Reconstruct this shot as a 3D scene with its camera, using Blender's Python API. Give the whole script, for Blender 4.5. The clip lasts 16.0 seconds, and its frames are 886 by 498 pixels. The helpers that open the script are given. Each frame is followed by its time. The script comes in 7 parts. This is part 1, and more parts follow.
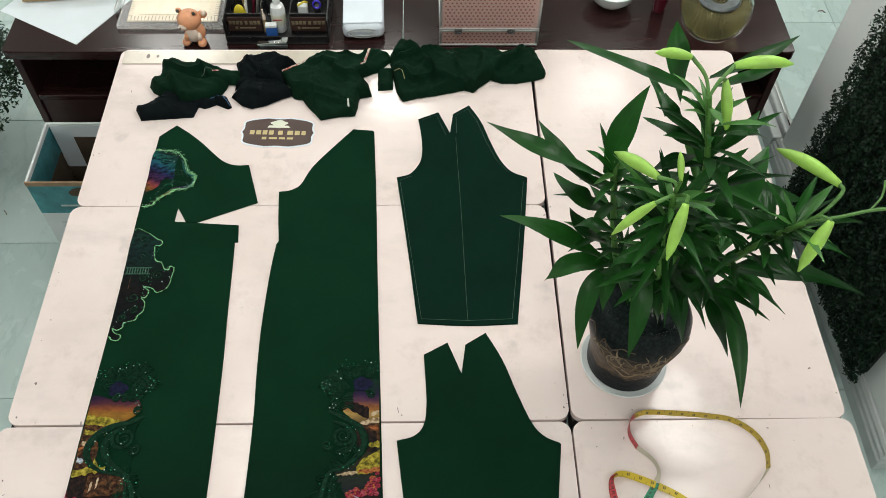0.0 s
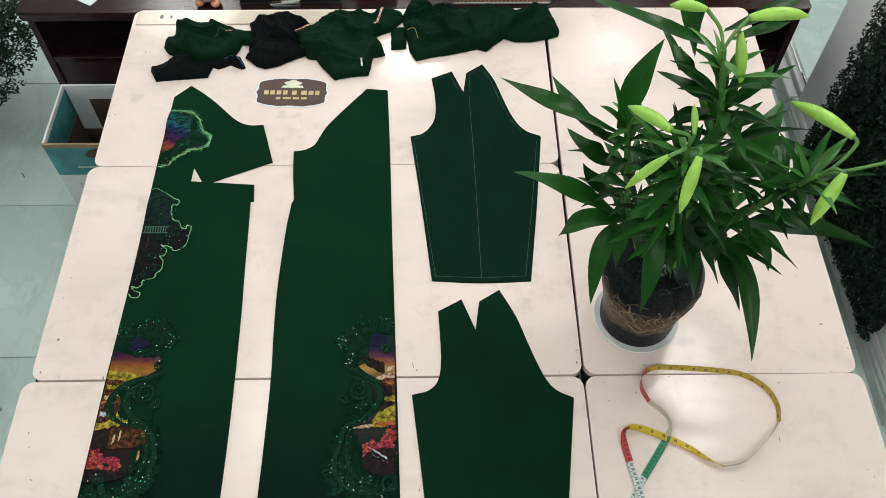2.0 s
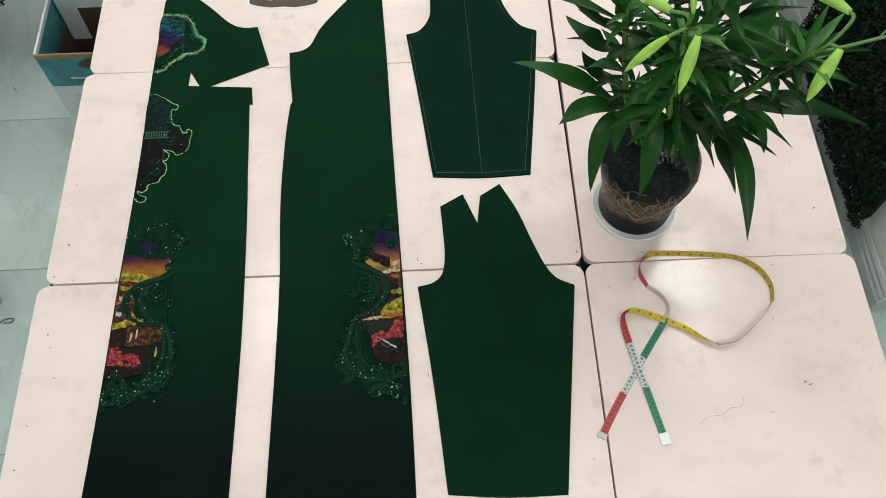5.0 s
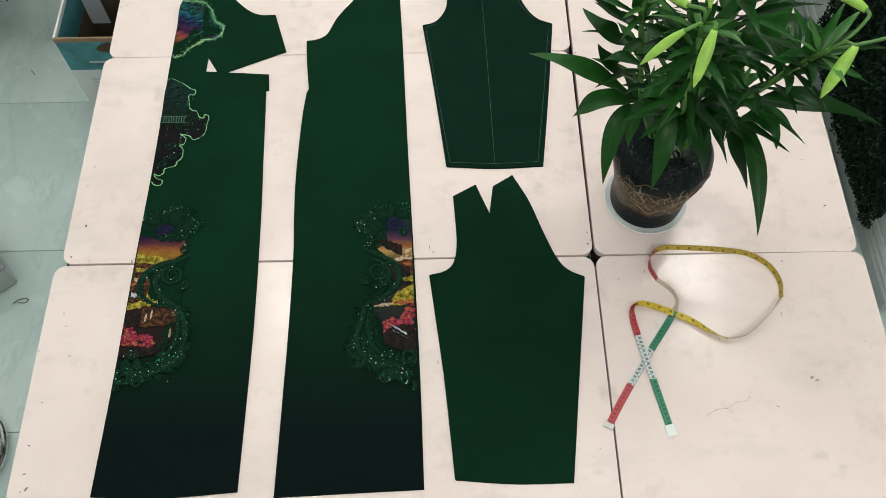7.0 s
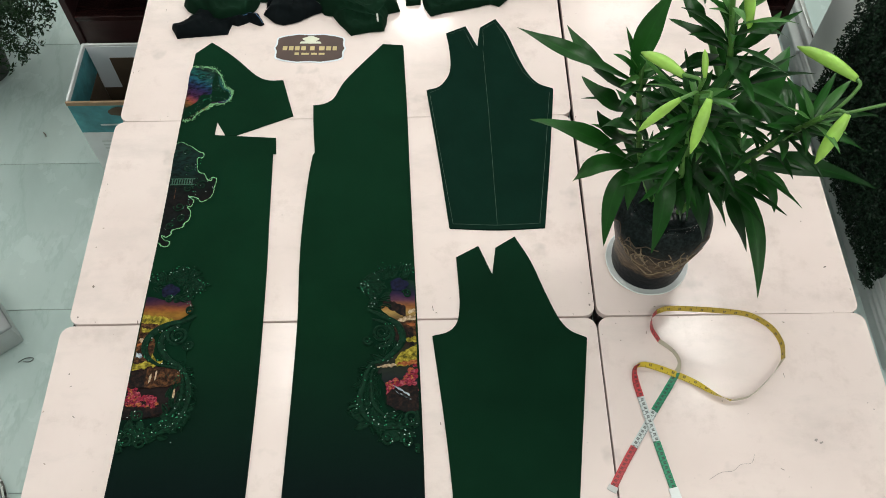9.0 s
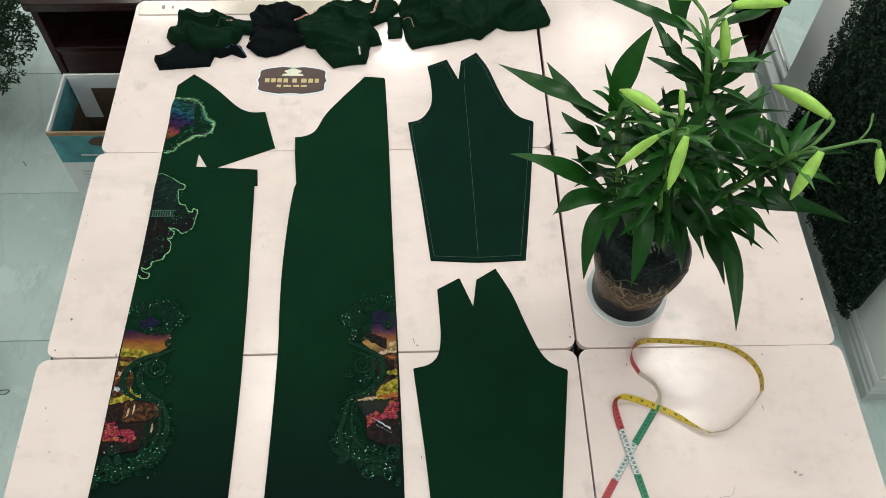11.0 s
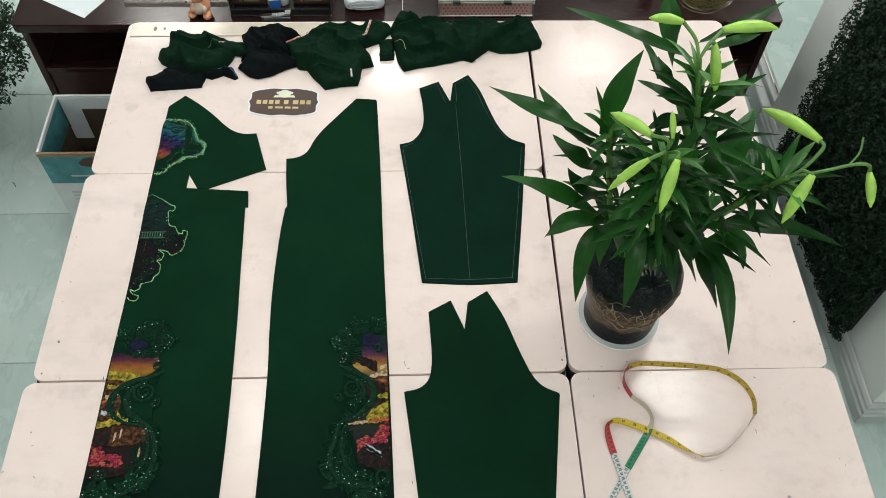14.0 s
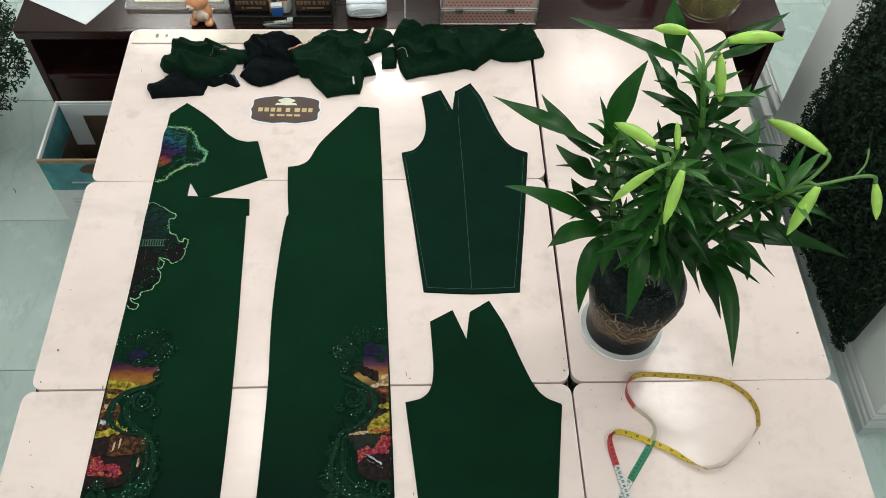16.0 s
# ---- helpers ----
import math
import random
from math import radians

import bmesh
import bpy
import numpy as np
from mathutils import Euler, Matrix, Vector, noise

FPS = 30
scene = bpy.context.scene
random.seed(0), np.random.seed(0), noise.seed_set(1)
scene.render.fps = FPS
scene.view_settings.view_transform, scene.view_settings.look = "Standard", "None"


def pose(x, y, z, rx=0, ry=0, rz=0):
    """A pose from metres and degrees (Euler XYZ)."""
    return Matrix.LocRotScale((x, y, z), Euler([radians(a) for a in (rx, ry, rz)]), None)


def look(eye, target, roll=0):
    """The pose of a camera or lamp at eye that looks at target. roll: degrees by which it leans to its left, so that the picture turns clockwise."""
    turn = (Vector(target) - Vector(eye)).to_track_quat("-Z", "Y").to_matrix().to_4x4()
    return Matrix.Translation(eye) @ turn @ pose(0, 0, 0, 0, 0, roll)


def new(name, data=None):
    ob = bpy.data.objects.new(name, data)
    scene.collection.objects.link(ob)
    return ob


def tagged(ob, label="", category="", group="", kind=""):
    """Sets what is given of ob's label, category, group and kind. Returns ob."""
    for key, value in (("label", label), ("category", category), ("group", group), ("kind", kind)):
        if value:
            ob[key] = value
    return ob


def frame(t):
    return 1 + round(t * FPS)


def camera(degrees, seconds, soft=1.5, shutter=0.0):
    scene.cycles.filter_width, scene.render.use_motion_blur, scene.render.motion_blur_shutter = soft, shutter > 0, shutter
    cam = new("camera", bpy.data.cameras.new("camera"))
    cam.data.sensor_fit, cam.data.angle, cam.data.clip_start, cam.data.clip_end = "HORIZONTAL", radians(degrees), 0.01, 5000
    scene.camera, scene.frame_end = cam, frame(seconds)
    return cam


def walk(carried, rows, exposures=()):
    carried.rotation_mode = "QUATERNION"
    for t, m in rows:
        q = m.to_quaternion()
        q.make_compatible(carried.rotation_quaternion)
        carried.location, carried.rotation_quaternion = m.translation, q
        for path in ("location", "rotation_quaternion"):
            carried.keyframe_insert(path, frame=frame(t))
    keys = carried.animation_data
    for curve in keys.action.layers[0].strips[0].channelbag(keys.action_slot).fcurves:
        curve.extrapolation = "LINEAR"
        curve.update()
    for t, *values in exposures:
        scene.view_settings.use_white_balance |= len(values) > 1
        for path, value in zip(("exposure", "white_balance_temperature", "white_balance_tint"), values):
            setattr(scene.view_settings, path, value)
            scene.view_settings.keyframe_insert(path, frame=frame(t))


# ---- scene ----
cam = camera(55.2, 16.0, 0.9)
PATH = [
    (0, (-0.324, -0.775, 2.446), (-0.27, 0.402, 0.83), 1.8),
    (0.5, (-0.329, -0.78, 2.447), (-0.276, 0.396, 0.83), 1.8),
    (1, (-0.333, -0.787, 2.446), (-0.287, 0.373, 0.817), 1.6),
    (1.5, (-0.327, -0.795, 2.448), (-0.293, 0.34, 0.801), 1.1),
    (2, (-0.328, -0.8, 2.448), (-0.304, 0.312, 0.786), 0.5),
    (2.5, (-0.328, -0.808, 2.451), (-0.305, 0.278, 0.772), -0.0),
    (3, (-0.331, -0.824, 2.448), (-0.305, 0.239, 0.754), -0.2),
    (3.5, (-0.339, -0.835, 2.449), (-0.308, 0.188, 0.731), -0.3),
    (4, (-0.342, -0.843, 2.448), (-0.305, 0.148, 0.712), -0.4),
    (4.5, (-0.347, -0.85, 2.452), (-0.307, 0.101, 0.693), -0.3),
    (7, (-0.362, -0.876, 2.467), (-0.343, 0.052, 0.695), 0.0),
    (7.5, (-0.358, -0.873, 2.473), (-0.341, 0.077, 0.713), 0.1),
    (8, (-0.357, -0.881, 2.481), (-0.349, 0.103, 0.74), -0.3),
    (8.5, (-0.361, -0.883, 2.487), (-0.357, 0.136, 0.766), -0.4),
    (9, (-0.358, -0.876, 2.49), (-0.348, 0.167, 0.784), -0.5),
    (11.5, (-0.356, -0.865, 2.503), (-0.295, 0.238, 0.835), 1.8),
    (12, (-0.355, -0.861, 2.498), (-0.292, 0.25, 0.836), 1.9),
    (12.5, (-0.351, -0.859, 2.498), (-0.292, 0.263, 0.844), 1.7),
    (13, (-0.353, -0.861, 2.5), (-0.292, 0.27, 0.851), 1.7),
    (13.5, (-0.354, -0.859, 2.499), (-0.289, 0.274, 0.852), 1.8),
    (14, (-0.353, -0.859, 2.497), (-0.281, 0.275, 0.852), 2.2),
    (14.5, (-0.353, -0.849, 2.496), (-0.283, 0.28, 0.846), 2.2),
    (15, (-0.355, -0.844, 2.494), (-0.29, 0.291, 0.849), 1.9),
    (15.5, (-0.351, -0.841, 2.492), (-0.285, 0.302, 0.852), 1.9),
    (16, (-0.357, -0.847, 2.493), (-0.285, 0.299, 0.856), 2.4),
]
walk(cam, [(t, look(eye, target, roll)) for t, eye, target, roll in PATH])

# ---- light ----
world = bpy.data.worlds.new("room_world")
scene.world = world
world.use_nodes = True
world.node_tree.nodes["Background"].inputs[0].default_value = (0.8, 0.9, 1.0, 1)
world.node_tree.nodes["Background"].inputs[1].default_value = 0.05
scene.view_settings.exposure = 0.0


def panel_light(x, y, watts, size=0.36):
    data = bpy.data.lights.new("room_and_fill_light", "AREA")
    data.shape, data.size, data.energy, data.color = "SQUARE", size, watts, (0.968, 0.957, 0.902)
    lamp = new("room_and_fill_light", data)
    lamp.matrix_basis = pose(x, y, 2.985)
    return lamp


# lamps at the left and front are unseen, added for general light
for lx, gain in ((-3.8, 1.0), (-0.48, 1.0), (0.88, 1.3)):
    for ly, watts in ((-1.6, 16), (0.95, 19.6 if lx > 0 else 17.2), (3.42, 5.5 if lx > 0 else 18.0)):
        panel_light(lx - (0.4 if lx == -0.48 and ly < 3 else 0.0), ly, watts * gain, 0.62 if ly == 0.95 else 0.36)

panel_light(-2.0, 3.92, 17, 0.6)
# two unseen fill lamps, added to brighten the floor beyond the pillar
for ly, watts in ((0.95, 16), (3.5, 13)):
    panel_light(2.3, ly, watts)


# ---- materials ----
def rgb(c):
    return (c[0], c[1], c[2], 1.0)


class Mat:
    """A node material with a Principled shader and short ways to add nodes."""

    def __init__(self, name, base=(0.5, 0.5, 0.5), rough=0.5, metal=0.0, **more):
        self.m = bpy.data.materials.new(name)
        self.m.use_nodes = True
        self.t = self.m.node_tree
        self.p = self.t.nodes["Principled BSDF"]
        self.p.inputs["Base Color"].default_value = rgb(base)
        self.p.inputs["Roughness"].default_value = rough
        self.p.inputs["Metallic"].default_value = metal
        for key, value in more.items():
            self.p.inputs[key.replace("_", " ")].default_value = value
        self.co = None

    def node(self, kind, **values):
        n = self.t.nodes.new(kind)
        for key, value in values.items():
            if key in n.inputs:
                n.inputs[key].default_value = value
        return n

    def link(self, a, b):
        self.t.links.new(a, b)

    def coords(self):
        if self.co is None:
            self.co = self.node("ShaderNodeTexCoord")
        return self.co

    def noise(self, scale, detail=4.0, rough=0.55, stretch=None):
        n = self.node("ShaderNodeTexNoise", Scale=scale, Detail=detail, Roughness=rough)
        src = self.coords().outputs["Object"]
        if stretch:
            mp = self.node("ShaderNodeMapping")
            mp.inputs["Scale"].default_value = stretch
            self.link(src, mp.inputs[0])
            src = mp.outputs[0]
        self.link(src, n.inputs["Vector"])
        return n.outputs["Fac"]

    def ramp(self, fac, stops, ease="LINEAR"):
        r = self.node("ShaderNodeValToRGB")
        r.color_ramp.interpolation = ease
        els = r.color_ramp.elements
        while len(els) < len(stops):
            els.new(0.5)
        for e, (at, c) in zip(els, stops):
            e.position, e.color = at, rgb(c)
        self.link(fac, r.inputs[0])
        return r.outputs[0]

    def mix(self, fac, a, b, blend="MIX"):
        n = self.node("ShaderNodeMix")
        n.data_type, n.blend_type = "RGBA", blend
        for value, slot in ((fac, n.inputs[0]), (a, n.inputs[6]), (b, n.inputs[7])):
            if isinstance(value, (int, float)):
                slot.default_value = value
            elif isinstance(value, tuple):
                slot.default_value = rgb(value)
            else:
                self.link(value, slot)
        return n.outputs[2]

    def math(self, op, a, b=0.0, c=0.0):
        n = self.node("ShaderNodeMath")
        n.operation = op
        for value, slot in zip((a, b, c), n.inputs):
            if isinstance(value, (int, float)):
                slot.default_value = value
            else:
                self.link(value, slot)
        return n.outputs[0]

    def colour(self, out):
        self.link(out, self.p.inputs["Base Color"])
        return self

    def roughness(self, fac, low, high):
        n = self.node("ShaderNodeMapRange")
        n.inputs["To Min"].default_value, n.inputs["To Max"].default_value = low, high
        self.link(fac, n.inputs["Value"])
        self.link(n.outputs[0], self.p.inputs["Roughness"])
        return self

    def bump(self, fac, strength=0.2, distance=0.001):
        n = self.node("ShaderNodeBump", Strength=strength, Distance=distance)
        self.link(fac, n.inputs["Height"])
        self.link(n.outputs[0], self.p.inputs["Normal"])
        return self


def plain(name, base, rough=0.5, metal=0.0, vary=0.12, scale=14.0, grain=300.0, relief=0.08, **more):
    """A surface of one colour with soft stains, fine grain and uneven gloss."""
    m = Mat(name, base, rough, metal, **more)
    dark = tuple(v * (1 - vary) for v in base)
    light = tuple(min(1.0, v * (1 + vary)) for v in base)
    m.colour(m.ramp(m.noise(scale), [(0.3, dark), (0.7, light)]))
    m.roughness(m.noise(scale * 2.3), max(0.02, rough * 0.8), min(1.0, rough * 1.25))
    if relief:
        m.bump(m.noise(grain, 2.0), relief, 0.0006)
    return m.m


def board_paint():
    m = Mat("pale_pink_board_paint", (0.8, 0.69, 0.66), 0.2)
    base = m.ramp(m.noise(2.6, 5), [(0.3, (0.725, 0.615, 0.585)), (0.55, (0.78, 0.67, 0.642)), (0.75, (0.81, 0.705, 0.685))])
    scuff = m.ramp(m.noise(7, 9, 0.72), [(0.54, (0, 0, 0)), (0.72, (1, 1, 1))])
    base = m.mix(m.math("MULTIPLY", scuff, 0.5), base, (0.52, 0.42, 0.385))
    smear = m.ramp(m.noise(3.2, 7, 0.68, (1, 2.2, 1)), [(0.52, (0, 0, 0)), (0.75, (1, 1, 1))])
    base = m.mix(m.math("MULTIPLY", smear, 0.55), base, (0.57, 0.5, 0.48))
    specks = m.ramp(m.noise(52, 3, 0.6), [(0.71, (0, 0, 0)), (0.76, (1, 1, 1))])
    base = m.mix(m.math("MULTIPLY", specks, 0.4), base, (0.34, 0.28, 0.26))
    m.colour(base)
    blot = m.ramp(m.noise(11, 3, 0.5), [(0.66, (0, 0, 0)), (0.8, (1, 1, 1))])
    m.colour(m.mix(m.math("MULTIPLY", blot, 0.6), base, (0.47, 0.42, 0.4)))
    m.roughness(m.noise(5, 6), 0.09, 0.2)
    m.p.inputs["Specular IOR Level"].default_value = 0.24
    return m.bump(m.noise(8, 4, 0.5), 0.6, 0.0028).m


def cloth(name, top, low=None, hem=(0.0, 0.0), spec=0.035, crease=0.0):
    """Dark woven cloth; low: the colour into which it is dyed towards the hem, between two places along y."""
    m = Mat(name, top, 0.82)
    m.p.inputs["Specular IOR Level"].default_value = spec
    c = m.ramp(m.noise(7, 3), [(0.3, tuple(v * 0.86 for v in top)), (0.7, tuple(v * 1.12 for v in top))])
    if low:
        sep = m.node("ShaderNodeSeparateXYZ")
        m.link(m.coords().outputs["Object"], sep.inputs[0])
        rng = m.node("ShaderNodeMapRange")
        rng.inputs["From Min"].default_value, rng.inputs["From Max"].default_value = hem
        m.link(sep.outputs[1], rng.inputs["Value"])
        c = m.mix(rng.outputs[0], c, low)
    weave = m.noise(1500, 1, 0.5, (1, 0.35, 1))
    c = m.mix(0.35, c, m.ramp(weave, [(0.3, (0.45, 0.45, 0.45)), (0.7, (1, 1, 1))]), "MULTIPLY")
    m.colour(c)
    if crease:
        fold = m.math("ABSOLUTE", m.math("SUBTRACT", m.noise(15, 2, 0.45, (1, 1.6, 1)), 0.5))
        return m.bump(m.math("MULTIPLY", fold, -1.0), crease, 0.03).m
    return m.bump(weave, 0.35, 0.0006).m


def print_cloth(name, stops, span, spots=0.55, lean=0.0):
    """Printed cloth: bands of colour along y with soft uneven borders and darker shapes in them."""
    m = Mat(name, (0.2, 0.1, 0.05), 0.7)
    m.p.inputs["Specular IOR Level"].default_value = 0.1
    sep = m.node("ShaderNodeSeparateXYZ")
    m.link(m.coords().outputs["Object"], sep.inputs[0])
    wob = m.math("MULTIPLY", m.math("SUBTRACT", m.noise(30, 4, 0.6), 0.5), 0.02)
    rng = m.node("ShaderNodeMapRange")
    rng.inputs["From Min"].default_value, rng.inputs["From Max"].default_value = span
    across = m.math("MULTIPLY", m.math("ADD", sep.outputs[0], 1.03), lean)
    m.link(m.math("ADD", m.math("ADD", sep.outputs[1], wob), across), rng.inputs["Value"])
    c = m.ramp(rng.outputs[0], stops)
    shapes = m.ramp(m.noise(70, 5, 0.65, (0.8, 1.5, 1)), [(0.4, (0.12, 0.12, 0.13)), (0.52, (0.8, 0.78, 0.76)), (0.64, (1.2, 1.15, 1.05))])
    m.colour(m.mix(spots, c, shapes, "MULTIPLY"))
    return m.bump(m.noise(900, 2), 0.2, 0.0005).m


def print_ink(name, low, mid, high, scale=130):
    """One printed colour, blotched like a photograph of leaves or earth."""
    m = Mat(name, mid, 0.7)
    m.p.inputs["Specular IOR Level"].default_value = 0.1
    m.colour(m.ramp(m.noise(scale, 4, 0.65), [(0.36, low), (0.5, mid), (0.66, high)]))
    return m.m


def tape_print(name, base, step=0.01):
    """Tape with printed ticks each centimetre and figures as small blocks, along the UV in metres."""
    m = Mat(name, base, 0.38)
    uv = m.node("ShaderNodeSeparateXYZ")
    m.link(m.coords().outputs["UV"], uv.inputs[0])
    u, v = uv.outputs[0], uv.outputs[1]
    cm = m.math("FRACT", m.math("DIVIDE", u, step))
    half = m.math("FRACT", m.math("DIVIDE", u, step / 5))
    tick = m.math("MULTIPLY", m.math("LESS_THAN", cm, 0.0012 / step), m.math("LESS_THAN", v, 0.4))
    fine = m.math("MULTIPLY", m.math("LESS_THAN", half, 0.004 / step), m.math("LESS_THAN", v, 0.16))
    near = m.math("LESS_THAN", m.math("ABSOLUTE", m.math("SUBTRACT", cm, 0.5)), 0.0028 / step)
    row = m.math("LESS_THAN", m.math("ABSOLUTE", m.math("SUBTRACT", v, 0.6)), 0.2)
    gap = m.math("GREATER_THAN", m.math("ABSOLUTE", m.math("SUBTRACT", cm, 0.5)), 0.0004 / step)
    ink = m.math("MAXIMUM", m.math("MAXIMUM", tick, fine), m.math("MULTIPLY", m.math("MULTIPLY", near, row), gap))
    worn = m.mix(m.noise(60, 3), base, tuple(v * 0.72 for v in base))
    m.colour(m.mix(m.math("MULTIPLY", ink, 0.85), worn, (0.03, 0.03, 0.03)))
    return m.m


def woven_edge():
    """White selvage with short red dashes."""
    m = Mat("red_white_selvage", (0.6, 0.55, 0.5), 0.75)
    m.colour(m.ramp(m.noise(150, 2, 0.5), [(0.46, (0.5, 0.46, 0.4)), (0.53, (0.36, 0.06, 0.05))]))
    return m.m


def leaf_paint(name, dark, light, rough=0.36, spec=0.4):
    m = Mat(name, dark, rough)
    m.p.inputs["Specular IOR Level"].default_value = spec
    info = m.node("ShaderNodeObjectInfo")
    geo = m.node("ShaderNodeNewGeometry")
    uv = m.node("ShaderNodeSeparateXYZ")
    m.link(m.coords().outputs["UV"], uv.inputs[0])
    rnd = m.math("FRACT", m.math("ADD", info.outputs["Random"], geo.outputs["Random Per Island"]))
    c = m.ramp(rnd, [(0.0, dark), (1.0, light)])
    rib = m.math("LESS_THAN", m.math("ABSOLUTE", m.math("SUBTRACT", uv.outputs[1], 0.5)), 0.035)
    c = m.mix(m.math("MULTIPLY", rib, 0.16), c, tuple(v * 1.7 for v in light))
    c = m.mix(0.5, c, m.ramp(m.noise(40, 4), [(0.3, (0.55, 0.55, 0.55)), (0.7, (1, 1, 1))]), "MULTIPLY")
    m.colour(c)
    vein = m.math("SINE", m.math("MULTIPLY", uv.outputs[1], 60))
    m.p.inputs["Subsurface Weight"].default_value = 0.0
    return m.bump(vein, 0.04, 0.0006).m


def wood(name, dark, light, rough):
    m = Mat(name, dark, rough)
    grain = m.noise(5, 6, 0.65, (1.0, 9.0, 9.0))
    m.colour(m.ramp(grain, [(0.3, dark), (0.7, light)]))
    m.roughness(m.noise(8, 5), rough * 0.7, rough * 1.5)
    m.p.inputs["Specular IOR Level"].default_value = 0.32
    return m.bump(m.noise(90, 3, 0.5, (1, 8, 8)), 0.06, 0.0008).m


def tile_paint():
    m = Mat("glazed_floor_tile", (0.55, 0.62, 0.6), 0.16)
    info = m.node("ShaderNodeObjectInfo")
    c = m.ramp(m.noise(1.9, 7, 0.62, (1, 0.45, 1)), [(0.3, (0.42, 0.53, 0.51)), (0.52, (0.5, 0.62, 0.6)), (0.72, (0.57, 0.68, 0.655))])
    vein = m.ramp(m.noise(2.6, 6, 0.7, (1.6, 0.5, 1)), [(0.47, (1, 1, 1)), (0.5, (0.86, 0.89, 0.88)), (0.53, (1, 1, 1))])
    c = m.mix(0.8, c, vein, "MULTIPLY")
    c = m.mix(m.math("MULTIPLY", info.outputs["Random"], 0.12), c, (0.4, 0.46, 0.45))
    m.colour(c)
    m.p.inputs["Specular IOR Level"].default_value = 0.38
    return m.roughness(m.noise(6, 4), 0.16, 0.36).m


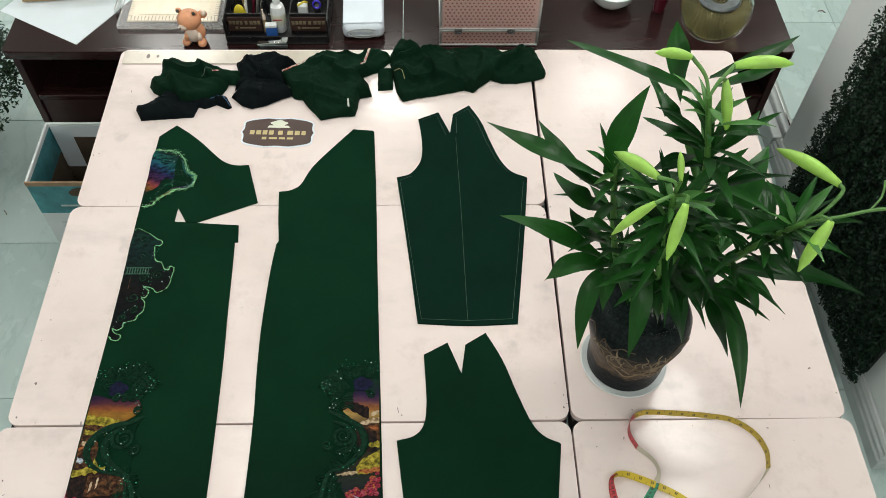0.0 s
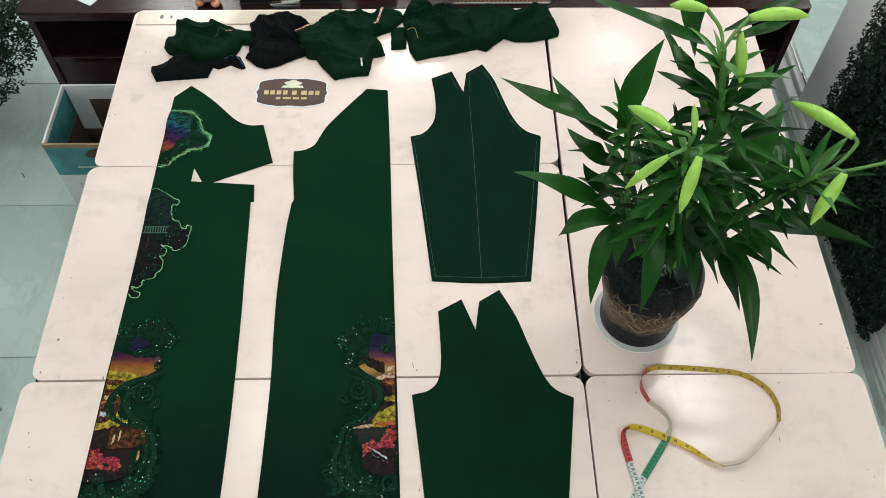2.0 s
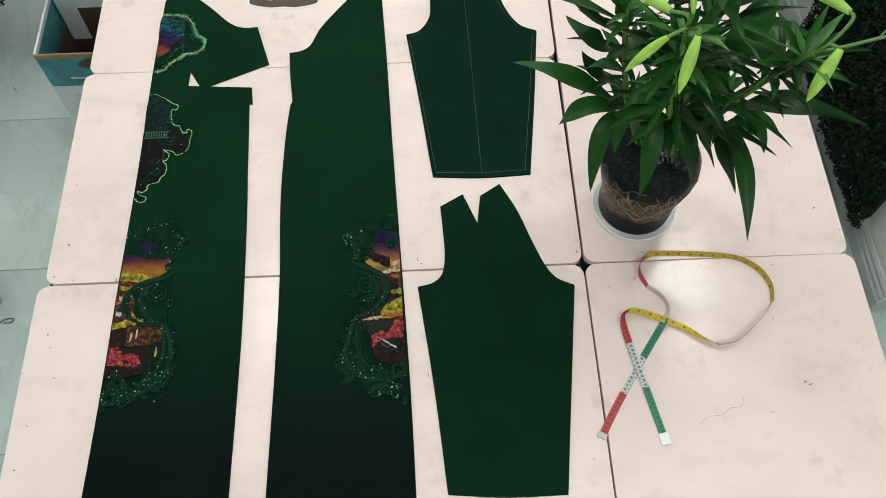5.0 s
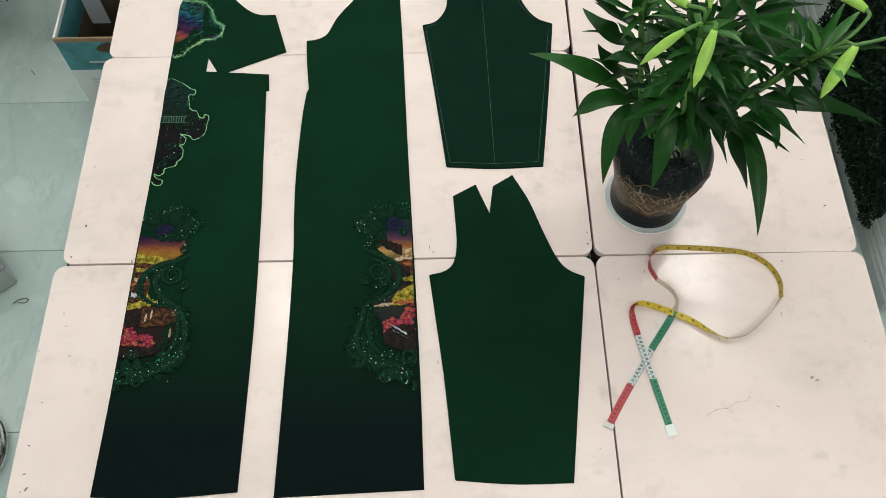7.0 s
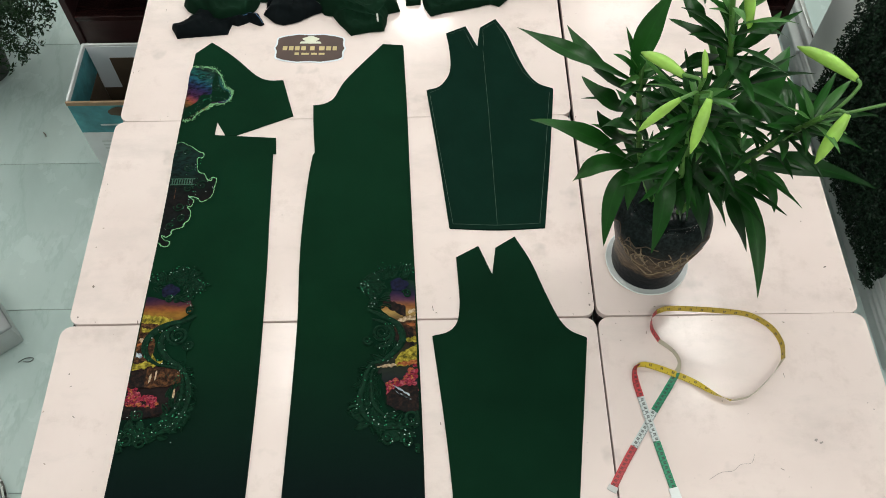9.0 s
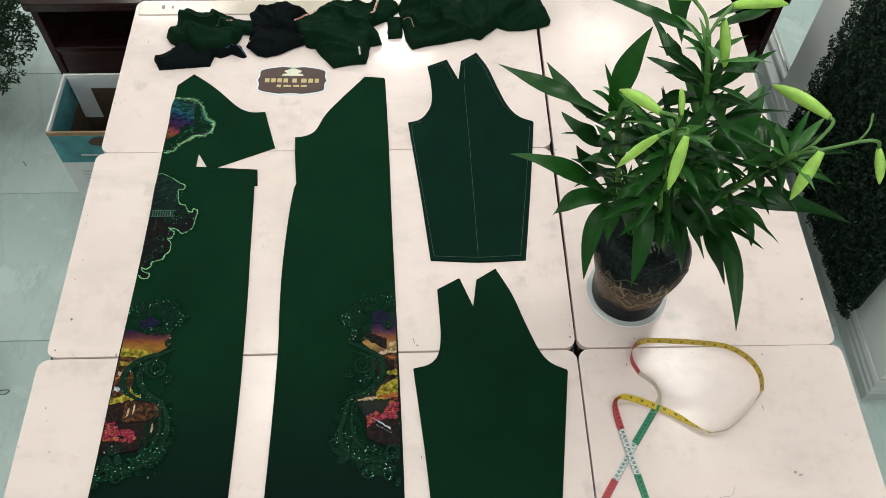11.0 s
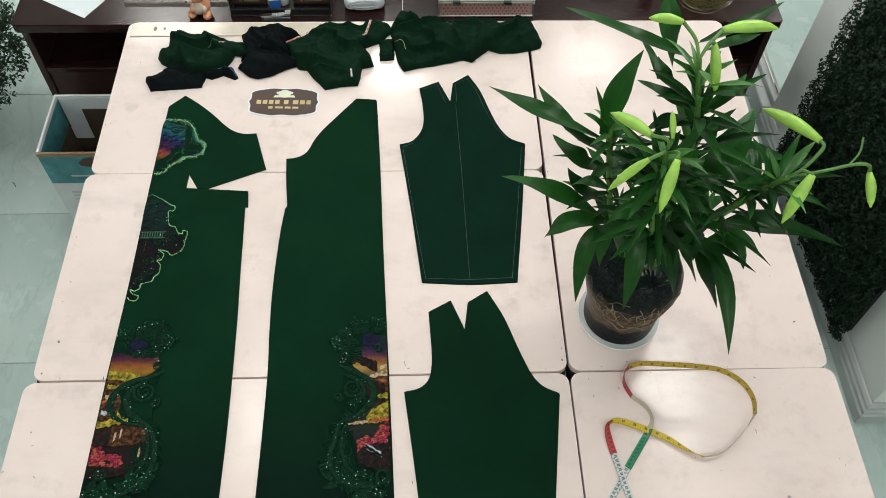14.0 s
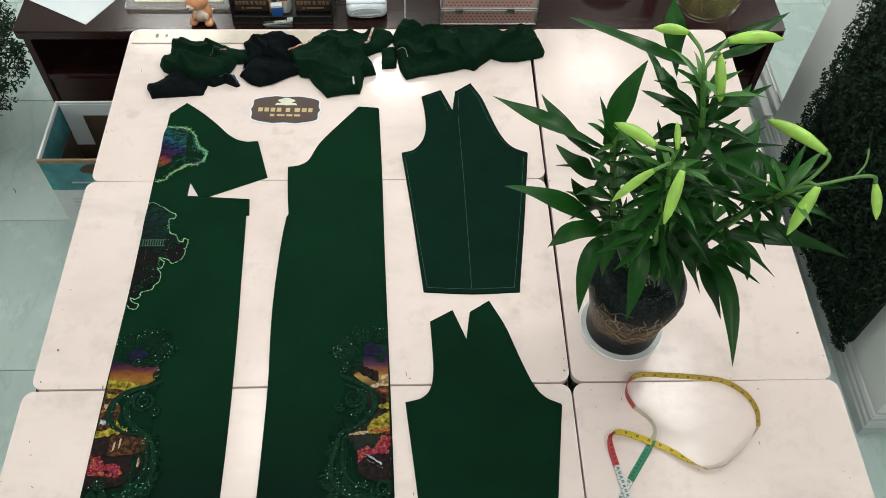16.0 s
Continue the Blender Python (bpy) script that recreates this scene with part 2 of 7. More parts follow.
M = {
    "board": board_paint(),
    "rail": plain("dark_brown_gap_shade", (0.018, 0.014, 0.012), 0.7),
    "edge": plain("board_edge", (0.5, 0.42, 0.37), 0.6),
    "steel": plain("grey_steel", (0.32, 0.33, 0.34), 0.35, 0.9, 0.1),
    "pewter": plain("dull_pewter", (0.13, 0.14, 0.15), 0.4, 0.6, 0.3, 60),
    "chrome": plain("chrome", (0.78, 0.78, 0.77), 0.1, 1.0, 0.04, relief=0),
    "green": cloth("dark_green_cloth_dyed_to_black", (0.0036, 0.0252, 0.0114), (0.0032, 0.0085, 0.0084), (-0.02, -0.4)),
    "green2": cloth("dark_green_cloth", (0.0034, 0.0225, 0.011)),
    "green3": cloth("bottle_green_cloth", (0.0036, 0.0195, 0.0125)),
    "scrap": cloth("green_lining_scrap", (0.0024, 0.0185, 0.0082), spec=0.08, crease=0.12),
    "black": cloth("blackish_teal_cloth", (0.0026, 0.0052, 0.0064), spec=0.08, crease=0.12),
    "lace": plain("raised_green_embroidery", (0.0036, 0.0235, 0.0118), 0.6, 0.0, 0.55, 140, 900, 0.7, Specular_IOR_Level=0.07),
    "stitch": cloth("dense_green_stitching", (0.0034, 0.021, 0.0106), spec=0.02),
    "thread": plain("chalk", (0.085, 0.12, 0.1), 0.8, Specular_IOR_Level=0.1),
    "bead": plain("pale_green_beads", (0.32, 0.7, 0.34), 0.2, 0.2, 0.45, 260, relief=0),
    "sequin": plain("green_sequins", (0.06, 0.5, 0.25), 0.25, 0.3, 0.5, 240, relief=0),
    # glints of sequins and glitter are put into this pale colour
    "sequin2": plain("pale_glint_specks", (0.75, 0.88, 0.82), 0.25, 0.3, 0.2, 240, relief=0),
    "leaf": leaf_paint("lily_leaf", (0.0028, 0.026, 0.0036), (0.013, 0.088, 0.0105), 0.38, 0.17),
    "leaf_young": leaf_paint("young_lily_leaf", (0.04, 0.15, 0.028), (0.07, 0.21, 0.04)),
    "hedge": leaf_paint("dark_hedge_leaf", (0.003, 0.012, 0.006), (0.012, 0.04, 0.018), 0.4, 0.22),
    "shrub": leaf_paint("shrub_leaf", (0.006, 0.022, 0.008), (0.03, 0.075, 0.03), 0.45, 0.2),
    "hedge_back": plain("hedge_mat_backing", (0.004, 0.008, 0.006), 0.9),
    "stem": plain("lily_stem", (0.08, 0.2, 0.04), 0.45, 0, 0.25, 40),
    "bud": plain("pale_green_bud", (0.31, 0.56, 0.09), 0.4, 0, 0.2, 30),
    "root": plain("brown_root", (0.075, 0.052, 0.032), 0.7, 0, 0.4, 60),
    "root_pale": plain("pale_root", (0.2, 0.15, 0.09), 0.6, 0, 0.3, 60),
    "soil": plain("dark_wet_earth", (0.022, 0.023, 0.023), 0.5, 0, 0.5, 40, 120, 0.5),
    "china": plain("white_china", (0.74, 0.78, 0.78), 0.14, 0, 0.03),
    "desk": wood("dark_red_wood", (0.015, 0.0062, 0.0062), (0.029, 0.0115, 0.011), 0.15),
    "desk_in": wood("dark_red_wood_inside", (0.022, 0.008, 0.008), (0.038, 0.014, 0.014), 0.4),
    "tile": tile_paint(),
    "grout": plain("tile_joint", (0.3, 0.35, 0.34), 0.8),
    "wall": plain("white_wall_paint", (0.8, 0.82, 0.81), 0.55, 0, 0.04, 3),
    "skirt": plain("grey_white_skirting", (0.5, 0.53, 0.53), 0.3, 0, 0.08, 10),
    "ceiling": plain("ceiling_paint", (0.78, 0.78, 0.76), 0.8, 0, 0.03, 3),
    "paper": plain("white_paper", (0.7, 0.76, 0.81), 0.7, 0, 0.03, 10),
    "kraft": plain("kraft_paper", (0.47, 0.33, 0.17), 0.75, 0, 0.12, 18),
    "card": plain("pale_pattern_card", (0.68, 0.59, 0.45), 0.5, 0, 0.1, 20),
    "linen": plain("bluish_white_cloth", (0.72, 0.79, 0.86), 0.85, 0, 0.05, 12),
    "carton": plain("brown_carton", (0.075, 0.05, 0.03), 0.85, 0, 0.15, 14),
    "carton_dark": plain("brown_carton_edge", (0.3, 0.2, 0.12), 0.85, 0, 0.15, 30),
    "teal": plain("teal_printed_carton", (0.05, 0.23, 0.26), 0.5, 0, 0.4, 16),
    "white_carton": plain("white_carton", (0.66, 0.69, 0.7), 0.6, 0, 0.08, 10),
    "orange": plain("orange_glazed_clay", (0.7, 0.32, 0.17), 0.2, 0, 0.15, 30),
    "cream": plain("cream_glaze", (0.75, 0.62, 0.52), 0.2),
    "ear": plain("dark_grey_glaze", (0.05, 0.045, 0.04), 0.25),
    "ink": plain("black_plastic", (0.012, 0.012, 0.013), 0.28, 0, 0.2),
    "sign": plain("brown_label", (0.06, 0.03, 0.024), 0.4, 0, 0.15),
    "gold_dim": plain("faded_gold_print", (0.2, 0.165, 0.1), 0.5, 0.0, 0.15),
    "gold": plain("gold_print", (0.52, 0.42, 0.2), 0.4, 0.0, 0.1),
    "pale": plain("pale_print", (0.66, 0.68, 0.55), 0.5, 0, 0.1),
    "pink": plain("pink_glitter_leather", (0.56, 0.37, 0.33), 0.45, 0, 0.12, 160),
    "dot": plain("rose_dots", (0.3, 0.1, 0.085), 0.4),
    "alu": plain("brushed_aluminium", (0.55, 0.56, 0.56), 0.32, 0.85, 0.1, 40),
    "red": plain("red_plastic", (0.5, 0.03, 0.035), 0.4),
    "maroon": plain("maroon_glass", (0.11, 0.012, 0.025), 0.2),
    "blue": plain("blue_plastic", (0.03, 0.12, 0.42), 0.3),
    "indigo": plain("indigo_print", (0.006, 0.007, 0.026), 0.7, 0, 0.7, 110, Specular_IOR_Level=0.1),
    "violet": plain("violet_plastic", (0.05, 0.03, 0.5), 0.3),
    "yellow": plain("yellow_plastic", (0.62, 0.5, 0.03), 0.4),
    "plastic_white": plain("white_plastic", (0.75, 0.78, 0.78), 0.3, 0, 0.04),
    "navy": plain("blue_piping", (0.05, 0.14, 0.3), 0.6),
    "ruler": plain("worn_wooden_ruler", (0.6, 0.53, 0.45), 0.16, 0, 0.12, 12),
    "dirt": plain("dark_scuff", (0.2, 0.16, 0.145), 0.7),
    "wear": plain("worn_paint_spots", (0.38, 0.3, 0.27), 0.7, 0, 0.6, 14),
    "lint": plain("grey_lint", (0.3, 0.26, 0.25), 0.9),
    "tape_y": tape_print("yellow_tape", (0.68, 0.5, 0.04), 0.0254),
    # same yellow made duller: shade on the upright far run is in this colour
    "tape_y2": tape_print("shaded_yellow_tape", (0.52, 0.37, 0.04), 0.0254),
    "tape_w": tape_print("white_tape", (0.62, 0.68, 0.68)),
    "tape_r": tape_print("red_tape", (0.55, 0.05, 0.06)),
    "tape_g": tape_print("green_tape", (0.012, 0.26, 0.13)),
    "tape_back": plain("greyish_tape_edge", (0.5, 0.46, 0.36), 0.5),
    "selvage": woven_edge(),
    "selvage_white": plain("frayed_white_selvage", (0.5, 0.5, 0.46), 0.8, 0, 0.5, 160),
}
GLASS = Mat("clear_glass", (0.95, 0.97, 0.96), 0.02, 0.0)
GLASS.p.inputs["Transmission Weight"].default_value = 1.0
GLASS.p.inputs["IOR"].default_value = 1.07
M["glass"] = GLASS.m
FILM = Mat("clear_plastic_film", (0.9, 0.92, 0.92), 0.12)
FILM.p.inputs["Transmission Weight"].default_value = 0.85
FILM.p.inputs["IOR"].default_value = 1.08
FILM.bump(FILM.noise(30, 4), 0.5, 0.003)
M["film"] = FILM.m
WATER = Mat("cloudy_water", (0.46, 0.43, 0.22), 0.03)
WATER.p.inputs["Transmission Weight"].default_value = 0.9
WATER.p.inputs["IOR"].default_value = 1.1
M["water"] = WATER.m
M["print_a"] = print_cloth(
    "printed_sunset_village",
    [(0.0, (0.012, 0.008, 0.008)), (0.2, (0.025, 0.011, 0.01)), (0.45, (0.045, 0.02, 0.012)), (0.62, (0.1, 0.045, 0.014)), (0.7, (0.26, 0.13, 0.02)), (0.75, (0.2, 0.06, 0.02)),
     (0.8, (0.065, 0.018, 0.03)), (0.85, (0.02, 0.008, 0.03)), (0.91, (0.006, 0.014, 0.02)), (1.0, (0.004, 0.024, 0.012))],
    (-0.168, 0.102), 0.3)
M["print_b"] = print_cloth(
    "printed_sunset_garden",
    [(0.0, (0.008, 0.012, 0.02)), (0.2, (0.015, 0.02, 0.014)), (0.45, (0.03, 0.024, 0.014)), (0.62, (0.05, 0.026, 0.014)), (0.71, (0.34, 0.22, 0.07)), (0.76, (0.24, 0.09, 0.025)),
     (0.82, (0.08, 0.03, 0.055)), (0.88, (0.022, 0.012, 0.045)), (0.93, (0.006, 0.014, 0.02)), (1.0, (0.004, 0.024, 0.012))],
    (-0.174, 0.096), 0.3)
M["print_top"] = print_cloth(
    "printed_peacock_patch",
    [(0.0, (0.006, 0.03, 0.014)), (0.2, (0.012, 0.02, 0.012)), (0.3, (0.14, 0.06, 0.012)), (0.38, (0.2, 0.04, 0.035)), (0.47, (0.05, 0.01, 0.05)), (0.62, (0.012, 0.014, 0.07)),
     (0.72, (0.008, 0.06, 0.12)), (0.84, (0.008, 0.1, 0.1)), (1.0, (0.006, 0.03, 0.02))],
    (0.6, 0.8), 1.0, 0.55)
M["print_mid"] = print_cloth(
    "printed_dark_forest_patch",
    [(0.0, (0.002, 0.006, 0.005)), (0.25, (0.0025, 0.005, 0.006)), (0.42, (0.006, 0.004, 0.005)), (0.55, (0.002, 0.005, 0.005)), (0.64, (0.003, 0.013, 0.01)), (0.75, (0.003, 0.018, 0.018)), (1.0, (0.004, 0.026, 0.019))],
    (0.2, 0.52), 0.9)
M["ink_hill"] = print_ink("printed_yellow_green", (0.06, 0.055, 0.008), (0.22, 0.18, 0.018), (0.46, 0.38, 0.06), 90)
M["ink_brown"] = print_ink("printed_brown", (0.01, 0.005, 0.004), (0.04, 0.017, 0.009), (0.13, 0.055, 0.02), 120)
M["ink_black"] = print_ink("printed_black", (0.004, 0.004, 0.005), (0.008, 0.006, 0.006), (0.03, 0.013, 0.009))
M["ink_cream"] = print_ink("printed_cream", (0.14, 0.09, 0.05), (0.36, 0.26, 0.16), (0.55, 0.45, 0.33))
M["ink_sky"] = print_ink("printed_pale_blue", (0.12, 0.16, 0.2), (0.3, 0.36, 0.42), (0.5, 0.55, 0.6))
M["ink_pink"] = print_ink("printed_pink", (0.05, 0.004, 0.012), (0.2, 0.02, 0.04), (0.4, 0.11, 0.13), 260)
M["ink_crimson"] = print_ink("printed_crimson", (0.05, 0.004, 0.012), (0.2, 0.01, 0.03), (0.34, 0.04, 0.06), 260)
M["ink_orange"] = print_ink("printed_orange", (0.1, 0.02, 0.01), (0.28, 0.08, 0.025), (0.42, 0.18, 0.06), 260)
M["ink_grid"] = plain("printed_pale_green", (0.01, 0.075, 0.042), 0.5, 0, 0.6, 160)


# ---- ways to build ----
def mesh_of(name, bm, material, smooth=False, angle=None):
    data = bpy.data.meshes.new(name)
    bm.normal_update()
    bm.to_mesh(data)
    bm.free()
    for m in material if isinstance(material, (list, tuple)) else [material]:
        data.materials.append(M[m] if isinstance(m, str) else m)
    if smooth:
        data.polygons.foreach_set("use_smooth", [True] * len(data.polygons))
        if angle:
            data.set_sharp_from_angle(angle=radians(angle))
    return data


def thing(name, base, label, category, group="", kind=""):
    ob = new(name)
    ob.location = base
    ob.empty_display_size = 0.05
    return tagged(ob, label, category, group, kind)


def part(name, bm, material, parent=None, label="", smooth=False, angle=35, kind=""):
    """Links a bmesh in world metres as one mesh under a thing or under a part."""
    ob = new(name, mesh_of(name, bm, material, smooth, angle))
    if parent is not None:
        ob.parent = parent
        if parent.type == "EMPTY":
            ob.location = -parent.location
    return tagged(ob, label, kind=kind)


def solo(name, bm, material, label, category, group="", kind="", smooth=False, angle=35):
    return tagged(part(name, bm, material, None, "", smooth, angle), label, category, group, kind)


def box(x0, x1, y0, y1, z0, z1, bevel=0.0, bm=None, seg=1):
    own = bmesh.new()
    bmesh.ops.create_cube(own, size=1.0)
    bmesh.ops.scale(own, vec=(x1 - x0, y1 - y0, z1 - z0), verts=own.verts)
    bmesh.ops.translate(own, vec=((x0 + x1) / 2, (y0 + y1) / 2, (z0 + z1) / 2), verts=own.verts)
    if bevel:
        bmesh.ops.bevel(own, geom=own.edges[:], offset=bevel, segments=seg, affect="EDGES", profile=0.5)
    return into(bm, own)


def into(bm, own):
    if bm is None:
        return own
    tmp = bpy.data.meshes.new("tmp")
    own.to_mesh(tmp)
    own.free()
    bm.from_mesh(tmp)
    bpy.data.meshes.remove(tmp)
    return bm


def turned(bm, m):
    bmesh.ops.transform(bm, matrix=m, verts=bm.verts)
    return bm


def lathe(profile, centre=(0, 0, 0), n=40, bm=None):
    """A turned body from (radius, height) pairs."""
    own = bmesh.new()
    rings = []
    for r, z in profile:
        if r < 1e-5:
            rings.append([own.verts.new((centre[0], centre[1], centre[2] + z))])
        else:
            rings.append([own.verts.new((centre[0] + r * math.cos(2 * math.pi * k / n), centre[1] + r * math.sin(2 * math.pi * k / n), centre[2] + z)) for k in range(n)])
    for a, b in zip(rings, rings[1:]):
        for k in range(n):
            quad = [a[k % len(a)], a[(k + 1) % len(a)], b[(k + 1) % len(b)], b[k % len(b)]]
            quad = [v for i, v in enumerate(quad) if v not in quad[:i]]
            if len(quad) > 2:
                own.faces.new(quad)
    bmesh.ops.recalc_face_normals(own, faces=own.faces)
    return into(bm, own)


def spline(pts, steps=6, closed=False):
    """A smooth line through points."""
    pts = [Vector(p) for p in pts]
    out, n = [], len(pts)
    for i in range(n if closed else n - 1):
        p0 = pts[(i - 1) % n] if closed or i else pts[0] * 2 - pts[1]
        p1, p2 = pts[i], pts[(i + 1) % n]
        p3 = pts[(i + 2) % n] if closed or i + 2 < n else pts[-1] * 2 - pts[-2]
        for k in range(steps):
            u = k / steps
            out.append(0.5 * (2 * p1 + (p2 - p0) * u + (2 * p0 - 5 * p1 + 4 * p2 - p3) * u * u + (3 * p1 - p0 - 3 * p2 + p3) * u ** 3))
    return out if closed else out + [pts[-1]]


def tube(pts, radius, n=6, bm=None, flat=1.0):
    """A round rod along points; radius: a number or one for each point; flat squeezes it in height."""
    own = bmesh.new()
    pts = [Vector(p) for p in pts]
    rings = []
    for i, p in enumerate(pts):
        way = (pts[min(i + 1, len(pts) - 1)] - pts[max(i - 1, 0)]).normalized()
        side = way.cross(Vector((0, 0, 1)))
        side = side.normalized() if side.length > 1e-4 else Vector((1, 0, 0))
        up = side.cross(way)
        r = radius[i] if isinstance(radius, (list, tuple)) else radius
        rings.append([own.verts.new(p + side * (r * math.cos(2 * math.pi * k / n)) + up * (r * flat * math.sin(2 * math.pi * k / n))) for k in range(n)])
    for a, b in zip(rings, rings[1:]):
        for k in range(n):
            own.faces.new((a[k], a[(k + 1) % n], b[(k + 1) % n], b[k]))
    own.faces.new(rings[0][::-1])
    own.faces.new(rings[-1])
    return into(bm, own)


def slab(outline, z0, z1, bm=None):
    """A flat plate from an outline in plan."""
    own = bmesh.new()
    top = own.faces.new([own.verts.new((p[0], p[1], z1)) for p in outline])
    own.normal_update()
    if top.normal.z < 0:
        top.normal_flip()
    more = bmesh.ops.extrude_face_region(own, geom=[top])
    low = [v for v in more["geom"] if isinstance(v, bmesh.types.BMVert)]
    bmesh.ops.translate(own, vec=(0, 0, z0 - z1), verts=low)
    bmesh.ops.recalc_face_normals(own, faces=own.faces)
    return into(bm, own)


def sheet(outline, step):
    """A flat sheet in plan, cut into a fine net so that it can be bent."""
    own = bmesh.new()
    own.faces.new([own.verts.new((p[0], p[1], 0)) for p in outline])
    own.normal_update()
    if next(iter(own.faces)).normal.z < 0:
        bmesh.ops.reverse_faces(own, faces=own.faces[:])
    for axis in (0, 1):
        lo, hi = min(p[axis] for p in outline), max(p[axis] for p in outline)
        n = max(1, int((hi - lo) / step))
        for k in range(1, n):
            at = [0, 0, 0]
            at[axis] = lo + (hi - lo) * k / n
            no = [0, 0, 0]
            no[axis] = 1
            bmesh.ops.bisect_plane(own, geom=own.verts[:] + own.edges[:] + own.faces[:], plane_co=at, plane_no=no)
    return own


def round_rect(x0, x1, y0, y1, r, n=6):
    out = []
    for cx, cy, a in ((x1 - r, y1 - r, 0), (x0 + r, y1 - r, 90), (x0 + r, y0 + r, 180), (x1 - r, y0 + r, 270)):
        out += [(cx + r * math.cos(radians(a + 90 * k / n)), cy + r * math.sin(radians(a + 90 * k / n))) for k in range(n + 1)]
    return out


def outline_of(*runs):
    """An outline of smooth runs that meet at corners."""
    out = []
    for run in runs:
        pts = spline([(x, y, 0) for x, y in run], 5) if len(run) > 2 else [Vector((x, y, 0)) for x, y in run]
        for p in pts:
            if not out or (out[-1] - p).length > 1e-4:
                out.append(p)
    if (out[0] - out[-1]).length < 1e-4:
        out.pop()
    return [(p.x, p.y) for p in out]


# ---- the room ----
TOP = 0.75
solo("floor", box(-3.9, 3.4, -3.2, 4.6, -0.08, -0.004), "grout", "pale aqua glazed tile floor with thin grey joints", "floor", kind="structure")
solo("ceiling", box(-4.0, 3.5, -3.3, 4.7, 3.0, 3.1), "ceiling", "plain white painted ceiling", "ceiling", kind="structure")
solo("wall_north", box(-4.0, 3.5, 4.6, 4.7, -0.08, 3.0), "wall", "plain white painted wall", "wall", kind="structure")
solo("wall_south", box(-4.0, 3.5, -3.3, -3.2, -0.08, 3.0), "wall", "plain white painted wall", "wall", kind="structure")
solo("wall_west", box(-4.0, -3.9, -3.2, 4.6, -0.08, 3.0), "wall", "plain white painted wall", "wall", kind="structure")
solo("wall_east", box(3.4, 3.5, -3.2, 4.6, -0.08, 3.0), "wall", "plain white painted wall", "wall", kind="structure")
solo("wall_pillar", box(1.065, 1.42, 0.197, 1.445, -0.004, 3.0, 0.003), "wall", "white painted wall pillar with moulded skirting", "wall", kind="structure")


def skirting(pts, name, label):
    """A moulded skirting board along a line in plan; its face looks to the right of the line."""
    prof = [(0.0, 0.0), (0.025, 0.0), (0.025, 0.045), (0.02, 0.052), (0.02, 0.066), (0.014, 0.073), (0.014, 0.085), (0.007, 0.094), (0.0, 0.096)]
    bm = bmesh.new()
    rows = []
    for i, p in enumerate(pts):
        p = Vector((*p, 0))
        a = (p - Vector((*pts[i - 1], 0))).normalized() if i else None
        b = (Vector((*pts[i + 1], 0)) - p).normalized() if i + 1 < len(pts) else None
        na = Vector((a.y, -a.x, 0)) if a else None
        nb = Vector((b.y, -b.x, 0)) if b else None
        out = (na + nb) / (1 + na.dot(nb)) if na and nb else (na or nb)
        rows.append([bm.verts.new(p + out * d + Vector((0, 0, z))) for d, z in prof])
    for r, s in zip(rows, rows[1:]):
        for k in range(len(prof) - 1):
            bm.faces.new((r[k], s[k], s[k + 1], r[k + 1]))
    bm.faces.new(rows[0])
    bm.faces.new(rows[-1][::-1])
    bmesh.ops.recalc_face_normals(bm, faces=bm.faces)
    return solo(name, bm, "skirt", label, "skirting", kind="structure", smooth=True, angle=25)


skirting([(1.42, 1.446), (1.064, 1.446), (1.064, 0.196), (1.42, 0.196)], "baseboard", "grey-white moulded skirting round the pillar")
kerb = bmesh.new()
box(1.04, 1.08, 1.4725, 2.6, -0.004, 0.08, 0.004, kerb)
box(1.08, 1.11, 1.4725, 2.6, -0.004, 0.105, 0.004, kerb)
solo("trim", kerb, "skirt", "grey-white low kerb beside the pillar", "kerb", kind="structure")
solo("trim_rail", box(1.1, 1.116, 1.4725, 2.6, 0.1055, 0.118, 0.003), "chrome", "bright metal strip along the kerb", "trim", kind="structure")

# hedge mat on the pillar
hedge = thing("hedge_panel", (1.045, 0.81, 0.1), "dark green artificial boxwood hedge mat on the pillar", "hedge panel")
part("backing", box(1.05, 1.0645, 0.44, 1.185, 0.115, 2.6), "hedge_back", hedge)
rnd = random.Random(5)
verts, faces = [], []
for k in range(64000):
    z = 0.086 + (rnd.random() ** 1.35) * 1.76
    y = rnd.uniform(0.41, 1.21)
    ragged = 0.012 * noise.noise((y * 9, z * 9, 3.0))
    if z < 0.1 + ragged or not 0.42 + ragged < y < 1.2 + ragged:
        if rnd.random() < 0.75:
            continue
    tuft = noise.noise((y * 28, z * 28, 0.0))
    c = Vector((1.028 - rnd.random() * 0.022 - 0.018 * tuft, y, z))
    turn = Euler((rnd.uniform(0, 6.3), rnd.uniform(-1.1, 1.1), rnd.uniform(-1.1, 1.1))).to_matrix()
    s, w = rnd.uniform(0.0045, 0.0085), rnd.uniform(0.0024, 0.0042)
    i = len(verts)
    verts += [c + turn @ Vector(p) for p in ((0, 0, -s), (0.001, w, 0), (0, 0, s), (0.001, -w, 0))]
    faces.append((i, i + 1, i + 2, i + 3))
data = bpy.data.meshes.new("foliage")
data.from_pydata([tuple(v) for v in verts], [], faces)
data.materials.append(M["hedge"])
foliage = new("foliage", data)
foliage.parent, foliage.location = hedge, -hedge.location
tagged(foliage, kind="stuff")

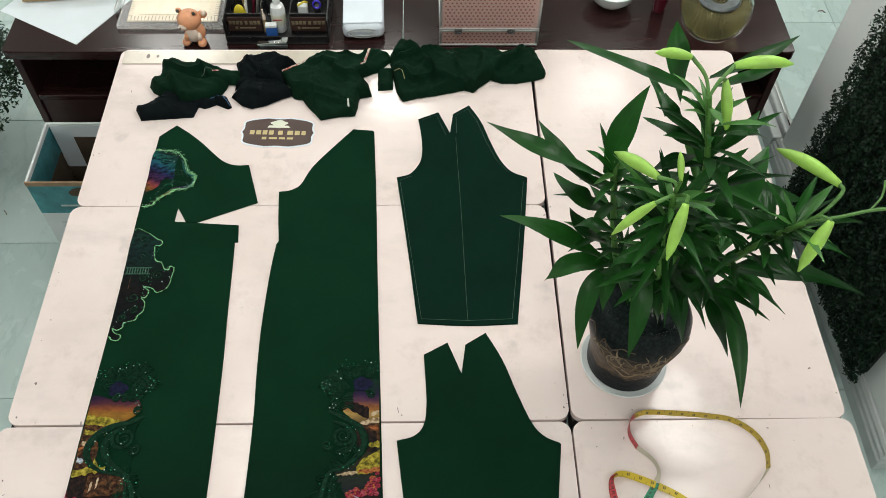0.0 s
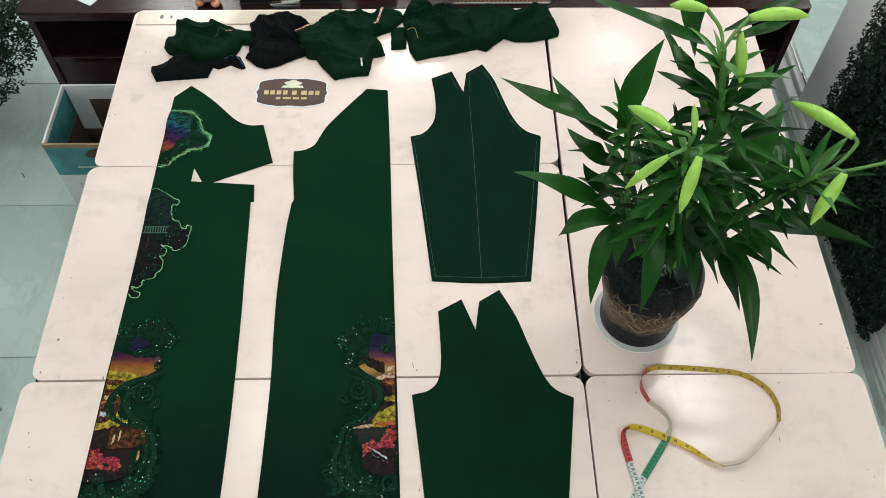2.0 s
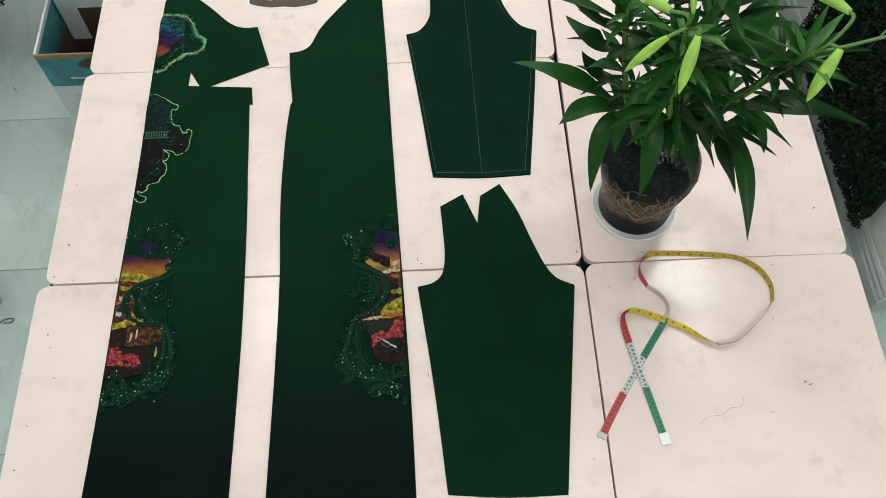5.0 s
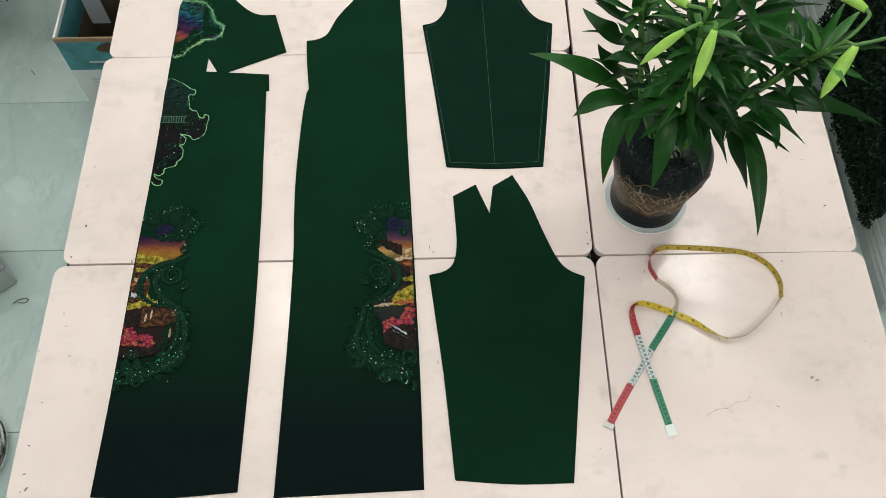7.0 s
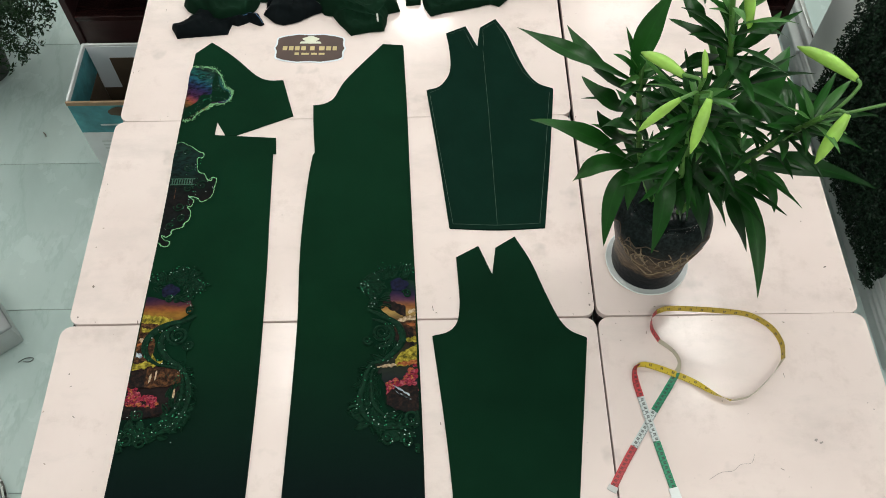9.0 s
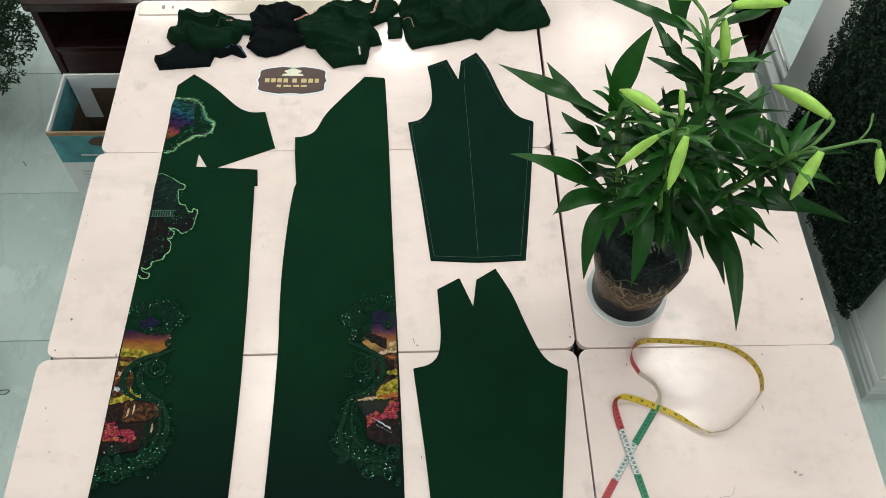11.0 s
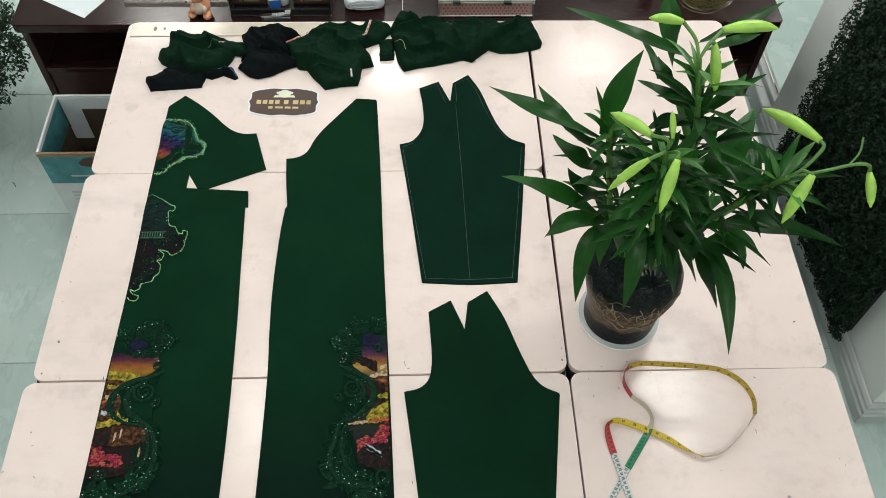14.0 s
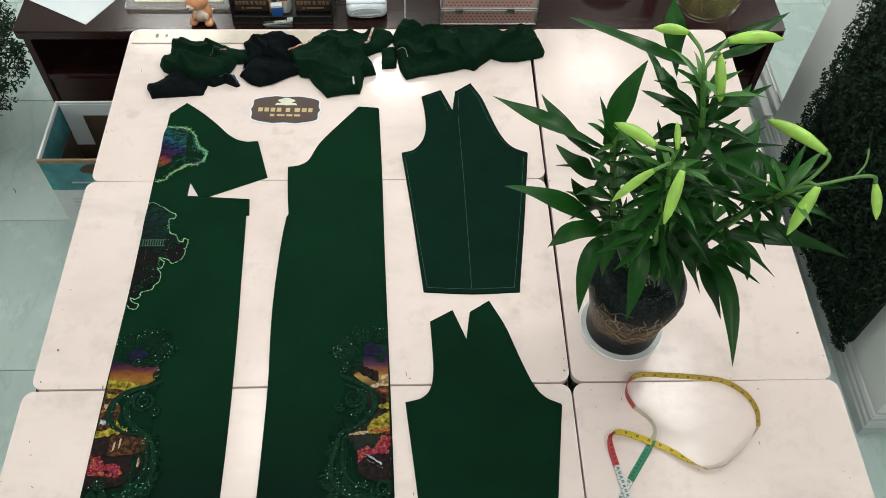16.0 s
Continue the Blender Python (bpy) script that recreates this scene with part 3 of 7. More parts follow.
# ---- cutting table of desks ----
def work_desk(x0, x1, y0, y1):
    desk = thing("work_desk", ((x0 + x1) / 2, (y0 + y1) / 2, 0), "desk with a worn pale pink painted top, pushed against others", "desk", "desks that form the cutting table")
    ring = round_rect(x0, x1, y0, y1, 0.026)
    bm = slab(ring, TOP - 0.018, TOP)
    rim = [e for e in bm.edges if abs(e.verts[0].co.z - TOP) < 1e-5 and abs(e.verts[1].co.z - TOP) < 1e-5]
    bmesh.ops.bevel(bm, geom=rim, offset=0.001, segments=2, affect="EDGES", profile=0.5)
    part("tabletop", bm, "board", desk, "pale pink painted board with rounded corners and scuffs")
    rng = random.Random(int(1000 * (x0 + 3 * y0) + 77777))
    chips = bmesh.new()
    for k in range(14):
        along, s = rng.random(), rng.uniform(0.0006, 0.0022)
        inset = 0.003 + rng.random() ** 3 * 0.05
        cx, cy = rng.choice(((x0 + inset, y0 + 0.03 + along * (y1 - y0 - 0.06)), (x1 - inset, y0 + 0.03 + along * (y1 - y0 - 0.06)), (x0 + 0.03 + along * (x1 - x0 - 0.06), y0 + inset), (x0 + 0.03 + along * (x1 - x0 - 0.06), y1 - inset)))
        long = rng.uniform(1.0, 2.6)
        a0 = rng.uniform(0, 3.1)
        ring = []
        for j in range(8):
            a = j * 0.785
            u, v = s * long * math.cos(a) * rng.uniform(0.6, 1.1), s * math.sin(a) * rng.uniform(0.6, 1.1)
            ring.append((cx + u * math.cos(a0) - v * math.sin(a0), cy + u * math.sin(a0) + v * math.cos(a0)))
        slab(ring, TOP - 0.0002, TOP + 0.00025, chips)
    part("paint_wear", chips, "wear", desk, "small worn and dirty spots in the paint", kind="stuff")
    # near-black strips added below the seams, to stand in for the shade there
    g = 0.004
    for ra, rb, rc, rd in ((x0 + g, x1 - g, y0 + g, y0 + 0.022), (x0 + g, x1 - g, y1 - 0.022, y1 - g), (x0 + g, x0 + 0.022, y0 + 0.024, y1 - 0.024), (x1 - 0.022, x1 - g, y0 + 0.024, y1 - 0.024)):
        part("edge_strip", box(ra, rb, rc, rd, TOP - 0.075, TOP - 0.019), "rail", desk, "dark strip standing in for the shade below the board's edge")
    ax, ay = 0.13, 0.1
    bm = box(x0 + ax, x1 - ax, y0 + ay, y0 + ay + 0.03, TOP - 0.048, TOP - 0.018)
    box(x0 + ax, x1 - ax, y1 - ay - 0.03, y1 - ay, TOP - 0.048, TOP - 0.018, 0, bm)
    part("apron", bm, "steel", desk)
    for x in (x0 + ax, x1 - ax - 0.03):
        for y in (y0 + ay, y1 - ay - 0.03):
            part("leg", box(x, x + 0.03, y, y + 0.03, 0, TOP - 0.048, 0.003), "steel", desk)
    return desk


work_desk(-1.201, 0.0015, 0.6015, 1.197)
work_desk(-1.209, -0.0012, 0.002, 0.6)
work_desk(-1.222, -0.0015, -0.602, -0.0025)
askew = work_desk(0.0035, 0.607, 0.0025, 1.199)
lean = Matrix.Rotation(-0.007, 4, "Z")
askew.location = lean @ askew.location
askew.rotation_euler.z = -0.007
work_desk(0.0025, 0.614, -1.196, -0.002)
work_desk(-1.222, -0.0015, -1.206, -0.6045)

# ---- dark desks behind ----
DESK = 0.7


def dark_desk(x0, x1):
    y0, y1 = 1.243, 1.86
    desk = thing("side_desk", ((x0 + x1) / 2, (y0 + y1) / 2, 0), "dark reddish-brown glossy wooden desk with an open shelf", "desk", "dark desks in a row")
    ring = round_rect(x0, x1, y0, y1, 0.02)
    bm = slab(ring, DESK - 0.032, DESK)
    bmesh.ops.bevel(bm, geom=[e for e in bm.edges if e.is_manifold and abs(e.verts[0].co.z - e.verts[1].co.z) < 1e-5], offset=0.003, segments=2, affect="EDGES")
    part("desktop", bm, "desk", desk, "glossy dark top", True, 30)
    e = 0.022
    part("side_panel", box(x0 + 0.015, x0 + 0.015 + e, y0 + 0.018, y1 - 0.02, 0, DESK - 0.032, 0.0015), "desk_in", desk)
    part("side_panel", box(x1 - 0.015 - e, x1 - 0.015, y0 + 0.018, y1 - 0.02, 0, DESK - 0.032, 0.0015), "desk_in", desk)
    part("back_panel", box(x0 + 0.037, x1 - 0.037, y1 - 0.06, y1 - 0.04, 0.05, DESK - 0.032), "desk_in", desk)
    part("shelf", box(x0 + 0.037, x1 - 0.037, y0 + 0.02, y1 - 0.06, 0.482, 0.502, 0.002), "desk", desk)
    part("door", box(x0 + 0.039, x1 - 0.039, y0 + 0.026, y0 + 0.044, 0.06, 0.48, 0.002), "desk_in", desk)
    part("plinth", box(x0 + 0.037, x1 - 0.037, y0 + 0.05, y0 + 0.068, 0, 0.058), "desk_in", desk)
    return desk


dark_desk(-1.592, -0.3755)
dark_desk(-0.3725, 0.848)

# ---- cut cloth on the table ----
LAY = TOP + 0.0005


def cut_cloth(name, outline, material, label, thick=0.0014, group="", under=None):
    base = (sum(p[0] for p in outline) / len(outline), sum(p[1] for p in outline) / len(outline), LAY)
    root = thing(name, base, label, "fabric", group)
    bm = sheet(outline, 0.02)
    for v in bm.verts:
        wave = 0.5 + 0.5 * noise.noise((v.co.x * 9, v.co.y * 6, base[0] * 7))
        fine = 0.5 + 0.5 * noise.noise((v.co.x * 30, v.co.y * 26, base[1] * 9))
        v.co.z = LAY + thick + 0.0008 * wave + 0.0004 * fine
    top = bm.faces[:]
    more = bmesh.ops.extrude_face_region(bm, geom=top)
    for v in more["geom"]:
        if isinstance(v, bmesh.types.BMVert):
            v.co.z = LAY
    bmesh.ops.recalc_face_normals(bm, faces=bm.faces)
    part("cloth", bm, material, root, "", True, 50)
    if under:
        low = slab([(x + under[0], y + under[1]) for x, y in outline], LAY - 0.0003, LAY + 0.0007)
        part("under_layer", low, material, root, "lower layer of the folded cloth")
    return root


front = cut_cloth("dress_panel", outline_of(
    [(-1.029, 0.842), (-0.989, 0.883)],
    [(-0.989, 0.883), (-0.947, 0.85), (-0.905, 0.811), (-0.852, 0.756), (-0.815, 0.737), (-0.776, 0.737)],
    [(-0.776, 0.737), (-0.739, 0.609)], [(-0.739, 0.609), (-0.886, 0.545)], [(-0.886, 0.545), (-0.911, 0.546)], [(-0.911, 0.546), (-0.939, 0.594)],
    [(-0.939, 0.594), (-0.941, 0.548)], [(-0.941, 0.548), (-0.779, 0.535)], [(-0.779, 0.535), (-0.774, 0.483)], [(-0.774, 0.483), (-0.782, 0.483)],
    [(-0.782, 0.483), (-0.778, 0.4), (-0.773, 0.275), (-0.766, 0.12), (-0.76, -0.157), (-0.763, -0.515)],
    [(-0.763, -0.515), (-0.916, -0.524), (-1.053, -0.519)], [(-1.053, -0.519), (-1.046, -0.29), (-1.042, 0.0), (-1.036, 0.277), (-1.035, 0.6), (-1.029, 0.842)]),
    "green", "dark green cut dress panel with beaded patches and a sunset motif", 0.002, "dress panels", (-0.0015, 0.001))
back = cut_cloth("dress_panel", outline_of(
    [(-0.505, 0.866), (-0.45, 0.861)], [(-0.45, 0.861), (-0.438, 0.62), (-0.428, 0.362), (-0.412, 0.005), (-0.4, -0.28), (-0.394, -0.516)],
    [(-0.394, -0.516), (-0.55, -0.521), (-0.692, -0.526)],
    [(-0.69, -0.526), (-0.684, -0.2), (-0.684, 0.0), (-0.689, 0.12), (-0.691, 0.239), (-0.686, 0.391), (-0.679, 0.475)],
    [(-0.679, 0.475), (-0.674, 0.485)], [(-0.674, 0.485), (-0.682, 0.56), (-0.688, 0.644)],
    [(-0.688, 0.644), (-0.666, 0.647), (-0.648, 0.655), (-0.632, 0.672), (-0.609, 0.726), (-0.565, 0.789), (-0.505, 0.867)]),
    "green", "dark green folded dress panel with an embroidered garden motif", 0.0026, "dress panels", (0.002, -0.0015))


def sleeve(name, pts, material, label):
    """A sleeve piece: cap with a dart, then the long sides and the hem."""
    cap_l, dart, cap_r, crown, right, hem, left, hollow = pts
    ring = outline_of([cap_l[0], cap_l[1]], [cap_l[1], dart], [dart, cap_r], [cap_r, crown[0]], crown, [crown[-1], *right], [right[-1], *hem], [hem[-1], *left], [left[-1], *hollow, cap_l[0]])
    return cut_cloth(name, ring, material, label, 0.0022, "sleeve pieces", (0.0015, -0.0015))


sleeve_a = sleeve("sleeve_piece", (
    [(-0.327, 0.905), (-0.271, 0.932)], (-0.24, 0.852), (-0.23, 0.925),
    [(-0.184, 0.959), (-0.154, 0.898), (-0.132, 0.823), (-0.108, 0.753), (-0.08, 0.711), (-0.041, 0.691)],
    [(-0.067, 0.477), (-0.099, 0.243)], [(-0.214, 0.239), (-0.331, 0.246)], [(-0.357, 0.479), (-0.384, 0.692)],
    [(-0.35, 0.704), (-0.325, 0.74), (-0.317, 0.782), (-0.319, 0.845)]), "green3", "dark green cut sleeve piece with white chalk lines")
sleeve("sleeve_piece", (
    [(-0.317, 0.162), (-0.263, 0.193)], (-0.233, 0.113), (-0.222, 0.187),
    [(-0.174, 0.218), (-0.14, 0.148), (-0.113, 0.066), (-0.087, -0.003), (-0.063, -0.036), (-0.028, -0.054)],
    [(-0.068, -0.329), (-0.094, -0.509)], [(-0.212, -0.509), (-0.33, -0.499)], [(-0.349, -0.274), (-0.376, -0.044)],
    [(-0.34, -0.034), (-0.319, -0.01), (-0.312, 0.038), (-0.314, 0.106)]), "green2", "plain dark green cut sleeve piece")


def chalk(parent, pts, width=0.0008, z=LAY + 0.0048):
    """One thin chalk line along corners in plan."""
    bm = bmesh.new()
    line = [Vector((x, y, z)) for x, y in pts]
    rows = []
    for i, p in enumerate(line):
        way = (line[min(i + 1, len(line) - 1)] - line[max(i - 1, 0)]).normalized()
        side = Vector((way.y, -way.x, 0)) * width / 2
        rows.append((bm.verts.new(p - side), bm.verts.new(p + side)))
    for a, b in zip(rows, rows[1:]):
        bm.faces.new((a[0], a[1], b[1], b[0]))
    return part("chalk_line", bm, "thread", parent, "thin white chalk line")


chalk(sleeve_a, [(-0.225, 0.835), (-0.219, 0.6), (-0.214, 0.25)])
chalk(sleeve_a, [(-0.375, 0.675), (-0.348, 0.46), (-0.322, 0.256)])
chalk(sleeve_a, [(-0.052, 0.675), (-0.08, 0.46), (-0.11, 0.254)])
chalk(sleeve_a, [(-0.322, 0.256), (-0.214, 0.25), (-0.108, 0.254)])
chalk(sleeve_a, [(-0.316, 0.9), (-0.276, 0.918), (-0.252, 0.845)])
chalk(sleeve_a, [(-0.222, 0.85), (-0.222, 0.918), (-0.188, 0.943), (-0.165, 0.898), (-0.143, 0.82), (-0.118, 0.75), (-0.088, 0.706)])
chalk(sleeve_a, [(-0.375, 0.681), (-0.345, 0.695)])

# ---- embroidery ----
EMB = LAY + 0.0042


def edge_a(y):
    return -1.0405 + 0.014 * y if y < 0.1 else -1.039 + 0.006 * y


def edge_b(y):
    return -0.4125 - 0.032 * y


def scroll(x, y, r, turns, start, sgn=1):
    n = int(14 * turns)
    return [(x + sgn * r * (1 - 0.82 * k / n) * math.cos(start + 2 * math.pi * turns * k / n),
             y + r * (1 - 0.82 * k / n) * math.sin(start + 2 * math.pi * turns * k / n), EMB + 0.001) for k in range(n + 1)]


def petal(x, y, length, width, angle, bm, lift=0.003):
    """A raised pointed leaf lying on the cloth, with a groove along its middle."""
    c, s = math.cos(angle), math.sin(angle)
    rows = []
    for u in (0.0, 0.12, 0.3, 0.5, 0.7, 0.88, 1.0):
        w = width * math.sin(math.pi * min(1.0, u ** 0.8)) + 0.0006
        rows.append([bm.verts.new((x + c * u * length - s * v * w, y + s * u * length + c * v * w, EMB + lift * (1 - (abs(v) - 0.5) ** 2 * 4) * math.sin(math.pi * (0.1 + 0.8 * u)))) for v in (-1, -0.5, 0, 0.5, 1)])
    for a, b in zip(rows, rows[1:]):
        for k in range(4):
            bm.faces.new((a[k], b[k], b[k + 1], a[k + 1]))


def sparkle(bm, x, y, z, r, rng):
    t = Euler((rng.uniform(-0.7, 0.7), rng.uniform(-0.7, 0.7), rng.uniform(0, 6))).to_matrix()
    ring = [bm.verts.new(Vector((x, y, z)) + t @ Vector((r * math.cos(k * 1.2566), r * math.sin(k * 1.2566), 0))) for k in range(5)]
    bm.faces.new(ring)


def sequins(parent, spots, seed, low=0.0009, high=0.0017, bright=0.16, name="sequin_scatter"):
    rng = random.Random(seed)
    a, b = bmesh.new(), bmesh.new()
    for x, y in spots:
        # the bright share is coloured pale in place of real glints
        sparkle(b if rng.random() < bright else a, x, y, EMB + 0.0045 + rng.random() * 0.0015, rng.uniform(low, high), rng)
    part(name, a, "sequin", parent, "tiny glittering green sequins", kind="stuff")
    part(name, b, "sequin2", parent, "tiny sequins in a pale colour that stands in for glints", kind="stuff")


def patch(parent, at, name, ink, level, d0, d1, y0, y1, slope, rng, label, rough=0.0025):
    """A flat printed shape from d0 to d1 off the cloth's edge and y1 up to y0, its outer end lower by slope."""
    n = max(4, int((d1 - d0) / 0.004))
    top = [at(d0 + (d1 - d0) * k / n, y0 + slope * k / n - 0.35 * (y0 - y1) * (k / n) ** 4 + rng.uniform(-rough, rough)) for k in range(n + 1)]
    low = [at(d0 + (d1 - d0) * k / n, y1 + slope * k / n + 0.35 * (y0 - y1) * (k / n) ** 4 + rng.uniform(-rough, rough)) for k in range(n + 1)]
    z = EMB + 0.0004
    part(name, slab(top + low[::-1], z, z + 0.00018 * level), ink, parent, label)


def blossoms(parent, at, d0, d1, y0, y1, count, rng):
    """Printed blossoms: small overlapping petals in three inks."""
    for ink, share in (("ink_crimson", 0.46), ("ink_pink", 0.4), ("ink_orange", 0.14)):
        bm = bmesh.new()
        for k in range(int(count * share)):
            u = rng.random()
            x, y = at(d0 + (d1 - d0) * u ** 1.2, y1 + (y0 - y1) * (rng.random() * (1 - 0.55 * u) - 0.2 * u + 0.12 * math.sin(9 * u)))
            if noise.noise((x * 60, y * 60, 2.0)) < -0.36:
                continue
            for j in range(5):
                a, r = j * 1.257 + rng.random(), rng.uniform(0.0016, 0.003)
                px, py = x + 0.0024 * math.cos(a), y + 0.0024 * math.sin(a)
                z = EMB + 0.0014 + rng.random() * 0.0003
                bm.faces.new([bm.verts.new((px + r * math.cos(i * 1.0472), py + r * math.sin(i * 1.0472), z)) for i in range(6)])
        part("printed_blossom", bm, ink, parent, "printed pink and red blossoms", kind="stuff")


def sunset_motif(parent, edge, sgn, seed, picture, border, shapes, flowers, violet, crest, grounds, vines, spirals, drop):
    """The printed picture and the raised scrolls round it, on the cloth's straight edge."""
    rng = random.Random(seed)

    def at(d, y):
        return edge(y) + sgn * max(0.001, d), y

    def embroidered(d, y, length, width, angle):
        if d + math.cos(angle) * length < 0.003:
            angle = math.pi - angle
        x, y = at(d, y)
        own = bmesh.new()
        petal(x, y, length, width, angle if sgn > 0 else math.pi - angle, own)
        part("embroidered_leaf", own, "lace", parent, "", True, 80)

    def ring_of(pts):
        return [at(p.x, p.y) for p in spline([(d, y, 0) for d, y in pts], 5)]

    part("printed_patch", slab(ring_of(border), LAY + 0.001, EMB + 0.0004), picture, parent, "printed colourful landscape patch")
    for level, (name, ink, d0, d1, y0, y1, slope, label) in enumerate(shapes):
        patch(parent, at, name, ink, level + 1, d0 + 0.0012, d1, y0 - drop, y1 - drop, slope, rng, label)
    blossoms(parent, at, *flowers, rng)
    for ring in grounds:
        part("embroidered_ground", slab(ring_of(ring), LAY + 0.001, EMB + 0.0008), "stitch", parent, "dense dark green stitched ground")
    x, y = at(*violet)
    part("violet_patch", slab([(x + 0.021 * math.cos(a) * (1 + 0.14 * math.sin(3 * a + 1)), y + 0.017 * math.sin(a) * (1 + 0.12 * math.sin(5 * a))) for a in [k * 0.2618 for k in range(24)]], EMB, EMB + 0.0018), "indigo", parent, "dark violet printed spot")
    spots = []
    # leafy crest
    rim = spline([(d, y, 0) for d, y in crest], 6)
    for i, p in enumerate(rim):
        q, r = rim[min(i + 1, len(rim) - 1)], rim[max(i - 1, 0)]
        out = math.atan2(q.y - r.y, q.x - r.x) + math.pi / 2
        for inset in (0.004, 0.02, 0.034):
            if rng.random() < 0.7:
                d, y = p.x - math.cos(out) * (inset + 0.016), p.y - math.sin(out) * (inset + 0.016)
                if math.hypot(d - violet[0], (y - violet[1]) * 1.2) > 0.022 and d > 0.004:
                    embroidered(d, y, rng.uniform(0.018, 0.03), rng.uniform(0.0045, 0.007), out + rng.uniform(-0.9, 0.9))
        if rng.random() < 0.8:
            spots.append((p.x + rng.gauss(-0.006, 0.007), p.y + rng.gauss(-0.006, 0.007)))
    # vines and scrolls
    for pts, thick in vines:
        arc = spline([(d, y, 0) for d, y in pts], 6)
        m = len(arc) - 1
        part("vine", tube([(edge(p.y) + sgn * max(0.004, p.x), p.y, EMB + 0.0014) for p in arc], [thick * (0.4 + 0.6 * math.sin(math.pi * k / m)) for k in range(m + 1)], 8, None, 0.6), "lace", parent, "raised dark green embroidered vine", True)
        for i, p in enumerate(arc[1:-1]):
            way = arc[i + 2] - arc[i]
            if rng.random() < 0.55 and thick < 0.0075:
                embroidered(p.x, p.y, rng.uniform(0.018, 0.034), rng.uniform(0.004, 0.0065), math.atan2(way.y, way.x) + rng.choice((-0.7, 0.7)) + rng.uniform(-0.25, 0.25))
            if rng.random() < 0.4:
                spots.append((p.x + rng.uniform(-0.008, 0.012), p.y + rng.uniform(-0.008, 0.008)))
    for d, y, r, turns, a in spirals:
        n = int(14 * turns) + 1
        pts = scroll(d, y, r, turns, a)
        part("scroll", tube([(edge(p[1]) + sgn * max(0.004, p[0]), p[1], p[2] + 0.0006) for p in pts], [min(0.0042, 0.0024 + 0.1 * r) * (1 - 0.45 * k / n) for k in range(n)], 7, None, 0.8), "lace", parent, "", True)
        spots += [(p[0] + rng.gauss(0, 0.002), p[1] + rng.gauss(0, 0.002)) for p in pts if rng.random() < 0.14]
    # leaves of the foot
    for k in range(40):
        u = (k % 20) / 19
        d, y = 0.012 + 0.122 * u, -0.27 + 0.045 * u * u + rng.uniform(-0.016, 0.016)
        embroidered(d, y, rng.uniform(0.024, 0.042), rng.uniform(0.005, 0.008), rng.uniform(-0.9, 0.9) + (0.2 if k % 2 else 2.7))
    for k in range(16):
        embroidered(rng.uniform(0.085, 0.122), rng.uniform(-0.225, -0.14), rng.uniform(0.02, 0.036), rng.uniform(0.004, 0.007), rng.uniform(0.9, 2.2))
    for k in range(34):
        u = rng.random()
        spots.append((0.005 + 0.125 * u, -0.275 + 0.05 * u + rng.gauss(0, 0.02)))
    sequins(parent, [at(max(0.003, d), y) for d, y in spots], seed + 1, 0.0008, 0.0017, 0.34)


